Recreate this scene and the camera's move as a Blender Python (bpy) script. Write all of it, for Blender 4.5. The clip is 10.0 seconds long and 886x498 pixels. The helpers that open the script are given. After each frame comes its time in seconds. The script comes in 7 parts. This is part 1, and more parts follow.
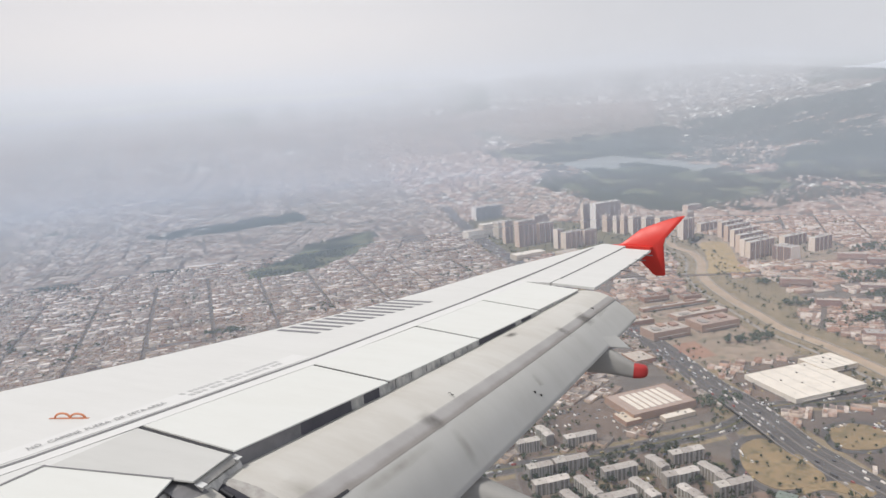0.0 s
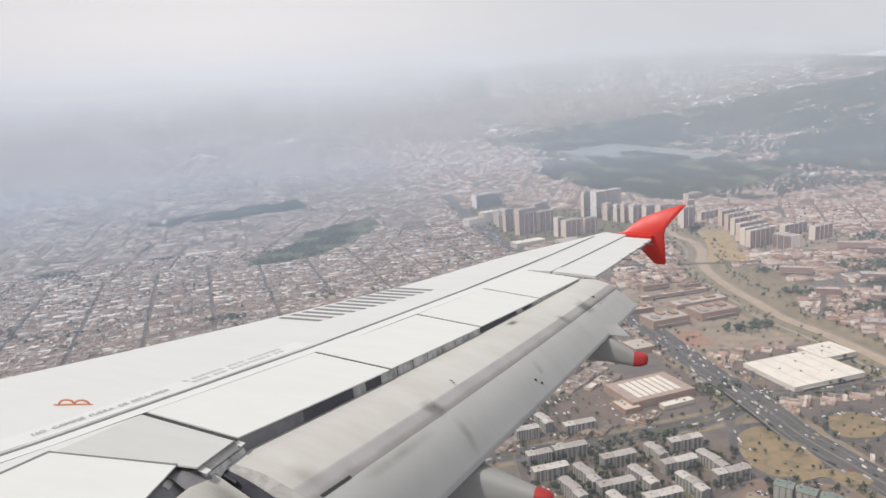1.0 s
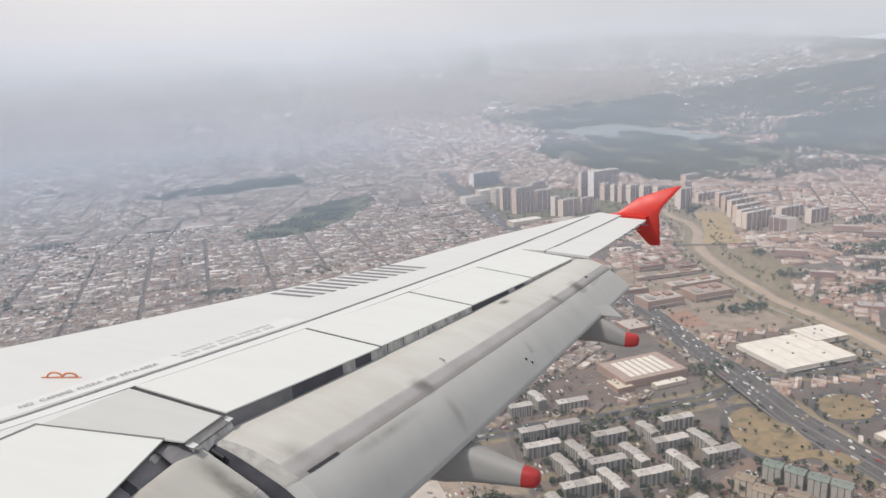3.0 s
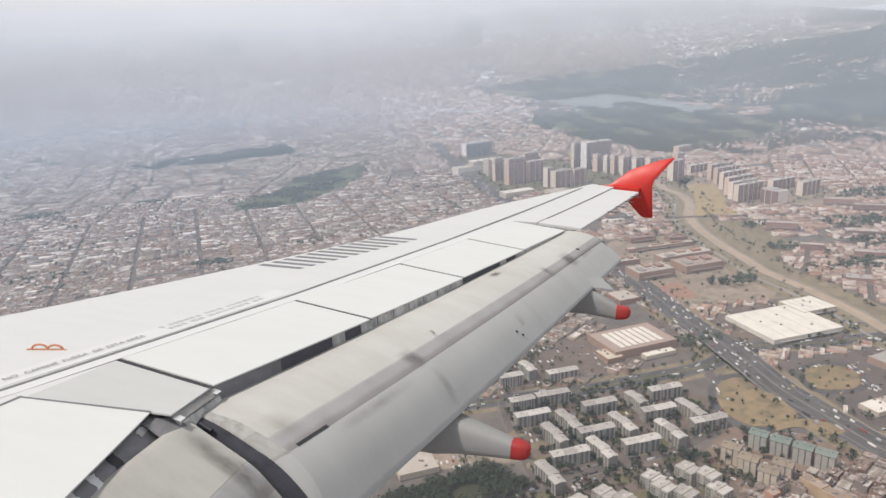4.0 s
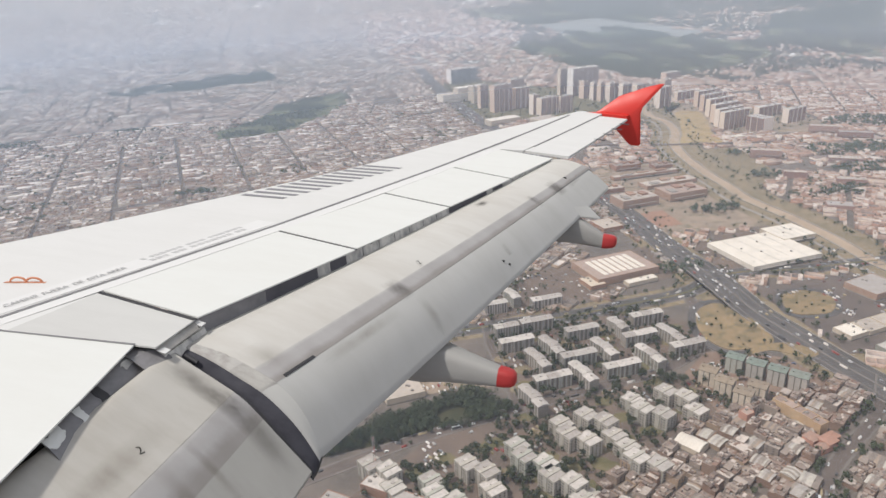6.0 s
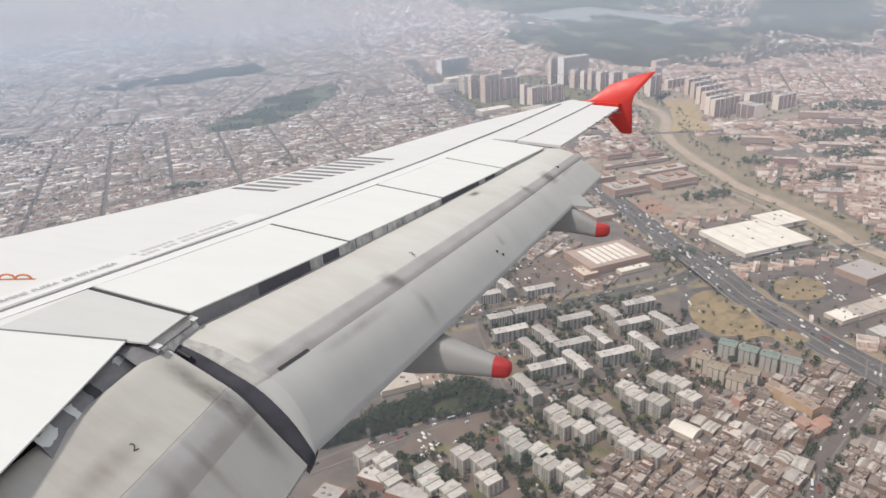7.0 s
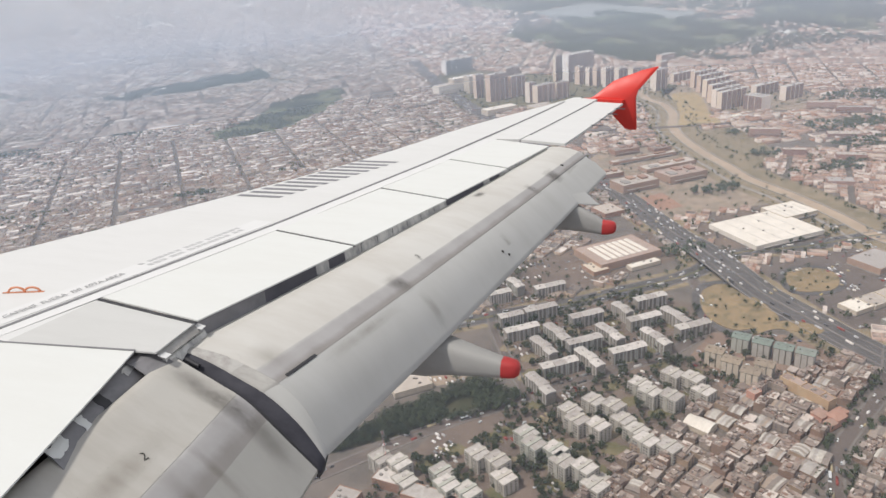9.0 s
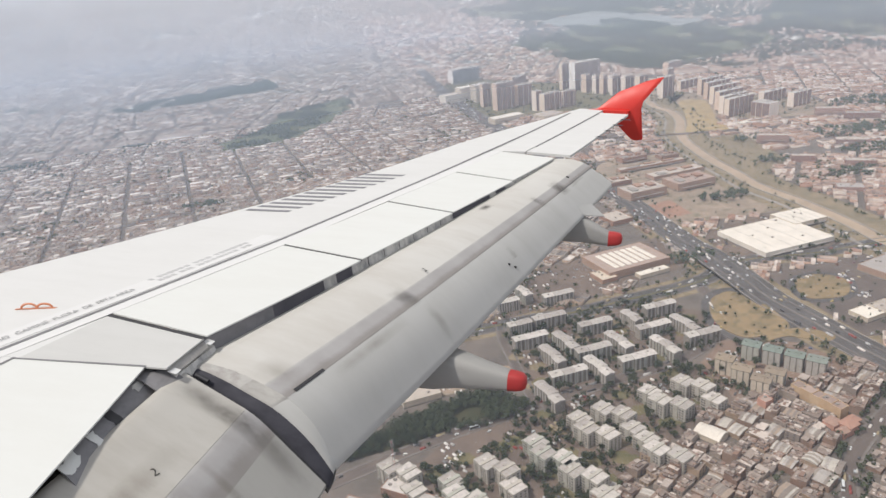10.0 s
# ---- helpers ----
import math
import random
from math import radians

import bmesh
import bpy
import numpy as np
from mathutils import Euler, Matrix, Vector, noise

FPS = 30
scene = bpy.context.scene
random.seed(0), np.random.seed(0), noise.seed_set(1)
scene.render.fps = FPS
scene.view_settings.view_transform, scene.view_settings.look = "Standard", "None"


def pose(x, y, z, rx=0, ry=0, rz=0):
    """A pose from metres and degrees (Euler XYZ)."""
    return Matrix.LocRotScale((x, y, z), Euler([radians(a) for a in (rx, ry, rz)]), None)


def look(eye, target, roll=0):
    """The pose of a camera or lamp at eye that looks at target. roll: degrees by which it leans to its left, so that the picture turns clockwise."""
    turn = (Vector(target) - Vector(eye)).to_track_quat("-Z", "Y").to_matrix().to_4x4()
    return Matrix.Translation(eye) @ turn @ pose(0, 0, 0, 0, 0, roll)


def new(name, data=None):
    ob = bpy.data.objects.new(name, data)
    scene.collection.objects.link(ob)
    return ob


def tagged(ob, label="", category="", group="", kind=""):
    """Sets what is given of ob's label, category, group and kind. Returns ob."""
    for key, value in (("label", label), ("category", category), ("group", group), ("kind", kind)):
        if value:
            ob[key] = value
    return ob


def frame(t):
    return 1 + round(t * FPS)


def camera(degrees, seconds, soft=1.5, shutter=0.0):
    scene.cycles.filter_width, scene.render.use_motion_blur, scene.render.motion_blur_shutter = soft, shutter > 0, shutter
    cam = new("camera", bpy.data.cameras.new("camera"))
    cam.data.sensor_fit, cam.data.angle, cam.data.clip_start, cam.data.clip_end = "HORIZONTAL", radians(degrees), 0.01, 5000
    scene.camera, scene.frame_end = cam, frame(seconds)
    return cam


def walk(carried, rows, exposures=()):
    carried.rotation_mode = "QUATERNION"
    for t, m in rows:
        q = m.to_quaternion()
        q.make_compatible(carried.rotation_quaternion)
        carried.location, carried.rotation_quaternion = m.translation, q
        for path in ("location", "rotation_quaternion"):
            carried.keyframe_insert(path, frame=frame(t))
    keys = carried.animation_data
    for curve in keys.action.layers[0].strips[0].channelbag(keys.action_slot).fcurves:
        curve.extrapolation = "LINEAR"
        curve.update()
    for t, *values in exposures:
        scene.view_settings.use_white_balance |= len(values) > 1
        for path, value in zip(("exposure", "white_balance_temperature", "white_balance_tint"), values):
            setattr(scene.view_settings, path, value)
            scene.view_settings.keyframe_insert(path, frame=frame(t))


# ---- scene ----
# The camera looks out over the wing of an aircraft on its approach; the aircraft's own axes: x outboard, y ahead, z up.
cam = camera(64.0, 10.0, 1.5)
ALT = 402.0
AIRCRAFT = pose(0, 0, ALT, 3.341, 8.985, 64.722)
ROWS = [
    (0.0, 1.462, -9.560, 2.776, 86.258, -2.275, -70.603),
    (0.5, 1.448, -9.558, 2.769, 85.814, -2.306, -70.619),
    (1.0, 1.438, -9.550, 2.783, 85.274, -2.419, -70.579),
    (1.5, 1.425, -9.559, 2.785, 85.030, -2.660, -70.534),
    (2.0, 1.437, -9.580, 2.805, 84.464, -2.920, -70.452),
    (2.5, 1.464, -9.585, 2.795, 83.939, -3.102, -70.537),
    (4.0, 1.592, -9.566, 2.788, 81.146, -3.636, -71.377),
    (4.5, 1.645, -9.550, 2.785, 78.905, -3.735, -71.669),
    (5.0, 1.655, -9.530, 2.768, 77.368, -3.911, -72.141),
    (5.5, 1.675, -9.531, 2.774, 76.259, -3.826, -72.317),
    (7.0, 1.730, -9.505, 2.759, 74.820, -3.024, -73.379),
    (7.5, 1.737, -9.515, 2.765, 74.746, -2.526, -73.468),
    (8.0, 1.769, -9.503, 2.741, 75.251, -2.100, -73.487),
    (8.5, 1.763, -9.501, 2.738, 75.057, -1.752, -73.522),
    (9.0, 1.742, -9.545, 2.777, 74.841, -1.391, -73.045),
    (9.5, 1.709, -9.551, 2.803, 75.161, -1.068, -72.796),
    (10.0, 1.706, -9.571, 2.844, 75.542, -0.877, -72.529),
]
EXPOSURES = [(0.0, 0.03), (2.5, 0.0), (4.0, 0.04), (4.9, 0.11), (5.5, 0.07), (7.0, 0.13), (8.0, 0.11), (10.0, 0.12)]
walk(cam, [(t, AIRCRAFT @ pose(*row)) for t, *row in ROWS], EXPOSURES)

# ---- light: hazy midday sun from high on the left, milky sky ----
SUN_AZ, SUN_EL = 76.0, 60.0  # degrees left of straight behind, degrees above the horizon
sun_way = Vector((-math.sin(radians(SUN_AZ)) * math.cos(radians(SUN_EL)), -math.cos(radians(SUN_AZ)) * math.cos(radians(SUN_EL)), math.sin(radians(SUN_EL))))
sun = new("sun", bpy.data.lights.new("sun", "SUN"))
sun.matrix_world = look(sun_way * 100, (0, 0, 0))
sun.data.energy, sun.data.angle, sun.data.color = 2.9, radians(4.0), (1.0, 0.94, 0.86)
world = bpy.data.worlds.new("world")
scene.world = world
world.use_nodes = True
wn = world.node_tree.nodes
sky = wn.new("ShaderNodeTexSky")
sky.sky_type, sky.sun_disc = "NISHITA", False
sky.sun_elevation, sky.sun_rotation = radians(SUN_EL), math.atan2(sun_way.x, sun_way.y)
sky.air_density, sky.dust_density, sky.ozone_density, sky.altitude = 1.0, 3.0, 1.5, 1500
wn["Background"].inputs["Strength"].default_value = 0.16
milky = wn.new("ShaderNodeHueSaturation")
milky.inputs["Saturation"].default_value = 0.22
world.node_tree.links.new(sky.outputs["Color"], milky.inputs["Color"])
# dust evens the sky out: the clear sky's gradient shows through a pale overcast of smog
dusty = wn.new("ShaderNodeMix")
dusty.data_type = "RGBA"
dusty.inputs[0].default_value = 0.85
dusty.inputs[7].default_value = (3.45, 3.54, 3.79, 1)
world.node_tree.links.new(milky.outputs["Color"], dusty.inputs[6])
world.node_tree.links.new(dusty.outputs[2], wn["Background"].inputs["Color"])


# ---- materials ----
def nodes_of(name):
    m = bpy.data.materials.new(name)
    m.use_nodes = True
    t = m.node_tree
    return m, t.nodes, t.links, t.nodes["Principled BSDF"]


def node(nodes, kind, **values):
    n = nodes.new(kind)
    for key, value in values.items():
        n.inputs[key.replace("_", " ")].default_value = value
    return n


def mixed(nodes, links, a, b, fac, mode="MIX"):
    """A colour mix; a, b are colours or sockets, fac a number or a socket."""
    n = nodes.new("ShaderNodeMix")
    n.data_type, n.blend_type = "RGBA", mode
    for socket, value in ((n.inputs[6], a), (n.inputs[7], b), (n.inputs[0], fac)):
        if isinstance(value, bpy.types.NodeSocket):
            links.new(value, socket)
        elif isinstance(value, (int, float)):
            socket.default_value = value
        else:
            socket.default_value = (*value, 1)
    return n.outputs[2]


def ramp(nodes, links, fac, stops, constant=False):
    n = nodes.new("ShaderNodeValToRGB")
    e = n.color_ramp.elements
    while len(e) < len(stops):
        e.new(0.5)
    for el, (at, c) in zip(e, stops):
        el.position, el.color = at, (*c, 1) if not isinstance(c, (int, float)) else (c, c, c, 1)
    n.color_ramp.interpolation = "CONSTANT" if constant else "LINEAR"
    links.new(fac, n.inputs[0])
    return n.outputs[0]


def where(nodes, links, scale=(1, 1, 1), world_space=False):
    if world_space:
        src = nodes.new("ShaderNodeNewGeometry").outputs["Position"]
    else:
        src = nodes.new("ShaderNodeTexCoord").outputs["Object"]
    mp = nodes.new("ShaderNodeMapping")
    mp.inputs["Scale"].default_value = scale
    links.new(src, mp.inputs["Vector"])
    return mp.outputs[0]


def noise_of(nodes, links, vec, scale, detail=4.0, rough=0.6):
    n = node(nodes, "ShaderNodeTexNoise", Scale=scale, Detail=detail, Roughness=rough)
    links.new(vec, n.inputs["Vector"])
    return n.outputs["Fac"]


def bumped(nodes, links, bsdf, height, strength, distance):
    b = node(nodes, "ShaderNodeBump", Strength=strength, Distance=distance)
    links.new(height, b.inputs["Height"])
    links.new(b.outputs[0], bsdf.inputs["Normal"])


def paint(name, col, dirt, rough=0.4, metal=0.0, streak=(1.5, 9, 9), amount=0.5, spec=0.5):
    """Aircraft paint: fine grime, and streaks that run with the air."""
    m, n, l, b = nodes_of(name)
    a = noise_of(n, l, where(n, l, streak), 1.0, 6, 0.65)
    c = noise_of(n, l, where(n, l), 0.7, 3, 0.5)
    fa = ramp(n, l, a, [(0.42, 0.0), (0.75, amount)])
    fc = ramp(n, l, c, [(0.4, 0.0), (0.8, amount * 0.6)])
    k = mixed(n, l, col, dirt, fa)
    k = mixed(n, l, k, dirt, fc)
    l.new(k, b.inputs["Base Color"])
    l.new(ramp(n, l, a, [(0.3, rough), (0.8, min(1, rough + 0.25))]), b.inputs["Roughness"])
    b.inputs["Metallic"].default_value = metal
    b.inputs["Specular IOR Level"].default_value = spec
    bumped(n, l, b, c, 0.05, 0.01)
    return m


M_SKIN = paint("wing_skin_grey", (0.62, 0.62, 0.615), (0.55, 0.55, 0.54), 0.42, 0.0, (4, 1.0, 4), 0.35)
M_SPOILER = paint("spoiler_white", (0.64, 0.65, 0.635), (0.57, 0.57, 0.545), 0.45, 0.0, (4, 1.0, 4), 0.3)
M_PANEL = paint("panel_grey", (0.53, 0.53, 0.52), (0.45, 0.45, 0.44), 0.45, 0.0, (4, 1.0, 4), 0.4)
M_FLAP = paint("flap_bare_grey", (0.55, 0.54, 0.515), (0.43, 0.405, 0.37), 0.42, 0.0, (3, 0.7, 1.2), 0.6)
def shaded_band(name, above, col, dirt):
    """A darker band: shading over the flap's fold put into colour, blending into the skin above it."""
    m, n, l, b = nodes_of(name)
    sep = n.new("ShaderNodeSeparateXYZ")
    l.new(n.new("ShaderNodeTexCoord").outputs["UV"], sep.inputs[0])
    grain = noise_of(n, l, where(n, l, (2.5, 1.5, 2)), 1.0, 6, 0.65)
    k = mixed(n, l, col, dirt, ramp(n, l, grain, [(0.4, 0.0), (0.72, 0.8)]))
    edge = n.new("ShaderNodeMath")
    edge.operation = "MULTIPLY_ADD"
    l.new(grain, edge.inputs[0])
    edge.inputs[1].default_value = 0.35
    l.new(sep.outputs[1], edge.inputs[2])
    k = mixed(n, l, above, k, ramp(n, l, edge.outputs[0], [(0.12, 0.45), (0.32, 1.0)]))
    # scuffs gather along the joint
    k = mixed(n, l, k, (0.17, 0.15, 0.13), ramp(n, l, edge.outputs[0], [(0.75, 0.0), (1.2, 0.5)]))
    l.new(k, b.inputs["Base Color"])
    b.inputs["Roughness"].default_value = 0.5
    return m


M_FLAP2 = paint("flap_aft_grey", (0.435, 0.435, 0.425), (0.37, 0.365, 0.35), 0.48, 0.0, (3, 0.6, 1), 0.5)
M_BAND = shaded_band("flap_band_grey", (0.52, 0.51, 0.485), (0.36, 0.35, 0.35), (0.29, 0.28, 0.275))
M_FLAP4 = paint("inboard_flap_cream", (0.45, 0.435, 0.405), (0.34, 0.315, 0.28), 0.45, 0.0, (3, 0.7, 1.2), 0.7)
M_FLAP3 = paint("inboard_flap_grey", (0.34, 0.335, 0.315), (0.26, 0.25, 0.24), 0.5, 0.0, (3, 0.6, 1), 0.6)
M_FAIR = paint("fairing_grey", (0.31, 0.305, 0.295), (0.22, 0.215, 0.21), 0.55, 0.0, (4, 1.5, 3), 0.6)
M_RED = paint("red_paint", (0.62, 0.035, 0.025), (0.50, 0.03, 0.025), 0.35, 0.0, (3, 3, 3), 0.5)
# darker copy of the red, with the tail cones' shade in the colour
M_CONE = paint("shaded_red_paint", (0.40, 0.03, 0.03), (0.30, 0.03, 0.03), 0.4, 0.0, (3, 3, 3), 0.5)
M_ORANGE = paint("orange_paint", (0.60, 0.24, 0.13), (0.45, 0.18, 0.10), 0.45)
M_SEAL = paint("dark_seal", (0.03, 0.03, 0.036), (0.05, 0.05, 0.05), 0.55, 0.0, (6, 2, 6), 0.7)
M_RIM = paint("rib_grey", (0.10, 0.10, 0.115), (0.07, 0.07, 0.08), 0.45, 0.0, (6, 3, 6), 0.7)
# dark tone puts the shade inside the cove into its colour
M_COVE = paint("cove_shade", (0.085, 0.083, 0.10), (0.05, 0.05, 0.06), 0.6, 0.0, (3, 3, 3), 0.6)
M_FOIL = paint("cove_metal", (0.62, 0.61, 0.58), (0.24, 0.24, 0.245), 0.4, 0.15, (9, 5, 5), 1.1)
M_DULL = paint("cove_plate_dull", (0.22, 0.215, 0.225), (0.14, 0.14, 0.15), 0.5, 0.0, (5, 7, 5), 0.9)
# a dark rib, its colour lowered further for the shadow between the flaps
M_ENDRIB = paint("end_rib_dark_shaded", (0.042, 0.042, 0.055), (0.022, 0.022, 0.03), 0.7, 0.0, (6, 3, 6), 0.8)
M_PALESEAL = paint("sealant_pale", (0.40, 0.39, 0.375), (0.24, 0.22, 0.21), 0.6, 0.0, (14, 10, 10), 0.9)
M_WORN = paint("worn_grey", (0.41, 0.40, 0.38), (0.22, 0.21, 0.20), 0.45, 0.0, (6, 2, 6), 0.9)
M_FAINT = paint("faint_marking", (0.42, 0.42, 0.43), (0.50, 0.50, 0.50), 0.6)
M_MARK = paint("marking_grey", (0.20, 0.20, 0.22), (0.26, 0.26, 0.27), 0.6)
M_STENCIL = paint("stencil_grey", (0.30, 0.30, 0.31), (0.40, 0.40, 0.40), 0.6)
M_LINE = paint("line_grey", (0.19, 0.19, 0.20), (0.14, 0.14, 0.14), 0.6)
M_STRIP = paint("strip_pale", (0.65, 0.65, 0.65), (0.60, 0.60, 0.60), 0.5)


def stain_shade(name, colour, strength):
    """A soft-rimmed smear, for grime and for painted shade, that fades out across its patch."""
    m, n, l, b = nodes_of(name)
    b.inputs["Base Color"].default_value = (*colour, 1)
    b.inputs["Roughness"].default_value = 0.6
    sep = n.new("ShaderNodeSeparateXYZ")
    l.new(n.new("ShaderNodeTexCoord").outputs["UV"], sep.inputs[0])
    out = ramp(n, l, noise_of(n, l, where(n, l, (6, 2.5, 2.5)), 1.0, 5, 0.65), [(0.3, 0.1), (0.68, strength)])
    for axis in (0, 1):
        mul = n.new("ShaderNodeMath")
        mul.operation = "MULTIPLY"
        l.new(out, mul.inputs[0])
        l.new(ramp(n, l, sep.outputs[axis], [(0.02, 0.0), (0.35, 0.8), (0.5, 1.0), (0.65, 0.8), (0.98, 0.0)]), mul.inputs[1])
        out = mul.outputs[0]
    t = n.new("ShaderNodeBsdfTransparent")
    mx = n.new("ShaderNodeMixShader")
    l.new(out, mx.inputs[0])
    l.new(t.outputs[0], mx.inputs[1])
    l.new(b.outputs[0], mx.inputs[2])
    l.new(mx.outputs[0], n["Material Output"].inputs["Surface"])
    return m


M_STAIN = stain_shade("brown_grime", (0.26, 0.23, 0.19), 0.32)
M_SMEAR_SHADE = stain_shade("dark_smear_shade", (0.13, 0.12, 0.11), 0.85)
M_BLACK = paint("stencil_black", (0.03, 0.03, 0.03), (0.05, 0.05, 0.05), 0.6)


def by_random(nodes, links, island):
    src = nodes.new("ShaderNodeNewGeometry") if island else nodes.new("ShaderNodeObjectInfo")
    return src.outputs["Random Per Island" if island else "Random"]


def warm(c):
    """City dust: everything a little redder."""
    return c[0] * 1.01, c[1] * 0.95, c[2] * 0.925


def masonry(name, palette, island=False, rough=0.85, grime=0.35, scale=0.25, quarter=False):
    """Painted or bare walls and roofs: a colour per building, with stains at two sizes."""
    m, n, l, b = nodes_of(name)
    r = by_random(n, l, bool(island))
    if island == "both":
        # each roof of each house differs
        s = n.new("ShaderNodeMath")
        s.operation = "ADD"
        l.new(r, s.inputs[0])
        l.new(by_random(n, l, False), s.inputs[1])
        f = n.new("ShaderNodeMath")
        f.operation = "FRACT"
        l.new(s.outputs[0], f.inputs[0])
        r = f.outputs[0]
    step = 1.0 / len(palette)
    col = ramp(n, l, r, [(i * step, warm(c)) for i, c in enumerate(palette)], True)
    p = where(n, l, (1, 1, 1), True)
    s1 = noise_of(n, l, p, scale, 5, 0.65)
    s2 = noise_of(n, l, p, scale * 6, 3, 0.6)
    k = mixed(n, l, col, (0.16, 0.14, 0.12), ramp(n, l, s1, [(0.4, 0.0), (0.75, grime)]))
    k = mixed(n, l, k, (0.5, 0.48, 0.45), ramp(n, l, s2, [(0.5, 0.0), (0.8, grime * 0.7)]))
    if quarter:
        # whole quarters of the city are older and browner, or newer and paler
        q = noise_of(n, l, p, 0.006, 3, 0.6)
        k = mixed(n, l, k, (0.17, 0.14, 0.115), ramp(n, l, q, [(0.45, 0.0), (0.65, 0.35)]))
    l.new(k, b.inputs["Base Color"])
    b.inputs["Roughness"].default_value = rough
    b.inputs["Specular IOR Level"].default_value = 0.25
    bumped(n, l, b, s2, 0.3, 0.15)
    return m


def plain(name, col, col2, rough=0.9, s1=0.02, s2=0.3, amount=1.0, col3=None):
    """Open ground, asphalt and the like: two colours over two sizes of blotches."""
    m, n, l, b = nodes_of(name)
    p = where(n, l, (1, 1, 1), True)
    a, c = noise_of(n, l, p, s1, 6, 0.65), noise_of(n, l, p, s2, 4, 0.65)
    col, col2 = warm(col), warm(col2)
    k = mixed(n, l, col, col2, ramp(n, l, a, [(0.38, 0.0), (0.66, amount)]))
    k = mixed(n, l, k, col2, ramp(n, l, c, [(0.45, 0.0), (0.75, amount * 0.7)]))
    if col3 is not None:
        # worn or greener patches with soft rims
        k = mixed(n, l, k, warm(col3), ramp(n, l, noise_of(n, l, p, s1 * 2.3, 5, 0.7), [(0.5, 0.0), (0.62, 0.8)]))
    l.new(k, b.inputs["Base Color"])
    b.inputs["Roughness"].default_value = rough
    b.inputs["Specular IOR Level"].default_value = 0.2
    return m


M_WALLS = masonry("house_walls", [(0.40, 0.33, 0.27), (0.32, 0.22, 0.17), (0.46, 0.42, 0.37), (0.28, 0.19, 0.145), (0.52, 0.48, 0.43), (0.36, 0.28, 0.23), (0.28, 0.25, 0.235), (0.42, 0.33, 0.25)], True, quarter=True)
M_ROOFS = masonry("house_roofs", [(0.30, 0.265, 0.24), (0.46, 0.41, 0.37), (0.25, 0.175, 0.14), (0.66, 0.62, 0.57), (0.17, 0.155, 0.15), (0.36, 0.30, 0.255), (0.27, 0.24, 0.22), (0.84, 0.81, 0.77), (0.31, 0.23, 0.185), (0.38, 0.345, 0.315), (0.19, 0.165, 0.15), (0.76, 0.72, 0.68)], True, quarter=True)
M_WALLS2 = masonry("brick_quarter_walls", [(0.546, 0.408, 0.342), (0.638, 0.574, 0.513), (0.419, 0.261, 0.197), (0.692, 0.635, 0.582), (0.382, 0.287, 0.240), (0.529, 0.365, 0.283), (0.310, 0.209, 0.163), (0.601, 0.505, 0.428)], True)
M_ROOFS2 = masonry("brick_quarter_roofs", [(0.374, 0.298, 0.251), (0.481, 0.400, 0.352), (0.339, 0.204, 0.142), (0.249, 0.204, 0.184), (0.695, 0.629, 0.578), (0.410, 0.264, 0.193), (0.151, 0.128, 0.117), (0.446, 0.366, 0.310), (0.303, 0.230, 0.193), (0.535, 0.459, 0.402)], True)
M_HWALL = masonry("house_wall", [(0.318, 0.249, 0.199), (0.263, 0.178, 0.133), (0.358, 0.309, 0.266), (0.246, 0.162, 0.122), (0.398, 0.354, 0.310), (0.286, 0.203, 0.155), (0.350, 0.268, 0.192), (0.263, 0.226, 0.199)])
M_HROOF = masonry("house_roof", [(0.248, 0.206, 0.180), (0.310, 0.265, 0.230), (0.241, 0.158, 0.122), (0.404, 0.361, 0.324), (0.194, 0.166, 0.151), (0.272, 0.206, 0.169), (0.574, 0.523, 0.475), (0.217, 0.177, 0.151), (0.326, 0.272, 0.238), (0.171, 0.132, 0.115)], "both")
M_BLOCK = masonry("block_wall", [(0.339, 0.332, 0.304), (0.38, 0.368, 0.339), (0.323, 0.315, 0.295), (0.299, 0.311, 0.279)], grime=0.4)
M_BLOCKDIM = masonry("block_wall_dim", [(0.29, 0.27, 0.24), (0.33, 0.31, 0.275), (0.27, 0.265, 0.245)], grime=0.4)
M_BAY = masonry("bay_pale", [(0.50, 0.48, 0.44), (0.45, 0.445, 0.41), (0.46, 0.48, 0.43)], grime=0.35)
M_CHAIN = masonry("chain_wall", [(0.46, 0.445, 0.395), (0.43, 0.425, 0.38), (0.40, 0.42, 0.37)], grime=0.35)
M_BLOCKROOF = masonry("block_roof", [(0.509, 0.496, 0.464), (0.437, 0.422, 0.4), (0.563, 0.545, 0.518), (0.381, 0.363, 0.341)], "both", grime=0.45)
M_SHEET = masonry("shed_sheets", [(0.4, 0.384, 0.36), (0.304, 0.272, 0.24), (0.496, 0.48, 0.432), (0.24, 0.208, 0.184), (0.352, 0.288, 0.232)], "both", grime=0.5)
M_GREEN = masonry("green_roof", [(0.19, 0.24, 0.21), (0.22, 0.26, 0.23)])
M_BRICK = masonry("brick_wall", [(0.344, 0.206, 0.146), (0.378, 0.241, 0.172), (0.31, 0.189, 0.138), (0.396, 0.275, 0.206)], scale=0.15)
# brown bodies darkened for shade, cream and white ends paled for the sun on them
M_TOWER = masonry("tower_wall", [(0.37, 0.235, 0.195), (0.31, 0.215, 0.20), (0.40, 0.275, 0.235), (0.29, 0.185, 0.16), (0.37, 0.25, 0.215)], scale=0.08)
M_TOWEREND = masonry("tower_end_sunlit_cream", [(0.82, 0.73, 0.62), (0.76, 0.63, 0.52), (0.86, 0.79, 0.71), (0.70, 0.56, 0.46)], grime=0.12, scale=0.08)
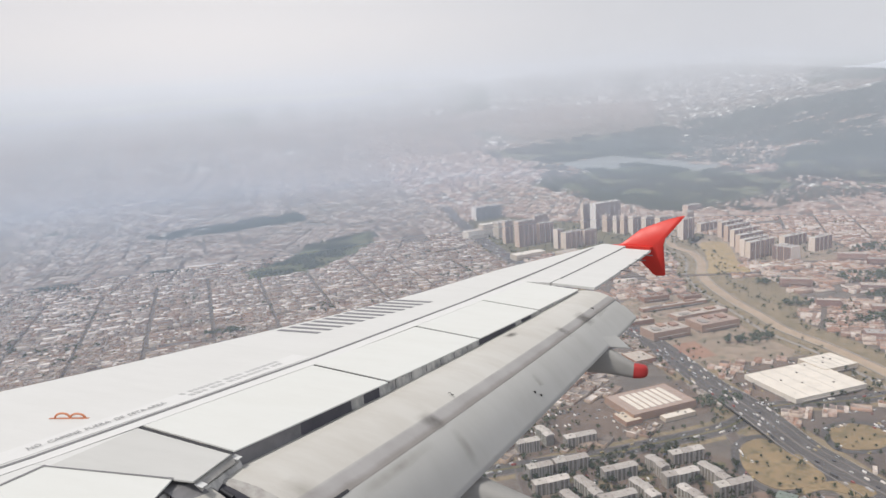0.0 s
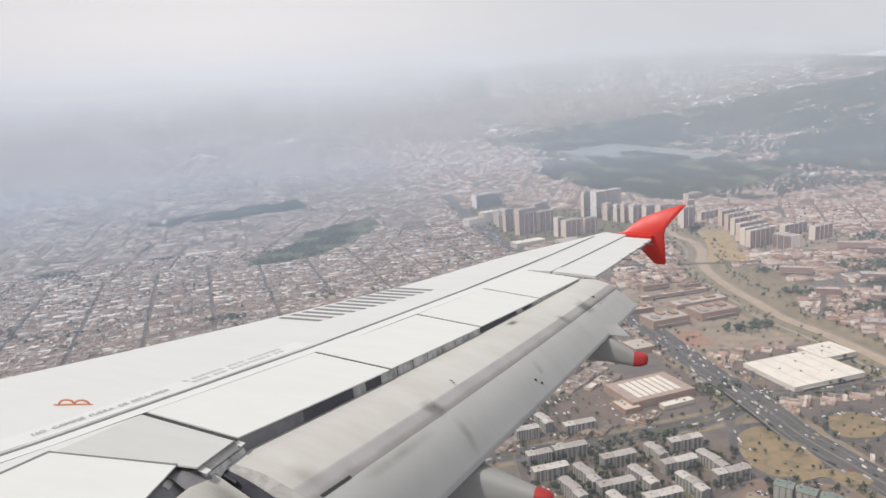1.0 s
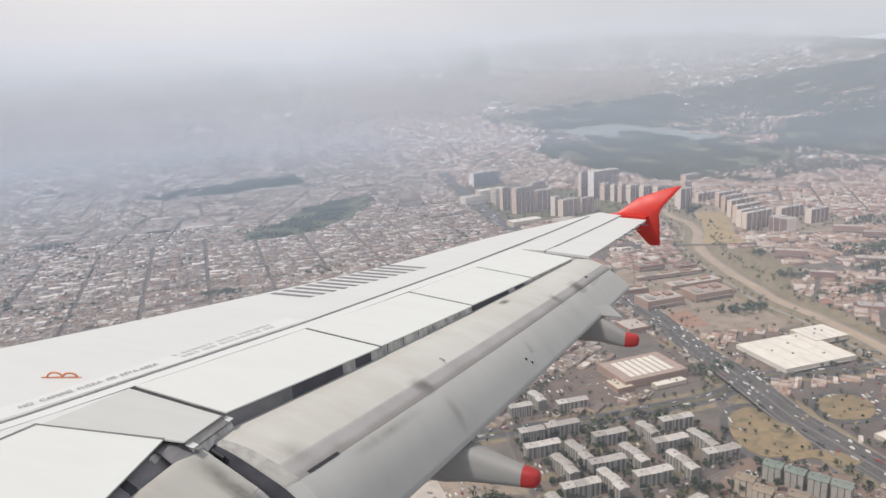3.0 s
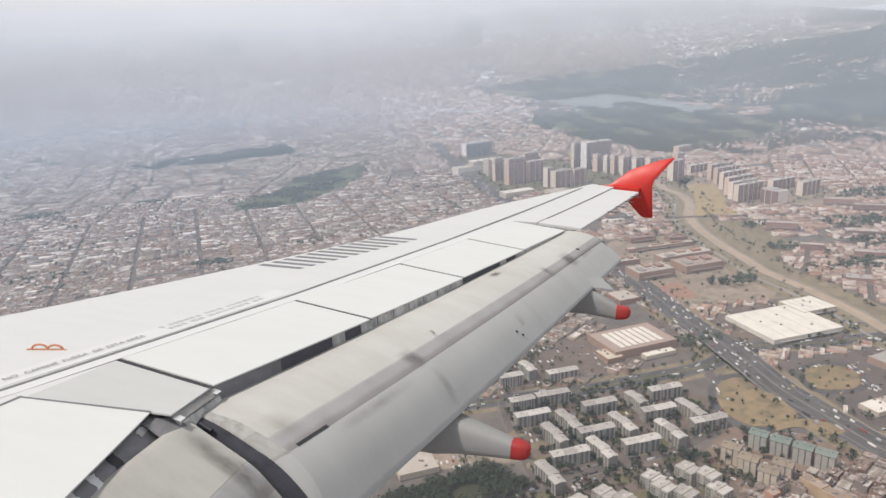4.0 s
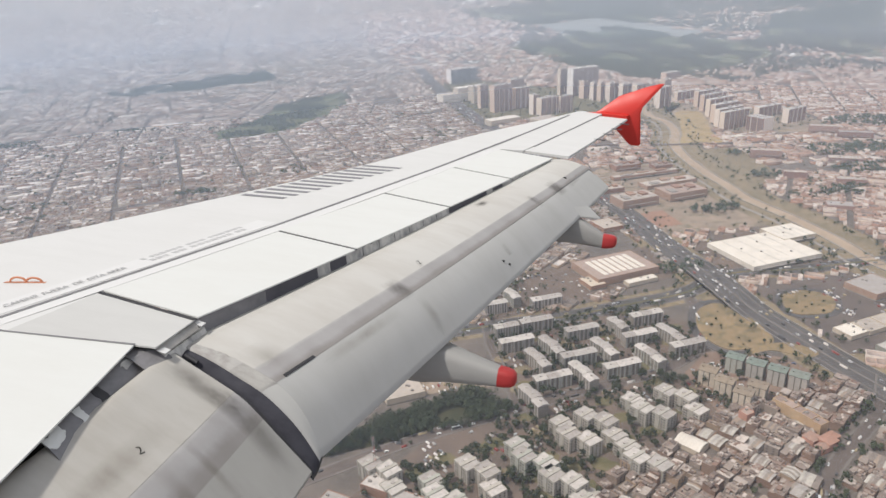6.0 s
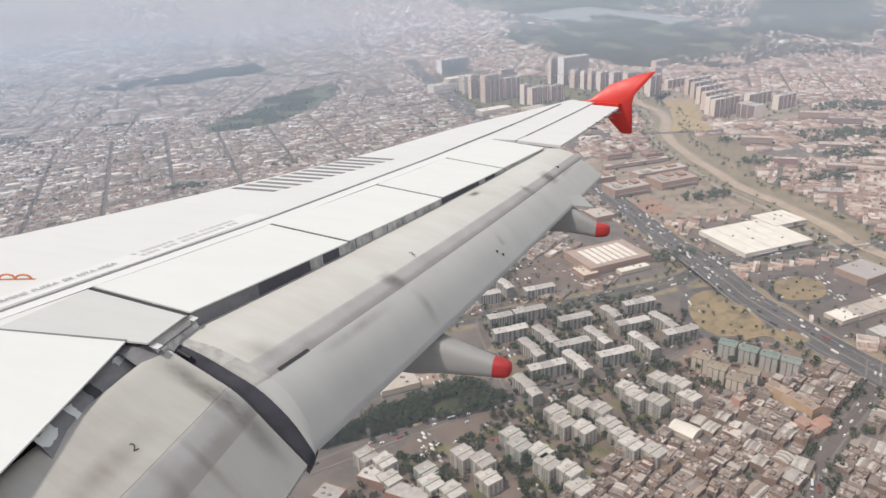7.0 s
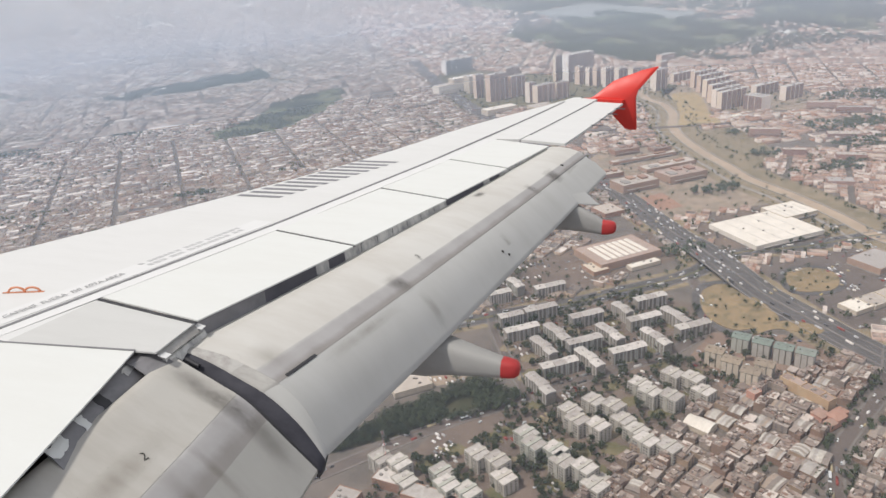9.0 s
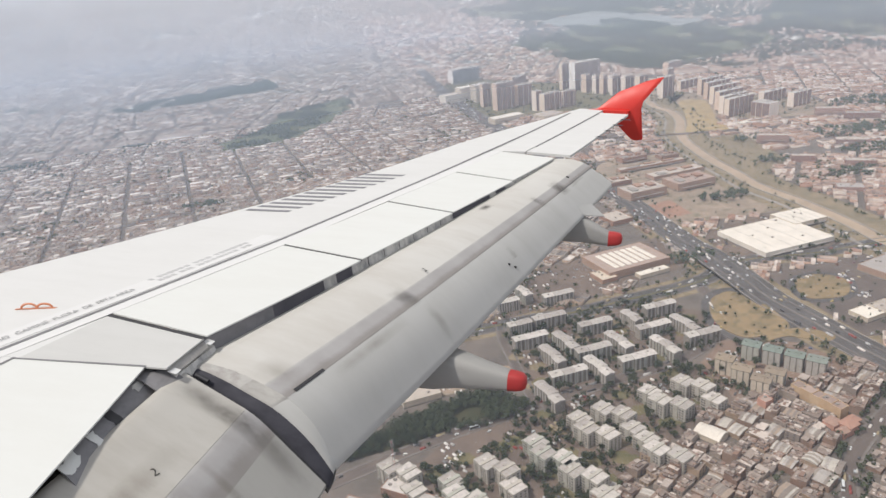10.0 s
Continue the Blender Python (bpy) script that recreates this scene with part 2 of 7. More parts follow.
M_TOWERSIDE = masonry("tower_end_sunlit_white", [(0.88, 0.87, 0.85)], grime=0.06, scale=0.08)
M_OFFICE = masonry("office_blue_grey", [(0.16, 0.19, 0.22)], grime=0.2, scale=0.08)
M_MALLROOF = masonry("white_roof", [(0.741, 0.717, 0.646)], grime=0.22, scale=0.06)
M_METALROOF = masonry("sheet_roof", [(0.44, 0.405, 0.361), (0.387, 0.37, 0.352), (0.484, 0.44, 0.387)], grime=0.35, scale=0.1)
M_BRICKROOF = masonry("brick_roof", [(0.33, 0.25, 0.21), (0.39, 0.31, 0.265), (0.30, 0.23, 0.195)], scale=0.1)
M_OCHRE = masonry("ochre_wall", [(0.493, 0.357, 0.221), (0.527, 0.399, 0.255)], grime=0.3)
M_OLIVEROOF = masonry("olive_tan_roof", [(0.30, 0.25, 0.185), (0.27, 0.225, 0.17)], grime=0.4)
M_TILE = masonry("tile_roof", [(0.40, 0.23, 0.17), (0.44, 0.28, 0.21), (0.36, 0.24, 0.19)], grime=0.4)
M_PINK = masonry("pink_wall", [(0.52, 0.29, 0.22)], grime=0.3)
M_CREAM = masonry("cream_wall", [(0.60, 0.54, 0.44)], grime=0.3)
M_GLASS = plain("window_dark", (0.10, 0.10, 0.10), (0.16, 0.15, 0.145), 0.25)
M_ASPHALT = plain("asphalt", (0.085, 0.083, 0.082), (0.125, 0.12, 0.118), 0.9, 0.03, 0.5)
M_STREET = plain("street", (0.112, 0.098, 0.091), (0.165, 0.14, 0.124), 0.9, 0.03, 0.5)
M_KERB = plain("paving", (0.21, 0.195, 0.18), (0.15, 0.14, 0.13), 0.9, 0.05, 0.6)
M_CONC = plain("concrete", (0.34, 0.325, 0.30), (0.24, 0.23, 0.215), 0.9, 0.05, 0.6)
M_DRY = plain("dry_grass", (0.288, 0.237, 0.158), (0.205, 0.177, 0.121), 0.95, 0.025, 0.25, 1.0, (0.158, 0.14, 0.093))
M_LAWN = plain("dry_lawn", (0.315, 0.242, 0.14), (0.221, 0.174, 0.106), 0.95, 0.03, 0.25, 1.0, (0.128, 0.119, 0.0723))
M_FIELD = plain("yellow_field", (0.42, 0.325, 0.175), (0.335, 0.265, 0.15), 0.95, 0.02, 0.2, 1.0, (0.22, 0.185, 0.11))
M_DIRT = plain("bare_earth", (0.36, 0.295, 0.23), (0.25, 0.21, 0.17), 0.95, 0.02, 0.2, 1.0, (0.17, 0.16, 0.11))
M_SAND = plain("sandy_bed", (0.43, 0.35, 0.26), (0.33, 0.27, 0.20), 0.95, 0.03, 0.25)
M_GRASS = plain("park_grass", (0.10, 0.105, 0.055), (0.20, 0.175, 0.105), 0.95, 0.03, 0.3)
M_SHADEGRASS = plain("shaded_grass", (0.045, 0.052, 0.028), (0.09, 0.085, 0.05), 0.95, 0.03, 0.3)
M_PARK = plain("park_lawn_green", (0.07, 0.09, 0.05), (0.125, 0.14, 0.075), 0.95, 0.008, 0.05, 1.0, (0.18, 0.175, 0.11))
M_LOT = plain("parking_lot", (0.132, 0.110, 0.096), (0.198, 0.158, 0.13), 0.95, 0.03, 0.4)
M_COURT = plain("reddish_paving", (0.20, 0.145, 0.115), (0.26, 0.20, 0.16), 0.95, 0.03, 0.4)
M_REDCOURT = plain("red_court", (0.36, 0.22, 0.16), (0.28, 0.185, 0.14), 0.95, 0.03, 0.4)
M_WATER = plain("lake_water", (0.27, 0.28, 0.27), (0.22, 0.24, 0.23), 0.3, 0.004, 0.02)
M_TRUNK = plain("bark", (0.12, 0.09, 0.06), (0.08, 0.06, 0.04), 0.95, 2, 8)


def foliage(name, dark, mean, pale, sunny):
    m, n, l, b = nodes_of(name)
    r = by_random(n, l, False)
    col = ramp(n, l, r, [(0.0, dark), (0.5, mean), (1.0, pale)])
    i = by_random(n, l, True)
    k = mixed(n, l, col, sunny, ramp(n, l, i, [(0.3, 0.0), (1.0, 0.6)]))
    l.new(k, b.inputs["Base Color"])
    b.inputs["Roughness"].default_value = 0.8
    b.inputs["Specular IOR Level"].default_value = 0.2
    return m


M_LEAF = foliage("foliage", (0.03, 0.042, 0.022), (0.046, 0.058, 0.03), (0.068, 0.078, 0.042), (0.095, 0.10, 0.055))
M_BELT = foliage("belt_foliage", (0.05, 0.068, 0.048), (0.066, 0.085, 0.058), (0.085, 0.10, 0.066), (0.11, 0.125, 0.08))
M_WOOD = foliage("woodland_foliage", (0.03, 0.046, 0.028), (0.042, 0.06, 0.036), (0.06, 0.078, 0.045), (0.085, 0.10, 0.055))


def car_paint():
    m, n, l, b = nodes_of("car_paint")
    r = by_random(n, l, False)
    l.new(ramp(n, l, r, [(0, (0.75, 0.75, 0.74)), (0.3, (0.45, 0.46, 0.47)), (0.5, (0.06, 0.06, 0.065)), (0.66, (0.72, 0.70, 0.66)), (0.8, (0.26, 0.06, 0.05)), (0.86, (0.55, 0.56, 0.56)), (0.95, (0.55, 0.42, 0.12)), (0.97, (0.08, 0.11, 0.2))], True), b.inputs["Base Color"])
    b.inputs["Roughness"].default_value = 0.3
    return m


M_CAR = car_paint()
M_CARS = masonry("many_car_paints", [(0.75, 0.75, 0.74), (0.45, 0.46, 0.47), (0.05, 0.05, 0.055), (0.72, 0.70, 0.66), (0.25, 0.06, 0.05), (0.40, 0.40, 0.40), (0.14, 0.14, 0.15), (0.66, 0.66, 0.66), (0.20, 0.21, 0.22), (0.50, 0.50, 0.49), (0.36, 0.31, 0.20)], True, rough=0.35, grime=0.05)


def urban_ground():
    """Pavement, yards and dust; far out the roofs of the city, too small to stand apart."""
    m, n, l, b = nodes_of("urban_ground")
    p = where(n, l, (1, 1, 1), True)
    a, c = noise_of(n, l, p, 0.02, 6, 0.65), noise_of(n, l, p, 0.3, 4, 0.65)
    k = mixed(n, l, (0.12, 0.104, 0.093), (0.195, 0.16, 0.136), ramp(n, l, a, [(0.38, 0.0), (0.66, 1.0)]))
    k = mixed(n, l, k, (0.24, 0.21, 0.18), ramp(n, l, c, [(0.5, 0.0), (0.8, 0.7)]))
    v = node(n, "ShaderNodeTexVoronoi", Scale=0.06)
    l.new(p, v.inputs["Vector"])
    sep = n.new("ShaderNodeSeparateColor")
    l.new(v.outputs["Color"], sep.inputs[0])
    roofs = ramp(n, l, sep.outputs[0], [(0.0, (0.10, 0.10, 0.09)), (0.3, (0.24, 0.20, 0.17)), (0.55, (0.34, 0.30, 0.26)), (0.8, (0.46, 0.42, 0.38)), (0.93, (0.75, 0.72, 0.68))], True)
    green = noise_of(n, l, p, 0.0022, 4, 0.6)
    roofs = mixed(n, l, roofs, (0.07, 0.085, 0.045), ramp(n, l, green, [(0.56, 0.0), (0.62, 0.85)]))
    xyz = n.new("ShaderNodeVectorMath")
    xyz.operation = "LENGTH"
    l.new(p, xyz.inputs[0])
    far = n.new("ShaderNodeMapRange")
    far.inputs["From Min"].default_value, far.inputs["From Max"].default_value = 2500, 2900
    l.new(xyz.outputs["Value"], far.inputs["Value"])
    l.new(mixed(n, l, k, roofs, far.outputs[0]), b.inputs["Base Color"])
    b.inputs["Roughness"].default_value = 0.95
    b.inputs["Specular IOR Level"].default_value = 0.15
    return m


M_GROUND = urban_ground()


def leftward(n, l, p, lo, hi):
    """A value that goes from lo over the open plain to hi towards the hills, by the bearing."""
    flat = n.new("ShaderNodeVectorMath")
    flat.operation = "NORMALIZE"
    l.new(p, flat.inputs[0])
    sep = n.new("ShaderNodeSeparateXYZ")
    l.new(flat.outputs[0], sep.inputs[0])
    m = n.new("ShaderNodeMapRange")
    m.interpolation_type = "SMOOTHSTEP"
    for key, value in (("From Min", -0.3), ("From Max", 0.5), ("To Min", lo), ("To Max", hi)):
        m.inputs[key].default_value = value
    l.new(sep.outputs[0], m.inputs["Value"])
    return m.outputs[0]


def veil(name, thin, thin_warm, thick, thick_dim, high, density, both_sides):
    """Smog haze painted on a sheet: bluish near, whiter far. density: builds the share of light that it stops."""
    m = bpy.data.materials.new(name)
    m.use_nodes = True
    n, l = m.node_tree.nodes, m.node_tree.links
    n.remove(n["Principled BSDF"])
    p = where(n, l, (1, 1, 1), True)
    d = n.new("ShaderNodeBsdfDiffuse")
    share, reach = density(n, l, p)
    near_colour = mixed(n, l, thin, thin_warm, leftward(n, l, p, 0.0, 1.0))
    # the far colour is dimmed towards the hills, where the sky looks darker
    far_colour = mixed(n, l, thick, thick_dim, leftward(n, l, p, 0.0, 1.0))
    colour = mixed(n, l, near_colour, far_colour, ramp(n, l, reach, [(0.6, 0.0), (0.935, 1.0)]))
    # above the rim the colour itself whitens, standing in for sunlit haze
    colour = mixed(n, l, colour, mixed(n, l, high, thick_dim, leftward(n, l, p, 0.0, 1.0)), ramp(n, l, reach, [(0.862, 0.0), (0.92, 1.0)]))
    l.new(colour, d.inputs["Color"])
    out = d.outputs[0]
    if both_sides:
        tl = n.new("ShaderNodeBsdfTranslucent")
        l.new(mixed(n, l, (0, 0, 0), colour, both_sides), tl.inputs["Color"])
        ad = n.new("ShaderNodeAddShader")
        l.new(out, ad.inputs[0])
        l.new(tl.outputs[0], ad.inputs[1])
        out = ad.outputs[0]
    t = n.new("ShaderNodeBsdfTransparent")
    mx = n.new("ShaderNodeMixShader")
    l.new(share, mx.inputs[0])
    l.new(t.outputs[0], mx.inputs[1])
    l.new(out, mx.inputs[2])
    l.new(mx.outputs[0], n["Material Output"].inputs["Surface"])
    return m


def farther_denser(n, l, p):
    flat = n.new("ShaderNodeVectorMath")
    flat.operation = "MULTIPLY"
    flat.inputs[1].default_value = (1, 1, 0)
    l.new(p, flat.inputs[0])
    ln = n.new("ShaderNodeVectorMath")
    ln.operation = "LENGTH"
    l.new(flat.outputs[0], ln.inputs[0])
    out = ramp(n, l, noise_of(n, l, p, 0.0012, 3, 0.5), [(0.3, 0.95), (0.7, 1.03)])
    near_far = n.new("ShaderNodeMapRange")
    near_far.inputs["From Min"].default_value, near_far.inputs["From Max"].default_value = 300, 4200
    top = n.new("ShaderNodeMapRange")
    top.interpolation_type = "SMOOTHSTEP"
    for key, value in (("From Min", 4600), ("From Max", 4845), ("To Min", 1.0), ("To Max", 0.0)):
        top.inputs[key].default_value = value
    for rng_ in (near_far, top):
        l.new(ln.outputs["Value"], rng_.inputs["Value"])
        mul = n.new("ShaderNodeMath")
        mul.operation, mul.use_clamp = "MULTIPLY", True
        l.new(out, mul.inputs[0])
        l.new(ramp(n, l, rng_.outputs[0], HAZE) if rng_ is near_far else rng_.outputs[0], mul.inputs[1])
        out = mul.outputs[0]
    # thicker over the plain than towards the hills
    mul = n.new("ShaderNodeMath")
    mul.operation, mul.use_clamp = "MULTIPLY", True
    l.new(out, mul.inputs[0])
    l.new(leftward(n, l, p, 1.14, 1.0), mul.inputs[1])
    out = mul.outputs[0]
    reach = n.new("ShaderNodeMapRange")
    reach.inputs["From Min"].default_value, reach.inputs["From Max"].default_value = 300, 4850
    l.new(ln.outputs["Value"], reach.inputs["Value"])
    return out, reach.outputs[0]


# haze painted as opacity that grows with distance
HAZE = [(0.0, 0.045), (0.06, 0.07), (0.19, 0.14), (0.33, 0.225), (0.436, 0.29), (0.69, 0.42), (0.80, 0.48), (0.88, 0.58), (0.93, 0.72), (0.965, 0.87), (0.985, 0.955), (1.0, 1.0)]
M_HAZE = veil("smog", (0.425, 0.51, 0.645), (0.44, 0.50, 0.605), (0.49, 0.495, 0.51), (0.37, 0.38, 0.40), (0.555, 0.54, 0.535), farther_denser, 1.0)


# ---- building helpers ----
def thing(name, label, category, group="", kind="", m=Matrix()):
    ob = new(name)
    ob.empty_display_size = 0.5
    ob.matrix_basis = m
    return tagged(ob, label, category, group, kind)


def mesh_of(name, bm, materials, smooth=False):
    me = bpy.data.meshes.new(name)
    bmesh.ops.recalc_face_normals(bm, faces=bm.faces)
    if smooth:
        for f in bm.faces:
            f.smooth = True
    bm.to_mesh(me)
    bm.free()
    if smooth:
        me.set_sharp_from_angle(angle=radians(50))
    for mat in materials if isinstance(materials, (list, tuple)) else [materials]:
        me.materials.append(mat)
    return me


def part(name, bm, material, parent, label="", smooth=False):
    me = bm if isinstance(bm, bpy.types.Mesh) else mesh_of(name, bm, material, smooth)
    ob = new(name, me)
    ob.parent = parent
    return tagged(ob, label)


def box(bm, x0, y0, z0, x1, y1, z1, mat=0, top=None):
    v = [bm.verts.new(c) for c in ((x0, y0, z0), (x1, y0, z0), (x1, y1, z0), (x0, y1, z0), (x0, y0, z1), (x1, y0, z1), (x1, y1, z1), (x0, y1, z1))]
    for i, f in enumerate(((0, 3, 2, 1), (0, 1, 5, 4), (1, 2, 6, 5), (2, 3, 7, 6), (3, 0, 4, 7), (4, 5, 6, 7))):
        face = bm.faces.new([v[k] for k in f])
        face.material_index = top if i == 5 and top is not None else mat
    return v


def boxed(*args):
    bm = bmesh.new()
    box(bm, *args)
    return bm


def sheet(rows, thick, down=(0, 0, -1), caps=True):
    """A closed skin: rows of points along, thickened by thick metres."""
    bm = bmesh.new()
    d = Vector(down) * (thick or 0)
    uv = bm.loops.layers.uv.new("along")
    up = [[bm.verts.new(p) for p in r] for r in rows]
    n, k = len(rows), len(rows[0])
    lo = [[bm.verts.new(Vector(p) + d) for p in r] for r in rows] if thick else None
    for i in range(n - 1):
        for j in range(k - 1):
            top = bm.faces.new((up[i][j], up[i + 1][j], up[i + 1][j + 1], up[i][j + 1]))
            for loop, (a, b) in zip(top.loops, ((i, j), (i + 1, j), (i + 1, j + 1), (i, j + 1))):
                loop[uv].uv = (a / (n - 1), b / (k - 1))
            if thick:
                bm.faces.new((lo[i][j], lo[i][j + 1], lo[i + 1][j + 1], lo[i + 1][j]))
    if not thick:
        return bm
    for i in range(n - 1):
        bm.faces.new((up[i][0], lo[i][0], lo[i + 1][0], up[i + 1][0]))
        bm.faces.new((up[i][-1], up[i + 1][-1], lo[i + 1][-1], lo[i][-1]))
    for j in range(k - 1):
        bm.faces.new((up[0][j], up[0][j + 1], lo[0][j + 1], lo[0][j]))
        bm.faces.new((up[-1][j], lo[-1][j], lo[-1][j + 1], up[-1][j + 1]))
    return bm


def lerp(a, b, u):
    return a + (b - a) * u


# ---- the wing: x outboard, y ahead; all flight-control surfaces set for the approach ----
def wz(x):
    return 0.089 * (x - 1.975) + 0.0035 * (x - 1.975) ** 2


def lead(x):
    return -2.66 - 0.558 * (x - 7.37) + 0.2 * math.exp(-((x - 14.2) / 1.6) ** 2)


def hinge(x):
    return -4.27 - 0.337 * (x - 6.07)


def spoiler_front(x):
    return -4.69 - 0.345 * (x - 6.81)


def spoiler_back(x):
    return -5.85 - 0.3103 * (x - 6.66)


def aileron_back(x):
    return -8.14 - 0.245 * (x - 13.52)


wing = thing("aircraft_wing", "pale grey airliner wing with lowered flaps and a red wingtip fence", "aircraft wing", m=AIRCRAFT)

# main box: rounded leading edge, upper skin back to the control surfaces, lower skin
bm = bmesh.new()
stations = [2.0 + 0.365 * i for i in range(41)]
loops = []
for x in stations:
    y0, z0 = lead(x), wz(x)
    chord = max(0.9, y0 - min(spoiler_back(x), -5.9))
    r = 0.045 * chord
    y1 = hinge(x) - 0.16
    ring = [(x, y1, z0), (x, lerp(y0, y1, 0.75), z0 + 0.002), (x, lerp(y0, y1, 0.5), z0 + 0.002), (x, lerp(y0, y1, 0.25), z0 + 0.001)]
    ring += [(x, y0 - r * 0.9 + r * math.sin(a), z0 - r + r * math.cos(a)) for a in (0.0, 0.4, 0.8, 1.2, 1.57, 2.2, 2.9)]
    ring += [(x, lerp(y0, y1, 0.4), z0 - 2.6 * r), (x, y1, z0 - 2.2 * r)]
    loops.append([bm.verts.new(p) for p in ring])
for a, b in zip(loops, loops[1:]):
    for j in range(len(a)):
        k = (j + 1) % len(a)
        bm.faces.new((a[j], b[j], b[k], a[k]))
bm.faces.new(loops[0])
bm.faces.new(list(reversed(loops[-1])))
skin = part("wing_skin", bm, M_SKIN, wing, "pale grey painted upper skin", True)

# dark rear-spar line and the pale walkway strip ahead of it
part("seam_line", sheet([[(x, hinge(x) + 0.022, wz(x) + 0.005), (x, hinge(x) - 0.022, wz(x) + 0.005)] for x in (3, 6, 9, 12, 14.5, 16.2)], 0.004), M_LINE, wing, "dark seam along the rear spar")
part("walkway_strip", sheet([[(x, hinge(x) + 0.32, wz(x) + 0.004), (x, hinge(x) + 0.06, wz(x) + 0.004)] for x in (3, 6, 7.5, 9.1)], 0.003), M_STRIP, wing, "pale strip with stencilled warnings")
part("rear_strip", sheet([[(x, hinge(x) - 0.03, wz(x) + 0.004), (x, spoiler_front(x) + 0.004, wz(x) + 0.004)] for x in (3, 6, 9, 12, 13.4)], 0.003), M_STRIP, wing, "pale strip ahead of the spoilers")


def patch(corners, lift=0.006, n=6, sag=0.0):
    """Rows of a panel on the wing's upper surface between four plan corners (front in, front out, back out, back in)."""
    (ax, ay), (bx, by), (cx, cy), (dx, dy) = corners
    rows = []
    for i in range(n + 1):
        u = i / n
        f, k = (lerp(ax, bx, u), lerp(ay, by, u)), (lerp(dx, cx, u), lerp(dy, cy, u))
        rows.append([(lerp(f[0], k[0], v), lerp(f[1], k[1], v), wz(lerp(f[0], k[0], v)) + lift - sag * v * v) for v in (0, 0.25, 0.5, 0.75, 1)])
    return rows


part("fixed_panel", sheet(patch([(2.1, -3.06), (5.93, -4.386), (5.93, -4.50), (2.1, -4.012)], 0.002), 0.012), M_SKIN, wing, "pale skin ahead of the inboard spoiler")
part("fixed_panel", sheet(patch([(5.93, -4.386), (6.81, -4.686), (6.81, -4.692), (5.94, -4.528)], 0.002), 0.012), M_SKIN, wing, "pale skin ahead of the fixed panel")
edges = [(6.83, 6.67), (8.86, 8.66), (10.62, 10.39), (12.13, 11.89), (13.38, 13.17)]
for (f0, b0), (f1, b1) in zip(edges, edges[1:]):
    g = 0.024
    part("spoiler", sheet(patch([(f0 + g, spoiler_front(f0)), (f1 - g, spoiler_front(f1)), (b1 - g, spoiler_back(b1)), (b0 + g, spoiler_back(b0))], 0.008), 0.014), M_SPOILER, wing, "white spoiler panel, closed")
part("fixed_panel", sheet(patch([(5.94, -4.53), (6.81, -4.69), (6.65, -5.85), (6.13, -5.86)], 0.004), 0.014), M_PANEL, wing, "grey fixed panel at the bend of the trailing edge")
part("spoiler", sheet(patch([(2.1, -4.02), (5.91, -4.51), (6.09, -5.68), (2.1, -6.70)], 0.008), 0.014), M_SPOILER, wing, "white inboard spoiler panel, closed")
part("tip_panel", sheet(patch([(13.40, hinge(13.4) - 0.165), (16.55, hinge(16.55) - 0.165), (16.5, -8.295), (13.45, -7.335)], 0.003), 0.05), M_SKIN, wing)
part("aileron", sheet(patch([(13.45, -7.36), (16.30, -8.262), (16.25, aileron_back(16.25)), (13.36, aileron_back(13.36))], 0.003), 0.04), M_SKIN, wing, "pale grey aileron, level")
part("aileron_gap", sheet([[(x, -7.40 - 0.317 * (x - 13.62), wz(x) + 0.008), (x, -7.43 - 0.317 * (x - 13.62), wz(x) + 0.008)] for x in (13.75, 15, 16.25)], 0.003), M_LINE, wing, "dark gap ahead of the aileron")
for k in range(4):
    x = 14.6 + 0.42 * k
    y = aileron_back(x)
    part("static_wick", boxed(x - 0.012, y - 0.16, wz(x) - 0.012, x + 0.012, y + 0.03, wz(x) + 0.006), M_RIM, wing, "thin static discharge wick")

# the dark cove between spoilers and flap, with foil, brackets and pipes in it
rows = []
for x in (6.6, 8, 9.5, 11, 12.2, 13.3):
    y, z = spoiler_back(x), wz(x)
    rows.append([(x, y + 0.45, z - 0.05), (x, y + 0.40, z - 0.30), (x, y - 0.1, z - 0.34), (x, y - 0.30, z - 0.40)])
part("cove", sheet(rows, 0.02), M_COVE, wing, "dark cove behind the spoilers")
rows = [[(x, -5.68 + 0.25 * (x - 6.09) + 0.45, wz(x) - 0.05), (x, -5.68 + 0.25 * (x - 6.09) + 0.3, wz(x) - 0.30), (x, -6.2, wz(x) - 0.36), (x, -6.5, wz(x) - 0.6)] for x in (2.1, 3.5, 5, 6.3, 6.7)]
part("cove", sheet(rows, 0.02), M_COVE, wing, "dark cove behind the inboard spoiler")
rnd = random.Random(4)
# one long dull plate behind the inboard spoiler, with torn pale sealant on it and a hole; past it the cove is dark
def inboard_plate(x0, x1, v0, v1, lift, n=10, fray=0.0):
    """Rows across the inboard cove between two shares of its depth."""
    rows = []
    for i in range(n + 1):
        x = lerp(x0, x1, i / n)
        y = -5.68 + 0.25 * (x - 6.09)
        row = []
        for j in range(4):
            v = lerp(v0, v1, j / 3) + rnd.uniform(-fray, fray)
            row.append((x + rnd.uniform(-fray, fray) * 0.3, y + 0.06 - 0.19 * v, wz(x) - 0.05 - 0.08 * v - 0.06 * v * v + lift))
        rows.append(row)
    return rows


part("cove_plate", sheet(inboard_plate(4.93, 6.30, 0.0, 1.0, 0.0), 0.012), M_DULL, wing, "dull dark metal plate in the flap cove", True)
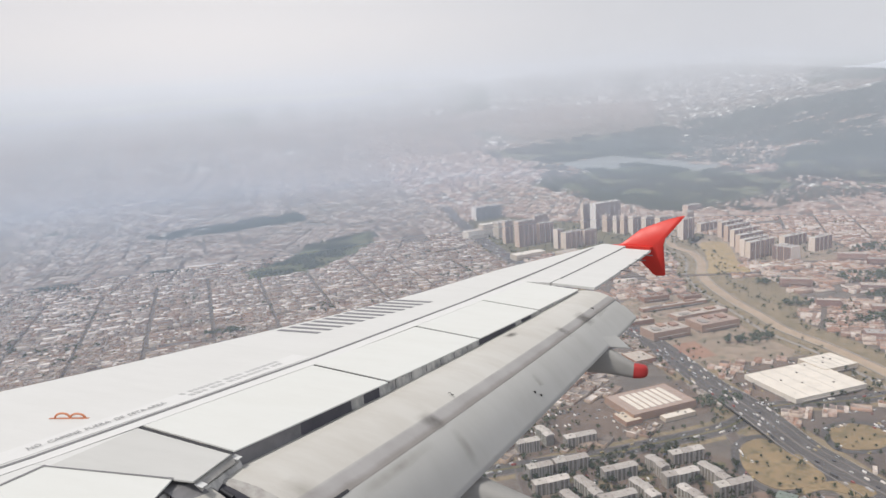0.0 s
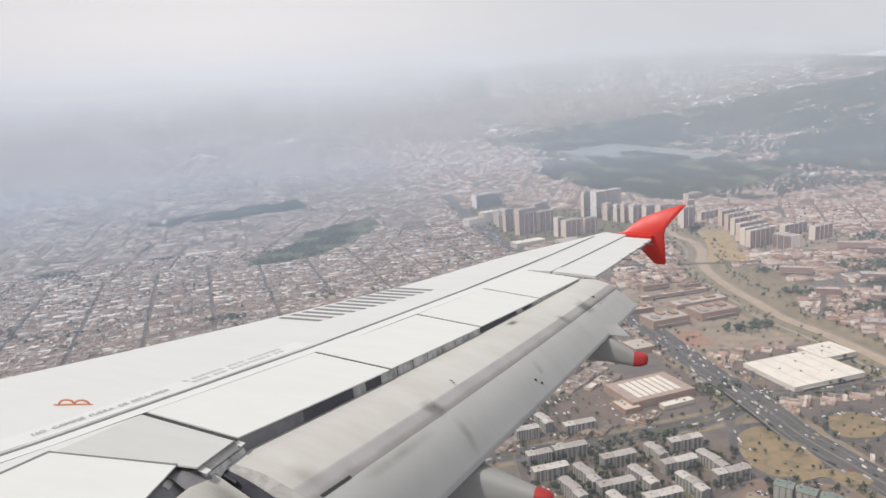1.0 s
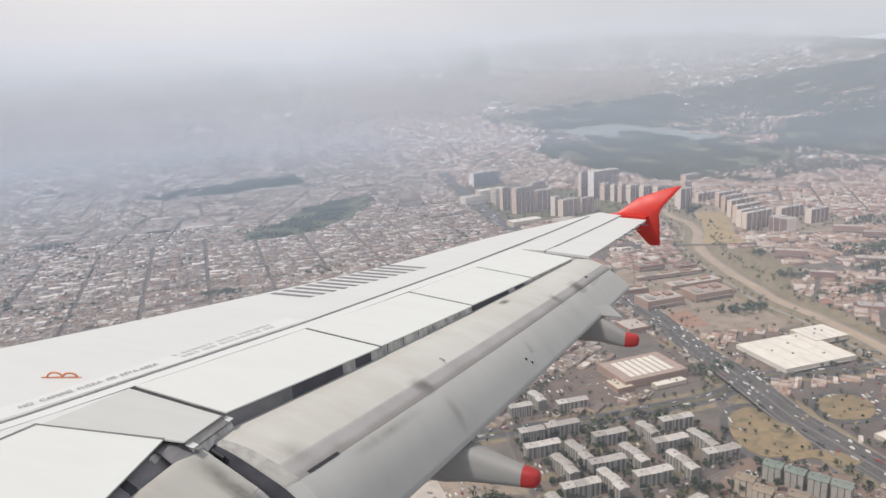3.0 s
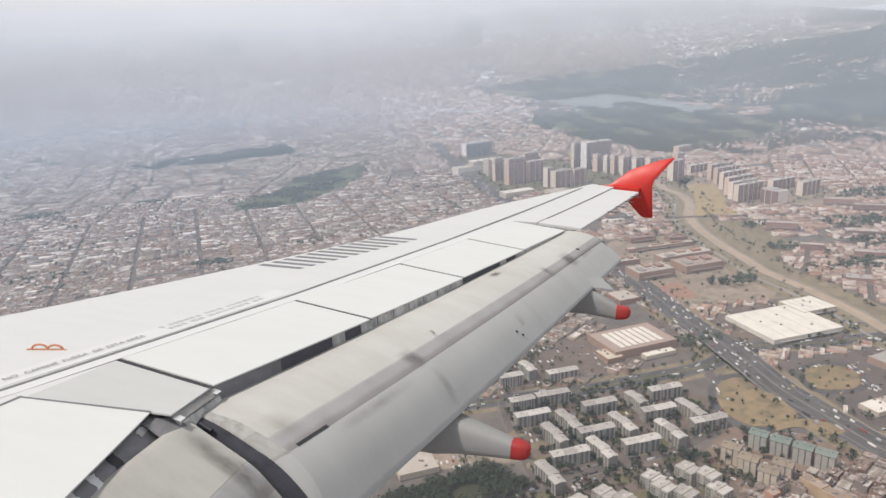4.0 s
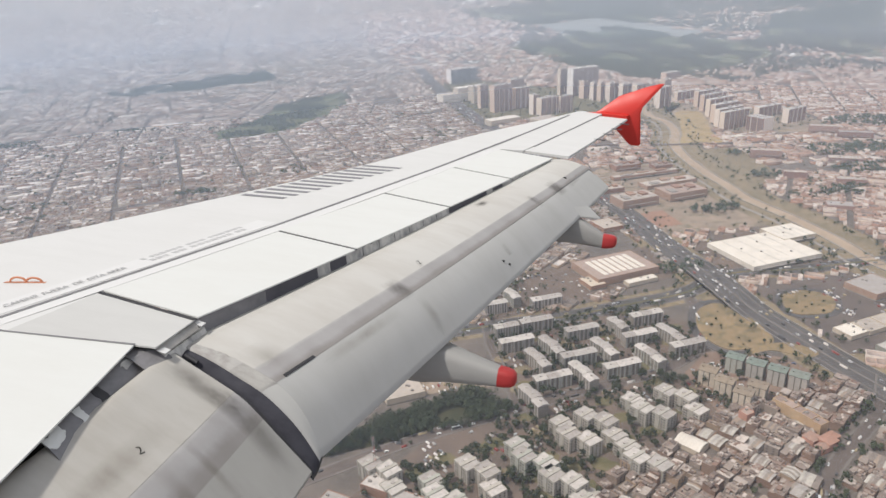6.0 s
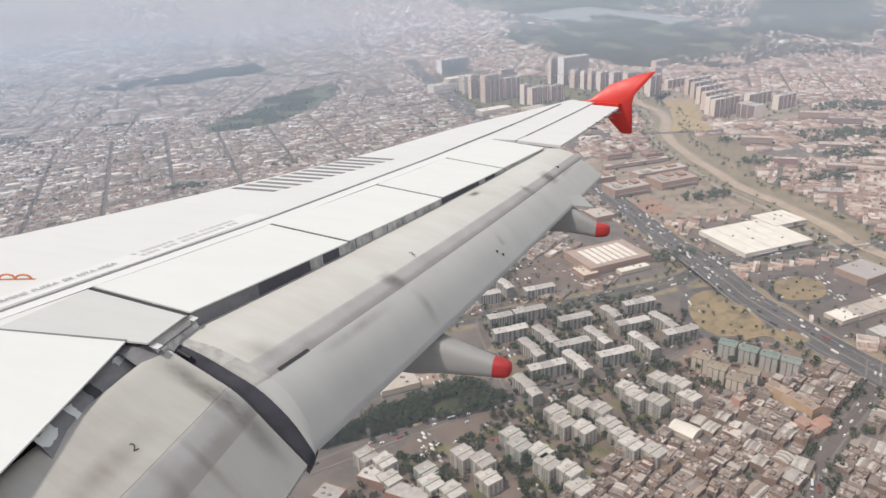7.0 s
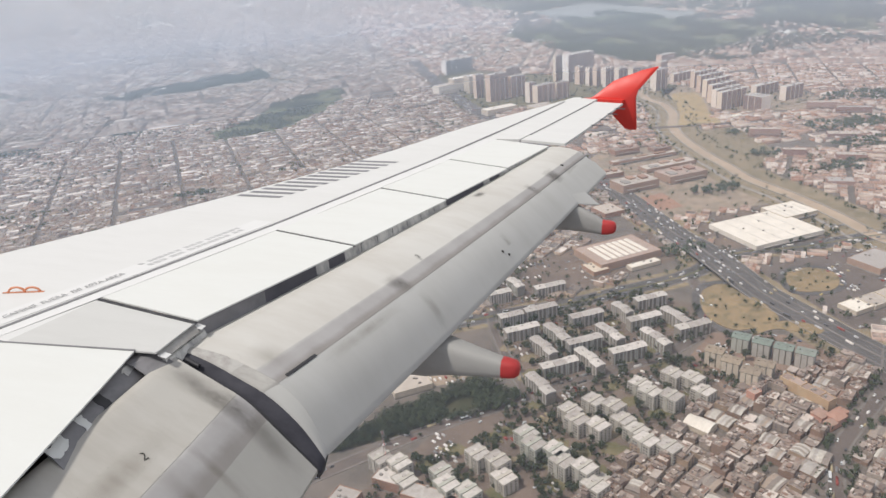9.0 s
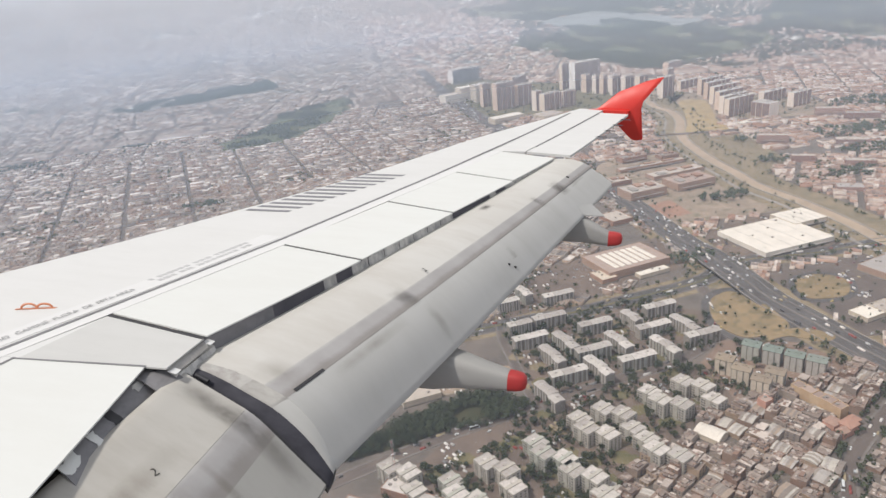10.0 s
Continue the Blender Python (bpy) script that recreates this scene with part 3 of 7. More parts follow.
part("cove_plate", sheet([[(6.0, -5.60, wz(6.0) - 0.045), (6.0, -5.72, wz(6.0) - 0.055), (6.0, -5.86, wz(6.0) - 0.12)], [(6.24, -5.60, wz(6.2) - 0.04), (6.24, -5.80, wz(6.2) - 0.05), (6.24, -5.93, wz(6.2) - 0.12)]], 0.01), M_DULL, wing, "dull plate under the corner of the fixed panel")
part("plate_hole", sheet(inboard_plate(5.52, 5.60, 0.15, 0.80, 0.004, 4, 0.06), 0.003), M_SEAL, wing, "dark hole in the plate")
part("torn_sealant", sheet(inboard_plate(5.27, 5.34, 0.12, 0.80, 0.006, 5, 0.05), 0.004), M_SPOILER, wing, "torn strip of white sealant")
part("torn_sealant", sheet(inboard_plate(4.95, 5.10, 0.12, 0.52, 0.006, 5, 0.08), 0.004), M_SPOILER, wing, "torn patch of white sealant")
part("torn_sealant", sheet(inboard_plate(5.90, 6.10, 0.22, 0.48, 0.006, 5, 0.06), 0.004), M_FOIL, wing, "pale scuffed patch of sealant")
# metal plates that close the corner between the fixed panel and the two flaps
part("panel_lip", sheet([[(6.16, -5.845, wz(6.1) - 0.014), (6.16, -5.87, wz(6.1) - 0.03), (6.17, -5.90, wz(6.1) - 0.06)], [(6.66, -5.84, wz(6.6) - 0.014), (6.65, -5.87, wz(6.6) - 0.03), (6.64, -5.90, wz(6.6) - 0.06)]], 0.010), M_WORN, wing, "worn metal lip behind the fixed panel")
rows = [[(x, -5.80, wz(x) - 0.065), (x, -5.885, wz(x) - 0.10 + rnd.uniform(-0.01, 0.01)), (x, -5.92, wz(x) - 0.17), (x, -5.935, wz(x) - 0.28)] for x in (6.20, 6.28, 6.36, 6.45, 6.55, 6.66, 6.74)]
part("corner_plate", sheet(rows, 0.012), M_FOIL, wing, "bare crumpled metal plate at the corner of the cove")
for f, b in edges[1:-1]:
    part("spoiler_joint", sheet([[(f - 0.026, spoiler_front(f), wz(f) + 0.002), (f + 0.026, spoiler_front(f), wz(f) + 0.002)], [(b - 0.026, spoiler_back(b), wz(b) + 0.002), (b + 0.026, spoiler_back(b), wz(b) + 0.002)]], 0.01), M_SEAL, wing, "dark joint between two spoilers")
part("spoiler_joint", sheet([[(6.79, -4.69, wz(6.8) + 0.0055), (6.83, -4.69, wz(6.8) + 0.0055)], [(6.63, -5.85, wz(6.65) + 0.0055), (6.68, -5.85, wz(6.65) + 0.0055)]], 0.01), M_SEAL, wing, "dark joint beside the fixed panel")

part("spoiler_joint", sheet(patch([(2.2, -4.005), (5.93, -4.485), (5.93, -4.515), (2.2, -4.035)], 0.012), 0.002), M_LINE, wing, "thin dark seam ahead of the inboard spoiler")
part("spoiler_joint", sheet(patch([(5.905, -4.50), (5.925, -4.50), (6.115, -5.68), (6.09, -5.68)], 0.012), 0.002), M_LINE, wing, "thin dark seam beside the inboard spoiler")

# flaps: sections as (y, height below the wing), lofted from the inner to the outer end
INNER = [(-5.66, -0.30), (-5.75, -0.19), (-5.88, -0.145), (-6.21, -0.175), (-6.50, -0.255), (-6.78, -0.375), (-6.99, -0.57), (-7.17, -0.90)]
OUTER = [(-7.78, -0.15), (-7.84, -0.055), (-7.95, -0.026), (-8.15, -0.032), (-8.33, -0.075), (-8.49, -0.150), (-8.645, -0.265), (-8.80, -0.39)]


def section(points, k):
    """A point along a flap's section, eased through its corners."""
    i = min(int(k), len(points) - 2)
    u = k - i
    p = [Vector(points[max(0, min(len(points) - 1, i + j))]) for j in (-1, 0, 1, 2)]
    return 0.5 * ((2 * p[1]) + (p[2] - p[0]) * u + (2 * p[0] - 5 * p[1] + 4 * p[2] - p[3]) * u * u + (3 * p[1] - p[0] - 3 * p[2] + p[3]) * u ** 3)


def flap_rows(x0, x1, a, b, k0, k1, n=14, lift=0.0, k0b=None, k1b=None):
    rows = []
    for i in range(n + 1):
        u = i / n
        x = lerp(x0, x1, u)
        lo, hi = lerp(k0, k0 if k0b is None else k0b, u), lerp(k1, k1 if k1b is None else k1b, u)
        row = []
        for j in range(11):
            k = lerp(lo, hi, j / 10)
            p = section(a, k).lerp(section(b, k), u)
            row.append((x, p.x, wz(x) + p.y + lift))
        rows.append(row)
    return rows


def cove_skin(x0, x1, mat, label, n=6, rough=0.0, nose=1.55):
    """A stretch of the slot between the spoilers' rear edge and the flap's nose."""
    rows = []
    for i in range(n + 1):
        x = lerp(x0, x1, i / n)
        u = (x - 6.52) / 6.73
        q = section(INNER, nose).lerp(section(OUTER, nose), u)
        a, b = Vector((x, spoiler_back(x) + 0.03, wz(x) - 0.022)), Vector((x, q.x, wz(x) + q.y - 0.004))
        rows.append([tuple(a.lerp(b, v) + Vector((0, 0, -0.05 * math.sin(math.pi * v) * (1 - 0.6 * u) + rnd.uniform(-rough, rough)))) for v in (0, 0.2, 0.45, 0.7, 0.88, 1)])
    return part("cove_skin", sheet(rows, 0.012), mat, wing, label, rough == 0.0)


cove_skin(6.56, 7.45, M_DULL, "dull grey plate in the inner end of the flap slot")
# the cove-coloured stretches are dark sheets painted for the slot's shade
cove_skin(7.45, 8.12, M_COVE, "dark sheet standing in for shade in the open flap slot")
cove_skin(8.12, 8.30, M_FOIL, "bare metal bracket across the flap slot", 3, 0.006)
cove_skin(8.30, 8.54, M_COVE, "dark sheet standing in for shade in the open flap slot", 3)
for i in range(7):
    cove_skin(8.54 + 0.27 * i, 8.54 + 0.27 * (i + 1) - 0.012, M_FOIL, "bare mottled metal plate in the flap slot", 4, 0.006)
cove_skin(10.43, 11.30, M_COVE, "dark sheet standing in for shade in the open flap slot")
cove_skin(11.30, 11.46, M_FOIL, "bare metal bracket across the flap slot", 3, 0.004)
cove_skin(11.46, 11.72, M_COVE, "dark sheet standing in for shade in the open flap slot", 3)
for i in range(5):
    cove_skin(11.72 + 0.29 * i, 11.72 + 0.29 * (i + 1) - 0.012, M_FOIL, "bare mottled metal plate in the flap slot", 4, 0.004)
for x, y in ((6.18, -5.885), (6.68, -5.865)):
    part("torn_sealant", sheet([[(x - 0.035, y + 0.03, wz(x) - 0.035), (x - 0.03, y - 0.05, wz(x) - 0.05)], [(x + 0.04, y + 0.025, wz(x) - 0.03), (x + 0.045, y - 0.045, wz(x) - 0.045)]], 0.004), M_STRIP, wing, "small white square of sealant")

flap = part("outboard_flap", sheet(flap_rows(6.52, 13.25, INNER, OUTER, 0, 4.05), 0.05), M_FLAP, wing, "long grimy grey outboard flap, lowered", True)
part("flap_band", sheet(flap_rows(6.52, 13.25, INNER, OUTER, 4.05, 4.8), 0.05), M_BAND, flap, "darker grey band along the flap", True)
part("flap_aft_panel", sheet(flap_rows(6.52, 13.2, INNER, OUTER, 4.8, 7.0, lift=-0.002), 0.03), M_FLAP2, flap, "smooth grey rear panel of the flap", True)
part("flap_joint", sheet(flap_rows(6.9, 13.2, INNER, OUTER, 4.76, 4.84, lift=0.006), 0.006), M_LINE, flap, "dark joint with scuffed edges")


def at_span(x, a=INNER, b=OUTER, x0=6.52, x1=13.25):
    """The flap's section at one place of its span."""
    return [tuple(Vector(p).lerp(Vector(q), (x - x0) / (x1 - x0))) for p, q in zip(a, b)]


# smears of grime across the joints, fading along the flap
for x, w, k0, k1, mat in ((6.53, 0.35, 3.2, 4.8, M_STAIN), (8.24, 0.26, 3.7, 5.0, M_SMEAR_SHADE), (8.36, 0.16, 5.0, 6.9, M_STAIN), (11.42, 0.16, 3.7, 5.1, M_SMEAR_SHADE), (12.0, 0.30, 3.6, 5.4, M_SMEAR_SHADE), (12.35, 0.5, 4.5, 5.6, M_STAIN), (10.75, 0.25, 2.1, 2.7, M_SMEAR_SHADE), (10.1, 0.12, 5.3, 6.9, M_STAIN), (6.95, 1.2, 4.86, 5.4, M_STAIN),):
    part("grime_smear", sheet(flap_rows(x, x + w, at_span(x), at_span(x + w), k0, k1, n=8, lift=0.007), None), mat, flap)
part("dark_slot", sheet(flap_rows(6.62, 6.98, at_span(6.62), at_span(6.98), 4.72, 4.82, n=2, lift=0.008), 0.004), M_SEAL, flap, "dark slot at the inner end of the joint")
part("fairing_tab", sheet(flap_rows(12.02, 12.32, at_span(12.02), [(y - 0.11 * max(0, i - 5), z - 0.06 * max(0, i - 5)) for i, (y, z) in enumerate(at_span(12.32))], 6.2, 7.0, n=3, lift=0.004), 0.012), M_FLAP2, flap, "small tab where the fairing meets the flap")
part("flap_end_cap", sheet(flap_rows(12.75, 13.25, [tuple(Vector(p).lerp(Vector(q), 0.926)) for p, q in zip(INNER, OUTER)], OUTER, 5.6, 7.0, n=3, lift=0.006), 0.006), M_FLAP2, flap)

INB = [(-5.74, -0.32), (-5.79, -0.18), (-5.87, -0.115), (-6.06, -0.190), (-6.34, -0.305), (-6.58, -0.42), (-6.90, -0.68), (-7.18, -0.91)]
INB2 = [(y - 0.22, z) for y, z in INB]
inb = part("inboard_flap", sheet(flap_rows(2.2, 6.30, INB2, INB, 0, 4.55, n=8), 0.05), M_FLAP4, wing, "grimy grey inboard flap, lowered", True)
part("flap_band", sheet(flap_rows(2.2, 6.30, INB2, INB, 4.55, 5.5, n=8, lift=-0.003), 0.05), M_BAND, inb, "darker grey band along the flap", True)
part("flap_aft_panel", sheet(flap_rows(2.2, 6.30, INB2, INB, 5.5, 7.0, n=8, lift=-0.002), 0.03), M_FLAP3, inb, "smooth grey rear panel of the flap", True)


def inb_span(x):
    return at_span(x, INB2, INB, 2.2, 6.30)


# the first strip is shading painted beside the end rib, the others grime
for x, w, k0, k1, mat in ((6.02, 0.27, 2.0, 6.9, M_SMEAR_SHADE), (5.2, 0.16, 4.3, 6.6, M_STAIN), (4.4, 1.3, 3.4, 4.2, M_STAIN), (5.55, 0.10, 4.3, 6.6, M_STAIN), (3.6, 1.0, 4.8, 5.6, M_STAIN)):
    part("grime_smear", sheet(flap_rows(x, x + w, inb_span(x), inb_span(x + w), k0, k1, n=8, lift=0.007), None), mat, inb)


def bead(path, radius, sides=8):
    """A round bead swept along a path."""
    bm = bmesh.new()
    rings = []
    for i, p in enumerate(path):
        d = (Vector(path[min(i + 1, len(path) - 1)]) - Vector(path[max(i - 1, 0)])).normalized()
        s = d.cross(Vector((1, 0, 0.2))).normalized()
        t = d.cross(s)
        rings.append([bm.verts.new(Vector(p) + radius * (math.cos(a) * s + math.sin(a) * t)) for a in (2 * math.pi * j / sides for j in range(sides))])
    for a, b in zip(rings, rings[1:]):
        for j in range(sides):
            bm.faces.new((a[j], a[(j + 1) % sides], b[(j + 1) % sides], b[j]))
    bm.faces.new(rings[0])
    bm.faces.new(rings[-1])
    return bm


def on(points, x, k, lift=0.0):
    p = section(points, k)
    return (x, p.x, wz(x) + p.y + lift)


ks = [1.6 + 0.27 * i for i in range(21)]
gap, rib = [], []
for k in ks:
    p, q = Vector(on(INB, 6.31, k, -0.05)), Vector(on(INNER, 6.515, k, -0.012))
    gap.append([tuple(p.lerp(q, v) + Vector((0, 0, -0.05)) * math.sin(math.pi * v)) for v in (0, 0.2, 0.45, 0.7, 1)])
    wide = 0.68 - 0.17 * math.sin(math.pi * (k - 1.6) / 5.4)
    rib.append([tuple(p.lerp(q, v) + Vector((0, 0, lift))) for v, lift in ((0.16, -0.06), (0.22, -0.03), (0.30, -0.012), (lerp(0.3, wide, 0.5), -0.002), (wide + 0.03, 0.002))])
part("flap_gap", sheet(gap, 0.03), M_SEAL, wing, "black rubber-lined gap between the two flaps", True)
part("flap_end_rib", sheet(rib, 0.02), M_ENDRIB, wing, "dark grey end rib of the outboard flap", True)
# the outboard flap's skin bulges past its end towards the rib
for k0, k1, mat, name, label in ((1.6, 3.7, M_PALESEAL, "sealant_strip", "pale speckled sealant strip at the flap's end"), (3.7, 4.85, M_WORN, "end_strip", "worn brownish skin at the flap's end"), (4.85, 7.0, M_FLAP2, "end_skin", "smooth grey skin at the flap's end")):
    rows = []
    for i in range(9):
        k = lerp(k0, k1, i / 8)
        p, q = Vector(on(INB, 6.31, k, -0.05)), Vector(on(INNER, 6.525, k, 0.0))
        wide = 0.68 - 0.17 * math.sin(math.pi * (k - 1.6) / 5.4)
        rows.append([tuple(p.lerp(q, v) + Vector((0, 0, lift))) for v, lift in ((wide, -0.014), (wide + 0.03, 0.006), (lerp(wide, 1, 0.4), 0.010), (lerp(wide, 1, 0.7), 0.008), (1.0, 0.0))])
    part(name, sheet(rows, 0.012), mat, wing, label, True)
part("flap_seal", bead([on(INB, 6.31, k, -0.02) for k in ks], 0.012), M_SEAL, wing, "black rubber seal on the inboard flap's end", True)
part("hinge_arm", bead([tuple(Vector(on(INB, 6.31, k, -0.05)).lerp(Vector(on(INNER, 6.515, k, -0.012)), 0.2) + Vector((0, 0, 0.03))) for k in (2.5, 2.75, 3.0)], 0.02), M_SEAL, wing, "dark hinge arm in the gap", True)


# flap track fairings with red tail cones
def canoe(x, stations, name, mat, parent, label):
    bm = bmesh.new()
    rings = []
    for y, dz, hw, hh in stations:
        rings.append([bm.verts.new((x + hw * math.copysign(abs(math.cos(a)) ** 0.5, math.cos(a)), y, wz(x) + dz + hh * math.copysign(abs(math.sin(a)) ** 0.7, math.sin(a)))) for a in (2 * math.pi * j / 20 for j in range(20))])
    for a, b in zip(rings, rings[1:]):
        for j in range(20):
            bm.faces.new((a[j], a[(j + 1) % 20], b[(j + 1) % 20], b[j]))
    bm.faces.new(rings[0])
    bm.faces.new(list(reversed(rings[-1])))
    return part(name, bm, mat, parent, label, True)


f1 = canoe(8.5, [(-6.3, -0.80, 0.08, 0.12), (-6.8, -0.98, 0.17, 0.24), (-7.2, -1.02, 0.20, 0.26), (-7.4, -1.03, 0.20, 0.24), (-7.65, -1.03, 0.18, 0.19), (-7.95, -1.055, 0.142, 0.14), (-8.22, -1.075, 0.106, 0.10)], "flap_track_fairing", M_FAIR, wing, "grey canoe-shaped flap track fairing")
canoe(8.5, [(-8.215, -1.075, 0.109, 0.103), (-8.30, -1.075, 0.101, 0.097), (-8.36, -1.075, 0.087, 0.085), (-8.395, -1.075, 0.056, 0.06), (-8.405, -1.075, 0.02, 0.024)], "tail_cone", M_CONE, f1, "red tail cone")
f2 = canoe(12.1, [(-7.3, -0.62, 0.08, 0.12), (-7.7, -0.70, 0.15, 0.19), (-8.1, -0.72, 0.17, 0.20), (-8.5, -0.715, 0.155, 0.19), (-8.72, -0.78, 0.12, 0.14), (-8.89, -0.83, 0.095, 0.105)], "flap_track_fairing", M_FAIR, wing, "grey canoe-shaped flap track fairing")
canoe(12.1, [(-8.885, -0.83, 0.098, 0.108), (-8.98, -0.825, 0.092, 0.10), (-9.04, -0.82, 0.078, 0.088), (-9.075, -0.82, 0.05, 0.06), (-9.085, -0.82, 0.015, 0.02)], "tail_cone", M_CONE, f2, "red tail cone")

# wingtip fence: a swept blade up and down
bm = bmesh.new()
outline = [(-8.10, 2.03), (-8.22, 2.09), (-8.57, 2.40), (-9.10, 2.62), (-9.36, 2.695), (-9.42, 2.70), (-9.38, 2.64), (-9.06, 2.22), (-9.035, 2.08), (-9.10, 1.48), (-9.08, 1.44), (-8.93, 1.43), (-8.86, 1.46), (-8.60, 1.72), (-8.40, 1.98)]
cy, cz = -8.85, 2.06
mid = [bm.verts.new((16.66 + 0.32 * abs(z - cz), y, z)) for y, z in outline]
for s in (-1, 1):
    ring = [bm.verts.new((16.66 + 0.32 * abs(z - cz) + s * 0.035, lerp(y, cy, 0.14), lerp(z, cz, 0.05))) for y, z in outline]
    for j in range(len(outline)):
        k = (j + 1) % len(outline)
        bm.faces.new((mid[j], mid[k], ring[k], ring[j]))
    heart = bm.verts.new((16.66 + s * 0.04, cy, cz))
    for j in range(len(outline)):
        bm.faces.new((ring[j], ring[(j + 1) % len(outline)], heart))
part("wingtip_fence", bm, M_RED, wing, "red swept wingtip fence", True)
part("tip_cap", sheet([[(16.5, -7.92, wz(16.5)), (16.5, -8.3, wz(16.5) + 0.006), (16.5, -8.78, wz(16.5))], [(16.66, -8.08, wz(16.6)), (16.67, -8.4, wz(16.6) + 0.01), (16.67, -8.84, wz(16.6))]], 0.06), M_RED, wing, "red cap where the fence meets the wing")

# hooks: a small orange two-arched fitting that stands on the skin
path = []
for c in (0.0, 1.0):
    path += [((c + 0.5 - 0.5 * math.cos(a)), math.sin(a)) for a in (math.pi * i / 8 for i in range(9))]
pts = [(6.70 + 0.055 * s, -3.75 - 0.135 * s, wz(6.75) + 0.005 + 0.045 * h) for s, h in path]
part("rope_hook", bead(pts, 0.011, 6), M_ORANGE, wing, "small orange two-arched escape-rope fitting")
part("hook_base", sheet([[(6.69, -3.71, wz(6.7) + 0.008), (6.665, -3.71, wz(6.7) + 0.008)], [(6.83, -4.06, wz(6.8) + 0.008), (6.80, -4.06, wz(6.8) + 0.008)]], 0.006), M_ORANGE, wing, "orange base of the rope fitting")


# markings
def lettering(text, x, y, size, turn, mat, parent, label, z=None, tilt=0.0, squeeze=1.0):
    cu = bpy.data.curves.new("lettering", "FONT")
    cu.body, cu.size, cu.extrude = text, size, 0.001
    cu.materials.append(mat)
    ob = new("lettering", cu)
    ob.parent = parent
    ob.matrix_basis = pose(x, y, (wz(x) + 0.016) if z is None else z, tilt, -math.degrees(math.atan(0.089 + 0.007 * (x - 1.975))), turn) @ Matrix.Diagonal((squeeze, 1, 1, 1))
    return tagged(ob, label)


ang = math.degrees(math.atan(-0.337))
for i, word in enumerate(("NO", "CAMINE", "FUERA", "DE", "ESTA", "AREA")):
    x = (6.08, 6.25, 6.57, 6.84, 6.97, 7.16)[i]
    lettering(word, x, hinge(x) + 0.155, 0.09, ang, M_STENCIL, wing, "grey stencilled warning letters", squeeze=0.9)
for row in (0, 1):
    x = 7.60 + 0.02 * row
    while x < 8.78:
        w = rnd.uniform(0.035, 0.075)
        y = hinge(x) + 0.30 - 0.095 * row
        part("stencil_bar", sheet([[(x, y, wz(x) + 0.008), (x, y - 0.055, wz(x) + 0.008)], [(x + w, y - 0.337 * w, wz(x + w) + 0.008), (x + w, y - 0.337 * w - 0.055, wz(x + w) + 0.008)]], 0.002), M_FAINT, wing)
        x += w + rnd.choice((0.015, 0.02, 0.06))
for i in range(6):
    x = 9.86 + 0.335 * i
    for dx in (0.0, 0.17):
        y = -4.24 - 0.505 * (x + dx - 9.86)
        corners = [[(x + dx, y), (x + dx + 0.03, y - 0.30), (x + dx + 0.06, y - 0.60)], [(x + dx + 0.07, y - 0.03), (x + dx + 0.10, y - 0.33), (x + dx + 0.13, y - 0.63)]]
        part("registration_bar", sheet([[(u, v, wz(u) + 0.007) for u, v in row] for row in corners], 0.002), M_MARK, wing)


def numeral(points, x, k, size, turn, parent):
    p, q = section(points, k - 0.2), section(points, k + 0.2)
    slope = math.degrees(math.atan2(p.y - q.y, p.x - q.x))
    return lettering("2", x, section(points, k).x, size, turn, M_BLACK, parent, "small black stencilled numeral", wz(x) + section(points, k).y + 0.02, slope)


numeral(INB, 5.30, 4.12, 0.105, -20, inb)
mid_sec = [tuple(Vector(p).lerp(Vector(q), 0.36)) for p, q in zip(INNER, OUTER)]
numeral(mid_sec, 8.9, 3.9, 0.09, -20, flap)
for x, k in ((9.95, 6.1), (10.02, 6.35), (12.55, 4.2)):
    u = (x - 6.52) / 6.73
    sec = [tuple(Vector(p).lerp(Vector(q), u)) for p, q in zip(INNER, OUTER)]
    c = Vector(on(sec, x, k, 0.01))
    part("stencil_bar", boxed(c.x, c.y - 0.025, c.z - 0.02, c.x + 0.018, c.y + 0.025, c.z + 0.006), M_BLACK, flap)


# ---- the ground: a plain that climbs to the hazy rim of the basin far out ----
R0, R1 = 3000.0, 4200.0


def gz(r):
    u = max(0.0, (r - R0) / (R1 - R0))
    return 0.97 * ALT * min(u, 1.0) ** 1.6


def rim(r):
    """The slopes at the basin's edge, above the plain."""
    return gz(r) + 165 * max(0.0, min(1.0, (r - R0) / (R1 - R0))) ** 2.2


def hill(x, y):
    """Wooded hills beyond the park."""
    az, r = math.degrees(math.atan2(x, y)), math.hypot(x, y)
    u = max(0.0, min(1.0, (r - 3050) / 500)) * max(0.0, min(1.0, (4250 - r) / 500))
    side = max(0.0, min(1.0, (az - 23) / 22)) * max(0.0, min(1.0, (120 - az) / 30))
    side = side * side * (3 - 2 * side)
    behind = max(0.0, min(1.0, (r - 3500) / 650))
    return side * (195 * u * u * (3 - 2 * u) * (1 + 0.3 * noise.noise((x / 420, y / 420, 0.5))) - 135 * behind * behind)


def far(x, y):
    """Where a place of the plain lies on the climbing far ground."""
    d = math.hypot(x, y)
    if d <= R0:
        return x, y, hill(x, y), 1.0
    lo, hi = R0, R1
    for _ in range(24):
        mid_r = (lo + hi) / 2
        if ALT * mid_r / (ALT - gz(mid_r)) < d:
            lo = mid_r
        else:
            hi = mid_r
    fx, fy = x * lo / d, y * lo / d
    return fx, fy, rim(lo) + hill(fx, fy), lo / d


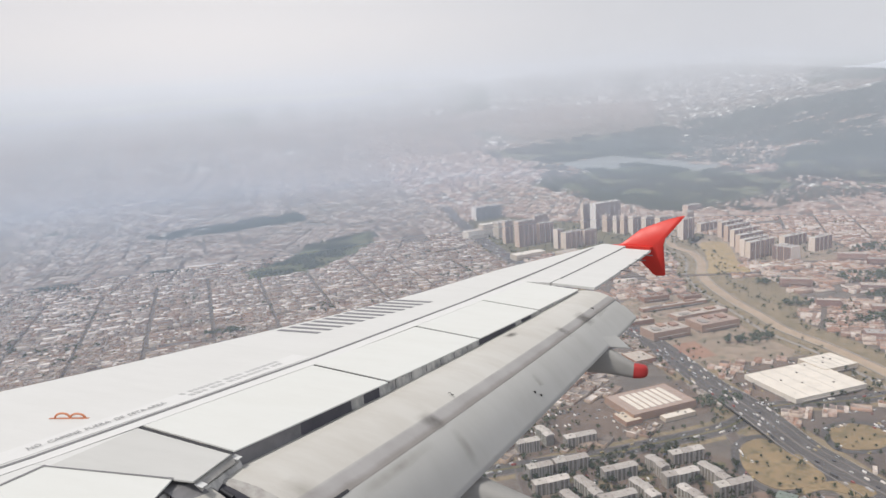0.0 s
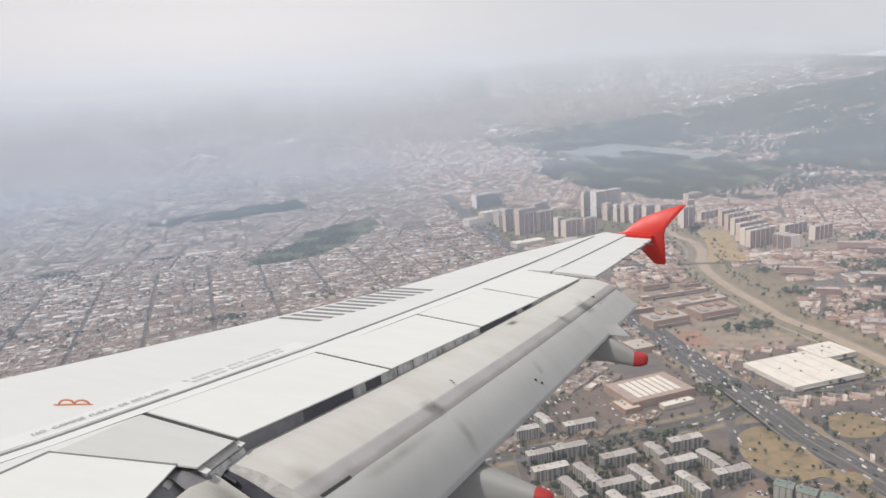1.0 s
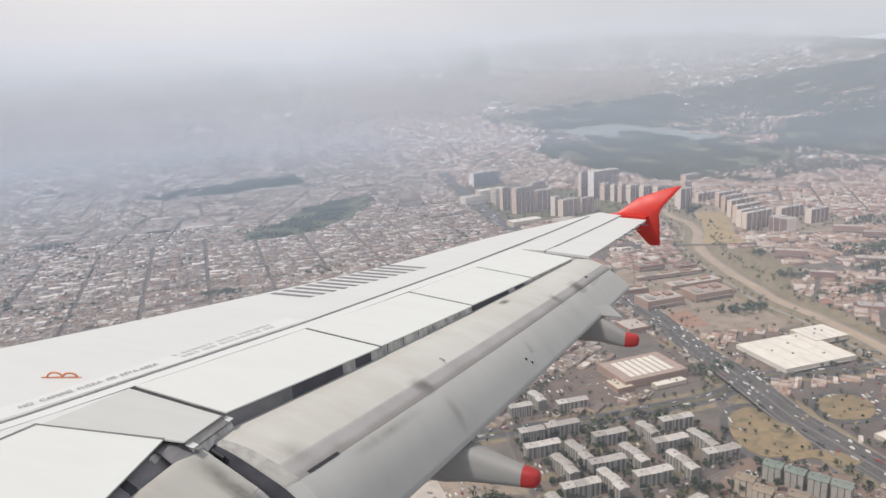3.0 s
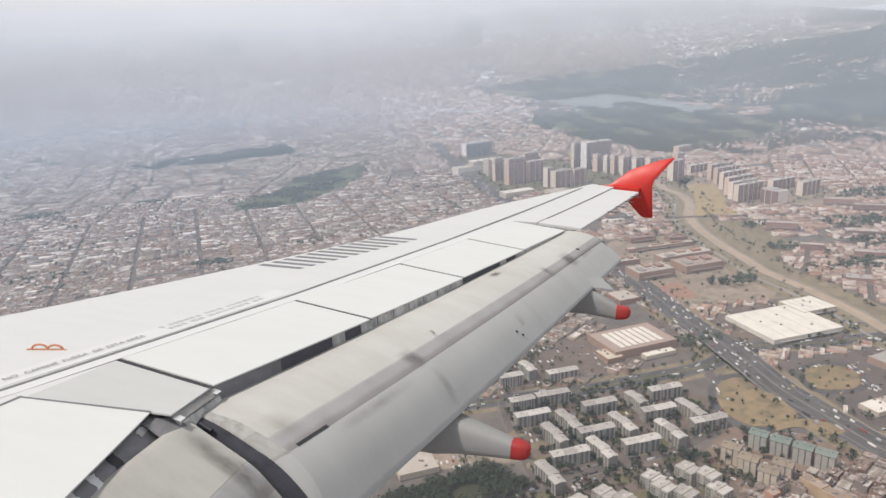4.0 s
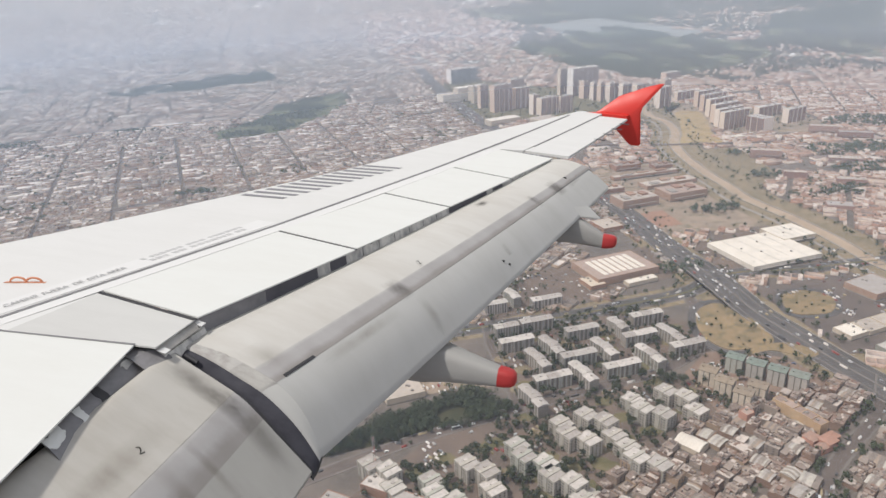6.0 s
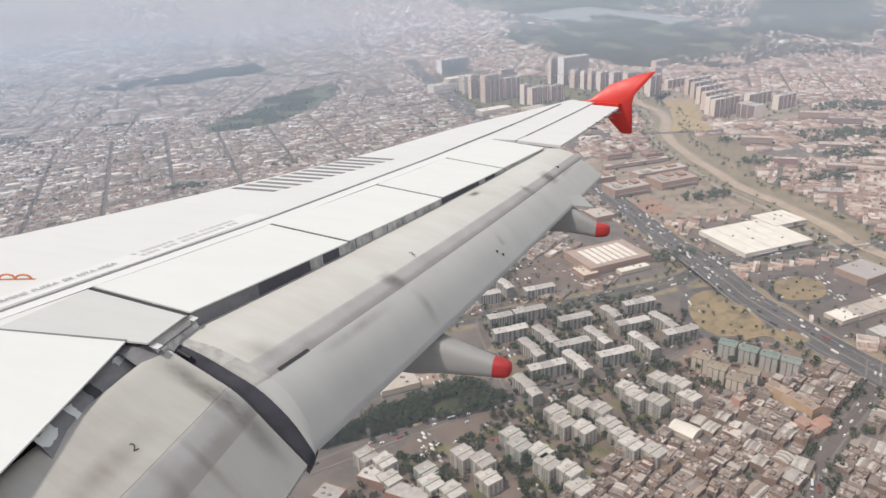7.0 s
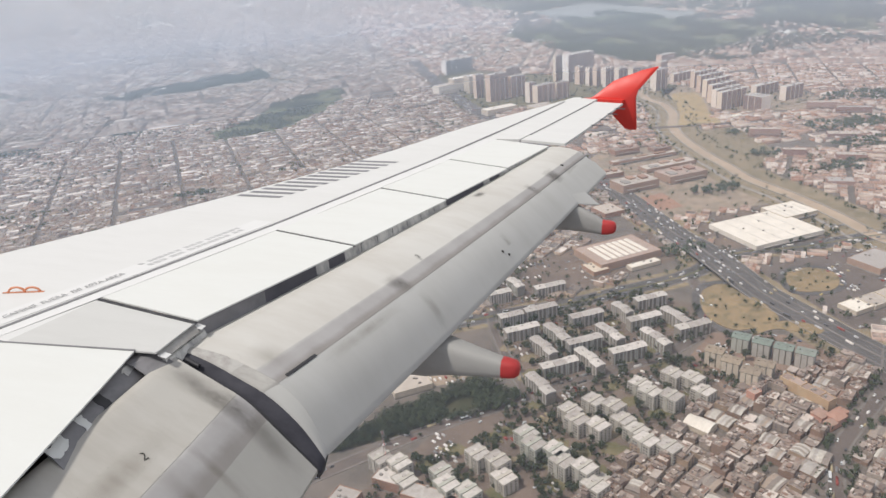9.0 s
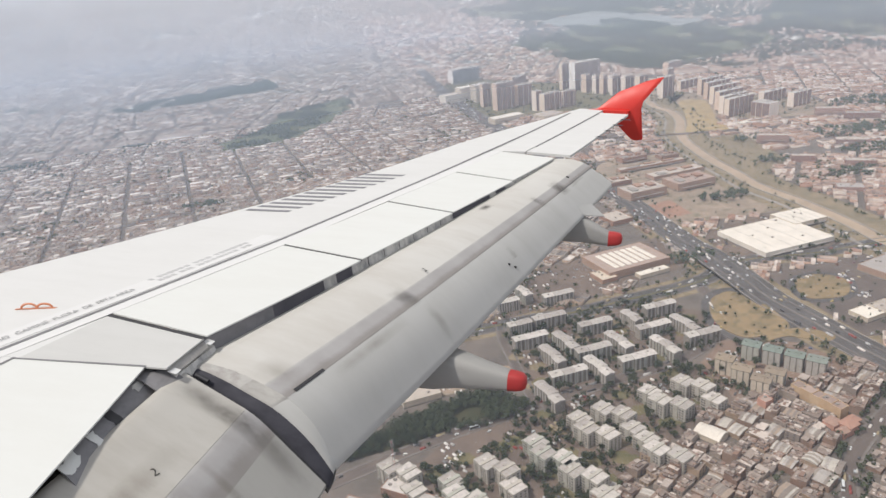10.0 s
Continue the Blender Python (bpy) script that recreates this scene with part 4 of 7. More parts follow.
def disc(radii, heights, turns, mats, name, label, category, base=0.0):
    bm = bmesh.new()
    c = bm.verts.new((0, 0, base))
    rings = []
    for r, h in zip(radii, heights):
        ring = []
        for i in range(turns):
            x, y = r * math.cos(2 * math.pi * i / turns), r * math.sin(2 * math.pi * i / turns)
            ring.append(bm.verts.new((x, y, h + hill(x, y))))
        rings.append(ring)
    for i in range(turns):
        bm.faces.new((c, rings[0][i], rings[0][(i + 1) % turns]))
    for a, b in zip(rings, rings[1:]):
        for i in range(turns):
            bm.faces.new((a[i], b[i], b[(i + 1) % turns], a[(i + 1) % turns]))
    ob = new(name, mesh_of(name, bm, mats, True))
    return tagged(ob, label, category, kind="structure")


steps = [3000 + 1200 * i / 36 for i in range(37)]
radii = [400, 1000, 2000, 2400, 2600, 2800] + steps
# past the rim unseen ground falls away, added to block light from under the haze
back = [4240, 4280, 4320, 4380, 4450, 4540]
disc(radii + back, [rim(r) for r in radii] + [rim(R1) - (r - R1) ** 2 / 700 for r in back], 240, M_GROUND, "ground", "dusty grey-brown city ground reaching the hazy horizon", "ground")
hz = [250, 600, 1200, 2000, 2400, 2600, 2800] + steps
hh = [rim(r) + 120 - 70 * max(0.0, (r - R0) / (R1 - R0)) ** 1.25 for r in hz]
# past the rim the haze sheet bends upright and fades, standing in for milky sky
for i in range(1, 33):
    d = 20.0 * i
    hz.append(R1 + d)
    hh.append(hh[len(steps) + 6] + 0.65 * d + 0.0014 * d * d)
disc(hz, hh, 240, M_HAZE, "haze_layer", "tinted translucent sheet standing in for smog haze over the city", "haze", 120)

# ---- plan: roads as (points, width), open places as outlines ----
HIGHWAY = [(560, 300), (540, 400), (520, 470), (498, 555), (482, 638), (466, 736), (461, 860), (457, 987), (451, 1119), (420, 1400), (380, 1700), (358, 1900), (335, 2200), (320, 2600), (315, 2950)]
ROAD_A = [(-700, 640), (-300, 690), (119, 728), (244, 735), (320, 748), (415, 766), (497, 808), (600, 800), (720, 803), (1000, 775), (1400, 740)]
ROAD_B = [(-300, 400), (-32, 505), (56, 537), (134, 557), (227, 581), (304, 597), (364, 632), (400, 690), (415, 766)]
ROAD_C = [(520, 545), (471, 490), (401, 441), (365, 411), (330, 360), (290, 300)]
ROAD_D = [(149, 550), (147, 615), (146, 699), (150, 731)]
CANAL = [(980, 2200), (880, 1960), (835, 1890), (806, 1790), (815, 1715), (797, 1625), (768, 1555), (736, 1492), (709, 1391), (693, 1264), (690, 1168), (684, 1090), (700, 984), (706, 873), (706, 789), (745, 640), (790, 450)]
ROADS = [(HIGHWAY, 44), (ROAD_A, 24), (ROAD_B, 12), (ROAD_C, 11), (ROAD_D, 8)]
SLABS = [(150, 565), (150, 730), (330, 742), (385, 690), (372, 632), (300, 600), (225, 585)]
WHITES = [(-60, 430), (62, 536), (135, 552), (228, 577), (303, 592), (345, 575), (330, 520), (270, 492), (190, 450), (120, 395)]
GREENS = [(330, 590), (372, 625), (440, 600), (470, 545), (400, 532), (330, 520)]
PARK = [(-60, 520), (20, 572), (62, 588), (108, 604), (145, 560), (114, 545), (56, 540)]
OVAL = [(407, 716), (440, 728), (455, 700), (459, 660), (450, 629), (399, 623), (385, 664)]
OVAL3 = [(404, 606), (440, 613), (468, 592), (486, 600), (466, 624), (430, 624)]
FIELD = [(890, 1815), (948, 1800), (915, 1690), (872, 1585), (852, 1500), (838, 1472), (752, 1492), (790, 1565), (838, 1680)]
BUSHES = [(770, 1425), (850, 1425), (838, 1316), (812, 1199), (735, 1141), (737, 1219)]
COURTS = [(461, 1061), (520, 1072), (523, 1000), (464, 992)]
ROAD_E = [(470, 1560), (560, 1530), (661, 1502), (735, 1481), (802, 1469), (868, 1455), (960, 1440)]
SLIP = [(500, 490), (545, 525), (570, 430), (470, 395), (432, 425)]
EARTH = [(52, 602), (58, 655), (140, 640), (143, 602), (108, 606)]
OVAL2 = [(525, 731), (561, 740), (582, 715), (555, 679), (512, 687)]
MALL1 = [(490, 905), (495, 790), (690, 800), (690, 960), (560, 950)]
MALL2 = [(262, 875), (285, 775), (425, 815), (432, 925)]
STRIP = [(500, 760), (515, 590), (640, 570), (690, 690), (690, 780)]
SCHOOL = [(425, 1255), (480, 960), (690, 965), (665, 1275), (655, 1350), (510, 1350)]
TOWERS_A = [(300, 2500), (370, 1850), (560, 1840), (880, 1820), (960, 1920), (760, 2220), (480, 2560)]
TOWERS_B = [(830, 1900), (890, 1540), (1150, 1500), (1180, 1680), (1000, 1900)]
FOREST = [(816, 3392), (1219, 3820), (1572, 3878), (1665, 3359), (1790, 3080), (1790, 2900), (1710, 2690), (1560, 2560), (1389, 2500), (1084, 2341), (997, 2424), (967, 2599), (904, 2708), (928, 3010)]
LAKE = [(1150, 4261), (1588, 4474), (1745, 4057), (1793, 3441), (1665, 3359), (1531, 3790), (1219, 3830)]
BELT = [(899, 5533), (1476, 5610), (2135, 6152), (2876, 6371), (1994, 4388), (1745, 4057), (1588, 4474), (1141, 4326), (931, 5003)]
SLOPE = [(1807, 3003), (1984, 2447), (2565, 3199), (2200, 3521)]
DARK1 = [(-872, 2752), (-315, 3129), (-248, 2860), (-724, 2639)]
DARK2 = [(-362, 1950), (-323, 1840), (-137, 1900), (16, 2264), (-3, 2505), (-207, 2295), (-262, 2052)]
LOT2 = [(150, 742), (285, 772), (262, 880), (170, 865)]
NOHOUSE = [FIELD, BUSHES, SLIP, EARTH, OVAL3, LOT2, SLABS, WHITES, GREENS, PARK, OVAL, OVAL2, MALL1, MALL2, STRIP, SCHOOL, TOWERS_A, TOWERS_B, FOREST, LAKE, BELT, SLOPE, DARK1, DARK2]


def inside(px, py, poly):
    """Which of the places lie within an outline."""
    px, py = np.asarray(px, float), np.asarray(py, float)
    hit = np.zeros(px.shape, bool)
    for (x0, y0), (x1, y1) in zip(poly, poly[1:] + poly[:1]):
        if y0 != y1:
            hit ^= ((y0 > py) != (y1 > py)) & (px < (x1 - x0) * (py - y0) / (y1 - y0) + x0)
    return hit


def near(px, py, line):
    """Distances from places to a line of points."""
    best = np.full(np.shape(px), 1e9)
    for (x0, y0), (x1, y1) in zip(line, line[1:]):
        dx, dy = x1 - x0, y1 - y0
        u = np.clip(((px - x0) * dx + (py - y0) * dy) / (dx * dx + dy * dy), 0, 1)
        best = np.minimum(best, np.hypot(px - x0 - u * dx, py - y0 - u * dy))
    return best


def seen(px, py):
    """Places within the slice of city that lies before the windows."""
    az = np.degrees(np.arctan2(px, py))
    return (az > -34) & (az < 47)


def open_ground(px, py, margin=5.0):
    ok = seen(px, py)
    for line, w in ROADS + [(ROAD_E, 11)]:
        ok &= near(px, py, line) > w / 2 + margin
    ok &= near(px, py, CANAL) > 58
    for poly in NOHOUSE:
        ok &= ~inside(px, py, poly)
    return ok


def surface(name, outline, z, mat, label, category):
    """A thin slab of ground cover with a rim."""
    bm = bmesh.new()
    top = [bm.verts.new((*far(x, y)[:2], far(x, y)[2] + z)) for x, y in outline]
    low = [bm.verts.new((v.co.x, v.co.y, v.co.z - 0.5)) for v in top]
    bm.faces.new(top)
    for i in range(len(top)):
        k = (i + 1) % len(top)
        bm.faces.new((top[i], low[i], low[k], top[k]))
    return tagged(new(name, mesh_of(name, bm, mat)), label, category, kind="structure")


def smooth_line(line, step=18.0):
    out = []
    for i in range(len(line) - 1):
        p = [Vector(line[max(0, min(len(line) - 1, i + j))]) for j in (-1, 0, 1, 2)]
        n = max(1, int((p[2] - p[1]).length / step))
        for s in range(n):
            u = s / n
            out.append(0.5 * ((2 * p[1]) + (p[2] - p[0]) * u + (2 * p[0] - 5 * p[1] + 4 * p[2] - p[3]) * u * u + (3 * p[1] - p[0] - 3 * p[2] + p[3]) * u ** 3))
    return out + [Vector(line[-1])]


def ribbon(name, line, width, z, mat, label, category, shift=0.0, thick=0.5, kind="structure", parent=None):
    """A strip along a line, shift metres to its right; z is a number or a rule of the place."""
    pts = smooth_line(line)
    rows = []
    for i, p in enumerate(pts):
        d = (pts[min(i + 1, len(pts) - 1)] - pts[max(i - 1, 0)]).normalized()
        s = Vector((d.y, -d.x))
        h = z(p) if callable(z) else z
        rows.append([(*(p + s * (shift - width / 2)), h), (*(p + s * (shift + width / 2)), h)])
    ob = new(name, mesh_of(name, sheet(rows, thick), mat))
    ob.parent = parent
    return tagged(ob, label, category if parent is None else "", kind=kind if parent is None else "")


def rounded(loop):
    """The outline with its corners eased."""
    closed = smooth_line(loop[-1:] + loop + loop[:2], 6.0)
    n = len(smooth_line(loop[-1:] + loop[:1], 6.0)) - 1
    m = len(smooth_line(loop[:2], 6.0)) - 1
    return [tuple(p) for p in closed[n:len(closed) - m - 1]]


def deck(p):
    """The highway rises to cross the avenue."""
    return 0.25 + 6.5 * math.exp(-((p.y - 790) / 75.0) ** 4)


ribbon("dry_verge", HIGHWAY[2:], 78, 0.08, M_DRY, "dry grass and dust beside the highway", "verge")
ribbon("dry_verge", ROAD_A, 46, 0.06, M_DRY, "dry grass strips beside the avenue", "verge")
hw = ribbon("road", HIGHWAY, 44, deck, M_ASPHALT, "wide grey dual-carriageway highway with an overpass", "road", thick=1.4)
ribbon("median", HIGHWAY, 3.0, lambda p: deck(p) + 0.25, M_KERB, "", "", parent=hw, thick=0.2)
for s in (-13.5, 13.5):
    ribbon("verge", HIGHWAY, 1.6, lambda p: deck(p) + 0.2, M_KERB, "", "", shift=s, parent=hw, thick=0.2)
for s in (-21.6, 21.6):
    ribbon("barrier", HIGHWAY, 0.7, lambda p: deck(p) + 0.9, M_CONC, "", "", shift=s, parent=hw, thick=0.9)
for i, (line, w) in enumerate(ROADS[1:]):
    r = ribbon("road", line, w, 0.22 - 0.02 * i, M_STREET if w < 20 else M_ASPHALT, "grey asphalt city street with pale kerbs", "road")
    for s in (-w / 2 - 0.9, w / 2 + 0.9):
        ribbon("pavement", line, 2.2, 0.36 - 0.02 * i, M_KERB, "", "", shift=s, parent=r)
ribbon("road_median", ROAD_A, 3.5, 0.5, M_GRASS, "narrow green strip along the avenue", "verge")
ribbon("dry_corridor", CANAL, 108, 0.15, M_DRY, "strip of dry yellow grass along a canal", "ground")
ribbon("canal", CANAL, 20, 0.3, M_SAND, "pale dry canal bed between grass banks", "canal")
ribbon("canal_path", CANAL, 6, 0.32, M_CONC, "pale path along the canal", "path", shift=34)
ribbon("canal_kerb", CANAL, 2.2, 0.9, M_CONC, "concrete edge of a canal", "kerb", shift=-11.5, thick=0.8)
ribbon("canal_kerb", CANAL, 2.2, 0.9, M_CONC, "concrete edge of a canal", "kerb", shift=11.5, thick=0.8)
surface("block_court", SLABS, 0.1, M_LOT, "paved courts between apartment blocks", "ground")
surface("white_court", WHITES, 0.1, M_LOT, "paved and planted courts between apartment blocks", "ground")
surface("green_court", GREENS, 0.14, M_COURT, "paved parking courts", "ground")
surface("park_ground", PARK, 0.16, M_SHADEGRASS, "patchy green park ground", "ground")
surface("oval_lawn", rounded(OVAL), 0.6, M_LAWN, "dry yellow lawn within a road loop", "lawn")
surface("oval_lawn", rounded(OVAL2), 0.6, M_LAWN, "dry yellow lawn within a road loop", "lawn")
surface("oval_lawn", rounded(OVAL3), 0.5, M_LAWN, "dry yellow lawn beside a slip road", "lawn")
surface("dry_field", rounded(FIELD), 0.2, M_FIELD, "open field of dry yellow grass below tower blocks", "field")
surface("bushy_ground", BUSHES, 0.18, M_DRY, "dry grass with scattered bushes beside the canal", "ground")
surface("school_court", COURTS, 0.2, M_REDCOURT, "reddish earth courts beside a school", "ground")
ribbon("street_bridge", ROAD_E, 11, 1.3, M_STREET, "grey cross street over the canal", "road", thick=1.3)
surface("green_strip", DARK2, 0.15, M_PARK, "green strip of grass among houses", "lawn")
surface("slip_lawn", SLIP, 0.12, M_DRY, "dry grass inside a curving street", "lawn")
surface("earth_lot", EARTH, 0.2, M_DIRT, "bare earth car park beside a small park", "ground")
surface("mall_lot", MALL1, 0.12, M_LOT, "grey parking ground round a warehouse store", "ground")
surface("mall_lot", MALL2, 0.12, M_LOT, "grey parking ground round a shopping centre", "ground")
surface("mall_lot", LOT2, 0.11, M_LOT, "grey parking ground beside a shopping centre", "ground")
surface("strip_lot", STRIP, 0.1, M_STREET, "grey service ground beside the highway", "ground")
surface("school_field", SCHOOL, 0.1, M_DIRT, "bare pinkish earth round brick buildings", "ground")
surface("tower_ground", TOWERS_A, 0.1, M_GRASS, "dry green ground between tower blocks", "ground")
surface("tower_ground", TOWERS_B, 0.1, M_DIRT, "bare ground between tower blocks", "ground")
for loop, w in ((OVAL, 9), (OVAL2, 8)):
    c = Vector((sum(p[0] for p in loop) / len(loop), sum(p[1] for p in loop) / len(loop)))
    ring = [tuple(c + (Vector(p) - c) * 1.13) for p in rounded(loop)]
    ribbon("ramp", ring + ring[:1], w, 0.4, M_ASPHALT, "curving grey slip road round a lawn", "road")


# ---- houses: the dense low city, one mesh a district ----
def mass(name, rows, label, category, sunk, mats):
    """Many small buildings in one mesh. rows: x, y, z, width, depth, height, turn, size; sunk: flat roofs lie behind a parapet."""
    rows = np.asarray(rows, float)
    n = len(rows)
    x, y, z, w, d, h, a, k = rows.T
    w, d, h = w * k, d * k, h * k
    c, s = np.cos(a), np.sin(a)
    quad = np.array([(-0.5, -0.5), (0.5, -0.5), (0.5, 0.5), (-0.5, 0.5)])
    levels = [(0, 1.0), (1, 1.0)] + ([(1, 0.93), (0.93, 0.93)] if sunk else [])
    verts = []
    for lv, inset in levels:
        for qx, qy in quad:
            lx, ly = qx * w * inset, qy * d * inset
            verts.append(np.stack([x + lx * c - ly * s, y + lx * s + ly * c, z + h * lv], 1))
    per = len(verts)
    verts = np.stack(verts, 1).reshape(-1, 3)
    faces, kinds = [], []
    for lv in range(len(levels) - 1):
        for i in range(4):
            j = (i + 1) % 4
            faces.append([4 * lv + i, 4 * lv + j, 4 * lv + 4 + j, 4 * lv + 4 + i])
            kinds.append(0)
    top = 4 * (len(levels) - 1)
    faces.append([top, top + 1, top + 2, top + 3])
    kinds.append(1)
    faces = (np.array(faces)[None] + per * np.arange(n)[:, None, None]).reshape(-1)
    me = bpy.data.meshes.new(name)
    me.vertices.add(len(verts))
    me.vertices.foreach_set("co", verts.ravel().astype(np.float32))
    m = len(kinds) * n
    me.loops.add(4 * m)
    me.loops.foreach_set("vertex_index", faces.astype(np.int32))
    me.polygons.add(m)
    me.polygons.foreach_set("loop_start", np.arange(0, 4 * m, 4, dtype=np.int32))
    me.polygons.foreach_set("material_index", np.tile(np.array(kinds, np.int32), n))
    me.update(calc_edges=True)
    for mat in mats:
        me.materials.append(mat)
    return tagged(new(name, me), label, category, kind="stuff")


rng = np.random.default_rng(7)


def street_grid(angle, unit, inner, outer, block=(78, 29), street=(8, 6), keep=0.96, centre=None):
    """House plots of back-to-back rows along a grid of streets."""
    a = radians(angle)
    bx, by = block[0] + street[0], block[1] + street[1]
    out = []
    nu, nv = int(outer / bx) + 1, int(outer / by) + 1
    for i in range(-nu, nu):
        for j in range(-nv, nv):
            u0, v0 = i * bx, j * by
            cx, cy = u0 * math.cos(a) - v0 * math.sin(a), u0 * math.sin(a) + v0 * math.cos(a)
            if cy < 250 or not inner - 60 < math.hypot(cx, cy) < outer + 60 or not -36 < math.degrees(math.atan2(cx, cy)) < 49:
                continue
            if centre is not None and quarter_of(cx, cy) != centre:
                continue
            if rng.random() < 0.05:
                # a larger building or a yard in place of the houses
                if rng.random() < 0.6:
                    uu, vv = u0 + block[0] / 2, v0 + block[1] / 2
                    out.append((uu * math.cos(a) - vv * math.sin(a), uu * math.sin(a) + vv * math.cos(a), block[0] * rng.uniform(0.4, 0.9), block[1] * rng.uniform(0.5, 0.9), a))
                continue
            for side in (0, 1):
                u = rng.uniform(0, 4)
                while u < block[0] - 3:
                    w = unit * rng.choice((0.6, 0.8, 1.0, 1.3, 2.0, 2.8)) * rng.uniform(0.85, 1.15)
                    w = min(w, block[0] - u)
                    d = block[1] / 2 * rng.uniform(0.72, 1.05)
                    v = d / 2 + rng.uniform(0, 1.5) if side == 0 else block[1] - d / 2 - rng.uniform(0, 1.5)
                    if rng.random() < keep:
                        uu, vv = u0 + u + w / 2, v0 + v
                        out.append((uu * math.cos(a) - vv * math.sin(a), uu * math.sin(a) + vv * math.cos(a), w * 0.98, d, a))
                    u += w
    return np.array(out)


rq = random.Random(19)
QUARTERS = [(rq.uniform(-2400, 2600), rq.uniform(500, 4200)) for _ in range(46)]
TURNS = [13 + rq.choice((0, 0, 0, 6, -8, 30, -22)) for _ in QUARTERS]


def quarter_of(x, y):
    """The city quarter that a place belongs to; each has its own grid of streets."""
    return min(range(len(QUARTERS)), key=lambda i: (QUARTERS[i][0] - x) ** 2 + (QUARTERS[i][1] - y) ** 2)


def district(name, turn, unit, inner, outer, choose, label, block=(78, 29), street=(8, 6), sunk=True, heights=(2.8, 8.5), keep=0.96, mats=None):
    rows = []
    for q in range(len(QUARTERS)):
        g = street_grid(TURNS[q] + turn, unit, inner, outer, block, street, keep, q)
        if not len(g):
            continue
        x, y = g[:, 0], g[:, 1]
        r = np.hypot(x, y)
        g = g[open_ground(x, y) & choose(x, y) & (r >= inner) & (r < outer)]
        h = heights[0] + (heights[1] - heights[0]) * rng.beta(1.5, 2.6, len(g))
        for (px, py, w, d, a), hh in zip(g, h):
            fx, fy, fz, k = far(px, py)
            a += rng.uniform(-0.03, 0.03)
            rows.append((fx, fy, fz, w, d, hh, a, k))
            if rng.random() < 0.4 and inner < 2900:
                rows.append((fx + rng.uniform(-1.5, 1.5), fy + rng.uniform(-2, 2), fz + hh * 0.95, w * rng.uniform(0.35, 0.7), d * rng.uniform(0.25, 0.55), rng.uniform(1.2, 2.8), a, 1))
    return mass(name, rows, label, "houses", sunk, mats or [M_WALLS, M_ROOFS])


LEFT = lambda x, y: x < 380 - 0.1 * (y - 1800)
RIGHT = lambda x, y: ~LEFT(x, y)
district("house_rows", 0, 7.5, 640, 1500, lambda x, y: LEFT(x, y) & (y > 740), "dense rows of small flat-roofed brick and plaster houses", block=(118, 26), street=(7, 5))
district("house_rows", 0, 10, 1500, 3000, LEFT, "far dense rows of small pale-roofed houses", block=(118, 27), street=(7, 5), sunk=False, heights=(3, 9))
district("house_rows", 0, 15, 3000, 5600, LEFT, "hazy distant spread of low houses", block=(120, 36), street=(8, 8), sunk=False, heights=(4, 13), keep=0.85)
district("house_rows", -40, 7.5, 640, 1500, lambda x, y: RIGHT(x, y) & (y > 560), "dense rows of small brick and white houses", block=(86, 27), street=(8, 6), mats=[M_WALLS2, M_ROOFS2])
district("house_rows", -40, 10, 1500, 3000, RIGHT, "far dense rows of reddish and white houses", block=(90, 30), street=(8, 6), sunk=False, heights=(3, 10), mats=[M_WALLS2, M_ROOFS2])
district("house_rows", -40, 15, 3000, 5600, RIGHT, "hazy distant houses between wooded hills", block=(120, 36), street=(14, 12), sunk=False, heights=(4, 13), keep=0.42, mats=[M_WALLS2, M_ROOFS2])


def far_roofs(name, inner, outer, label):
    """The outermost city: blocks of roofs on a coarse grid of streets, thinning out."""
    r = np.random.default_rng(31)
    u, v = np.meshgrid(np.arange(-outer, outer, 30.0), np.arange(0, outer * 1.2, 44.0))
    u, v = u.ravel(), v.ravel()
    keep = (np.floor(u / 30) % 8 != 0) & (np.floor(v / 44) % 5 != 0) & (r.random(len(u)) < 0.82)
    u, v = u[keep] + r.uniform(-8, 8, keep.sum()), v[keep] + r.uniform(-12, 12, keep.sum())
    a = radians(13)
    x, y = u * math.cos(a) - v * math.sin(a), u * math.sin(a) + v * math.cos(a)
    d = np.hypot(x, y)
    ok = seen(x, y) & (d > inner) & (d < outer) & (r.random(len(d)) < 1.15 - 0.5 * (d - inner) / (outer - inner))
    for poly in (BELT, LAKE, FOREST, SLOPE):
        ok &= ~inside(x, y, poly)
    rows = []
    for px, py in zip(x[ok], y[ok]):
        if noise.noise((px / 500, py / 1100, 2.0)) > 0.4 or (py < 2.4 * px and noise.noise((px / 300, py / 500, 8.0)) > -0.25):
            continue
        fx, fy, fz, k = far(px, py)
        rows.append((fx, fy, fz, r.uniform(14, 44), r.uniform(14, 30), r.choice((6, 9, 12, 16, 30), p=(0.34, 0.3, 0.2, 0.12, 0.04)), a + r.uniform(-0.05, 0.05), k))
    return mass(name, rows, label, "houses", False, [M_WALLS, M_ROOFS])


far_roofs("far_city", 5600, 12500, "hazy outermost spread of city roofs")


def dist(x, y):
    return np.hypot(x, y)


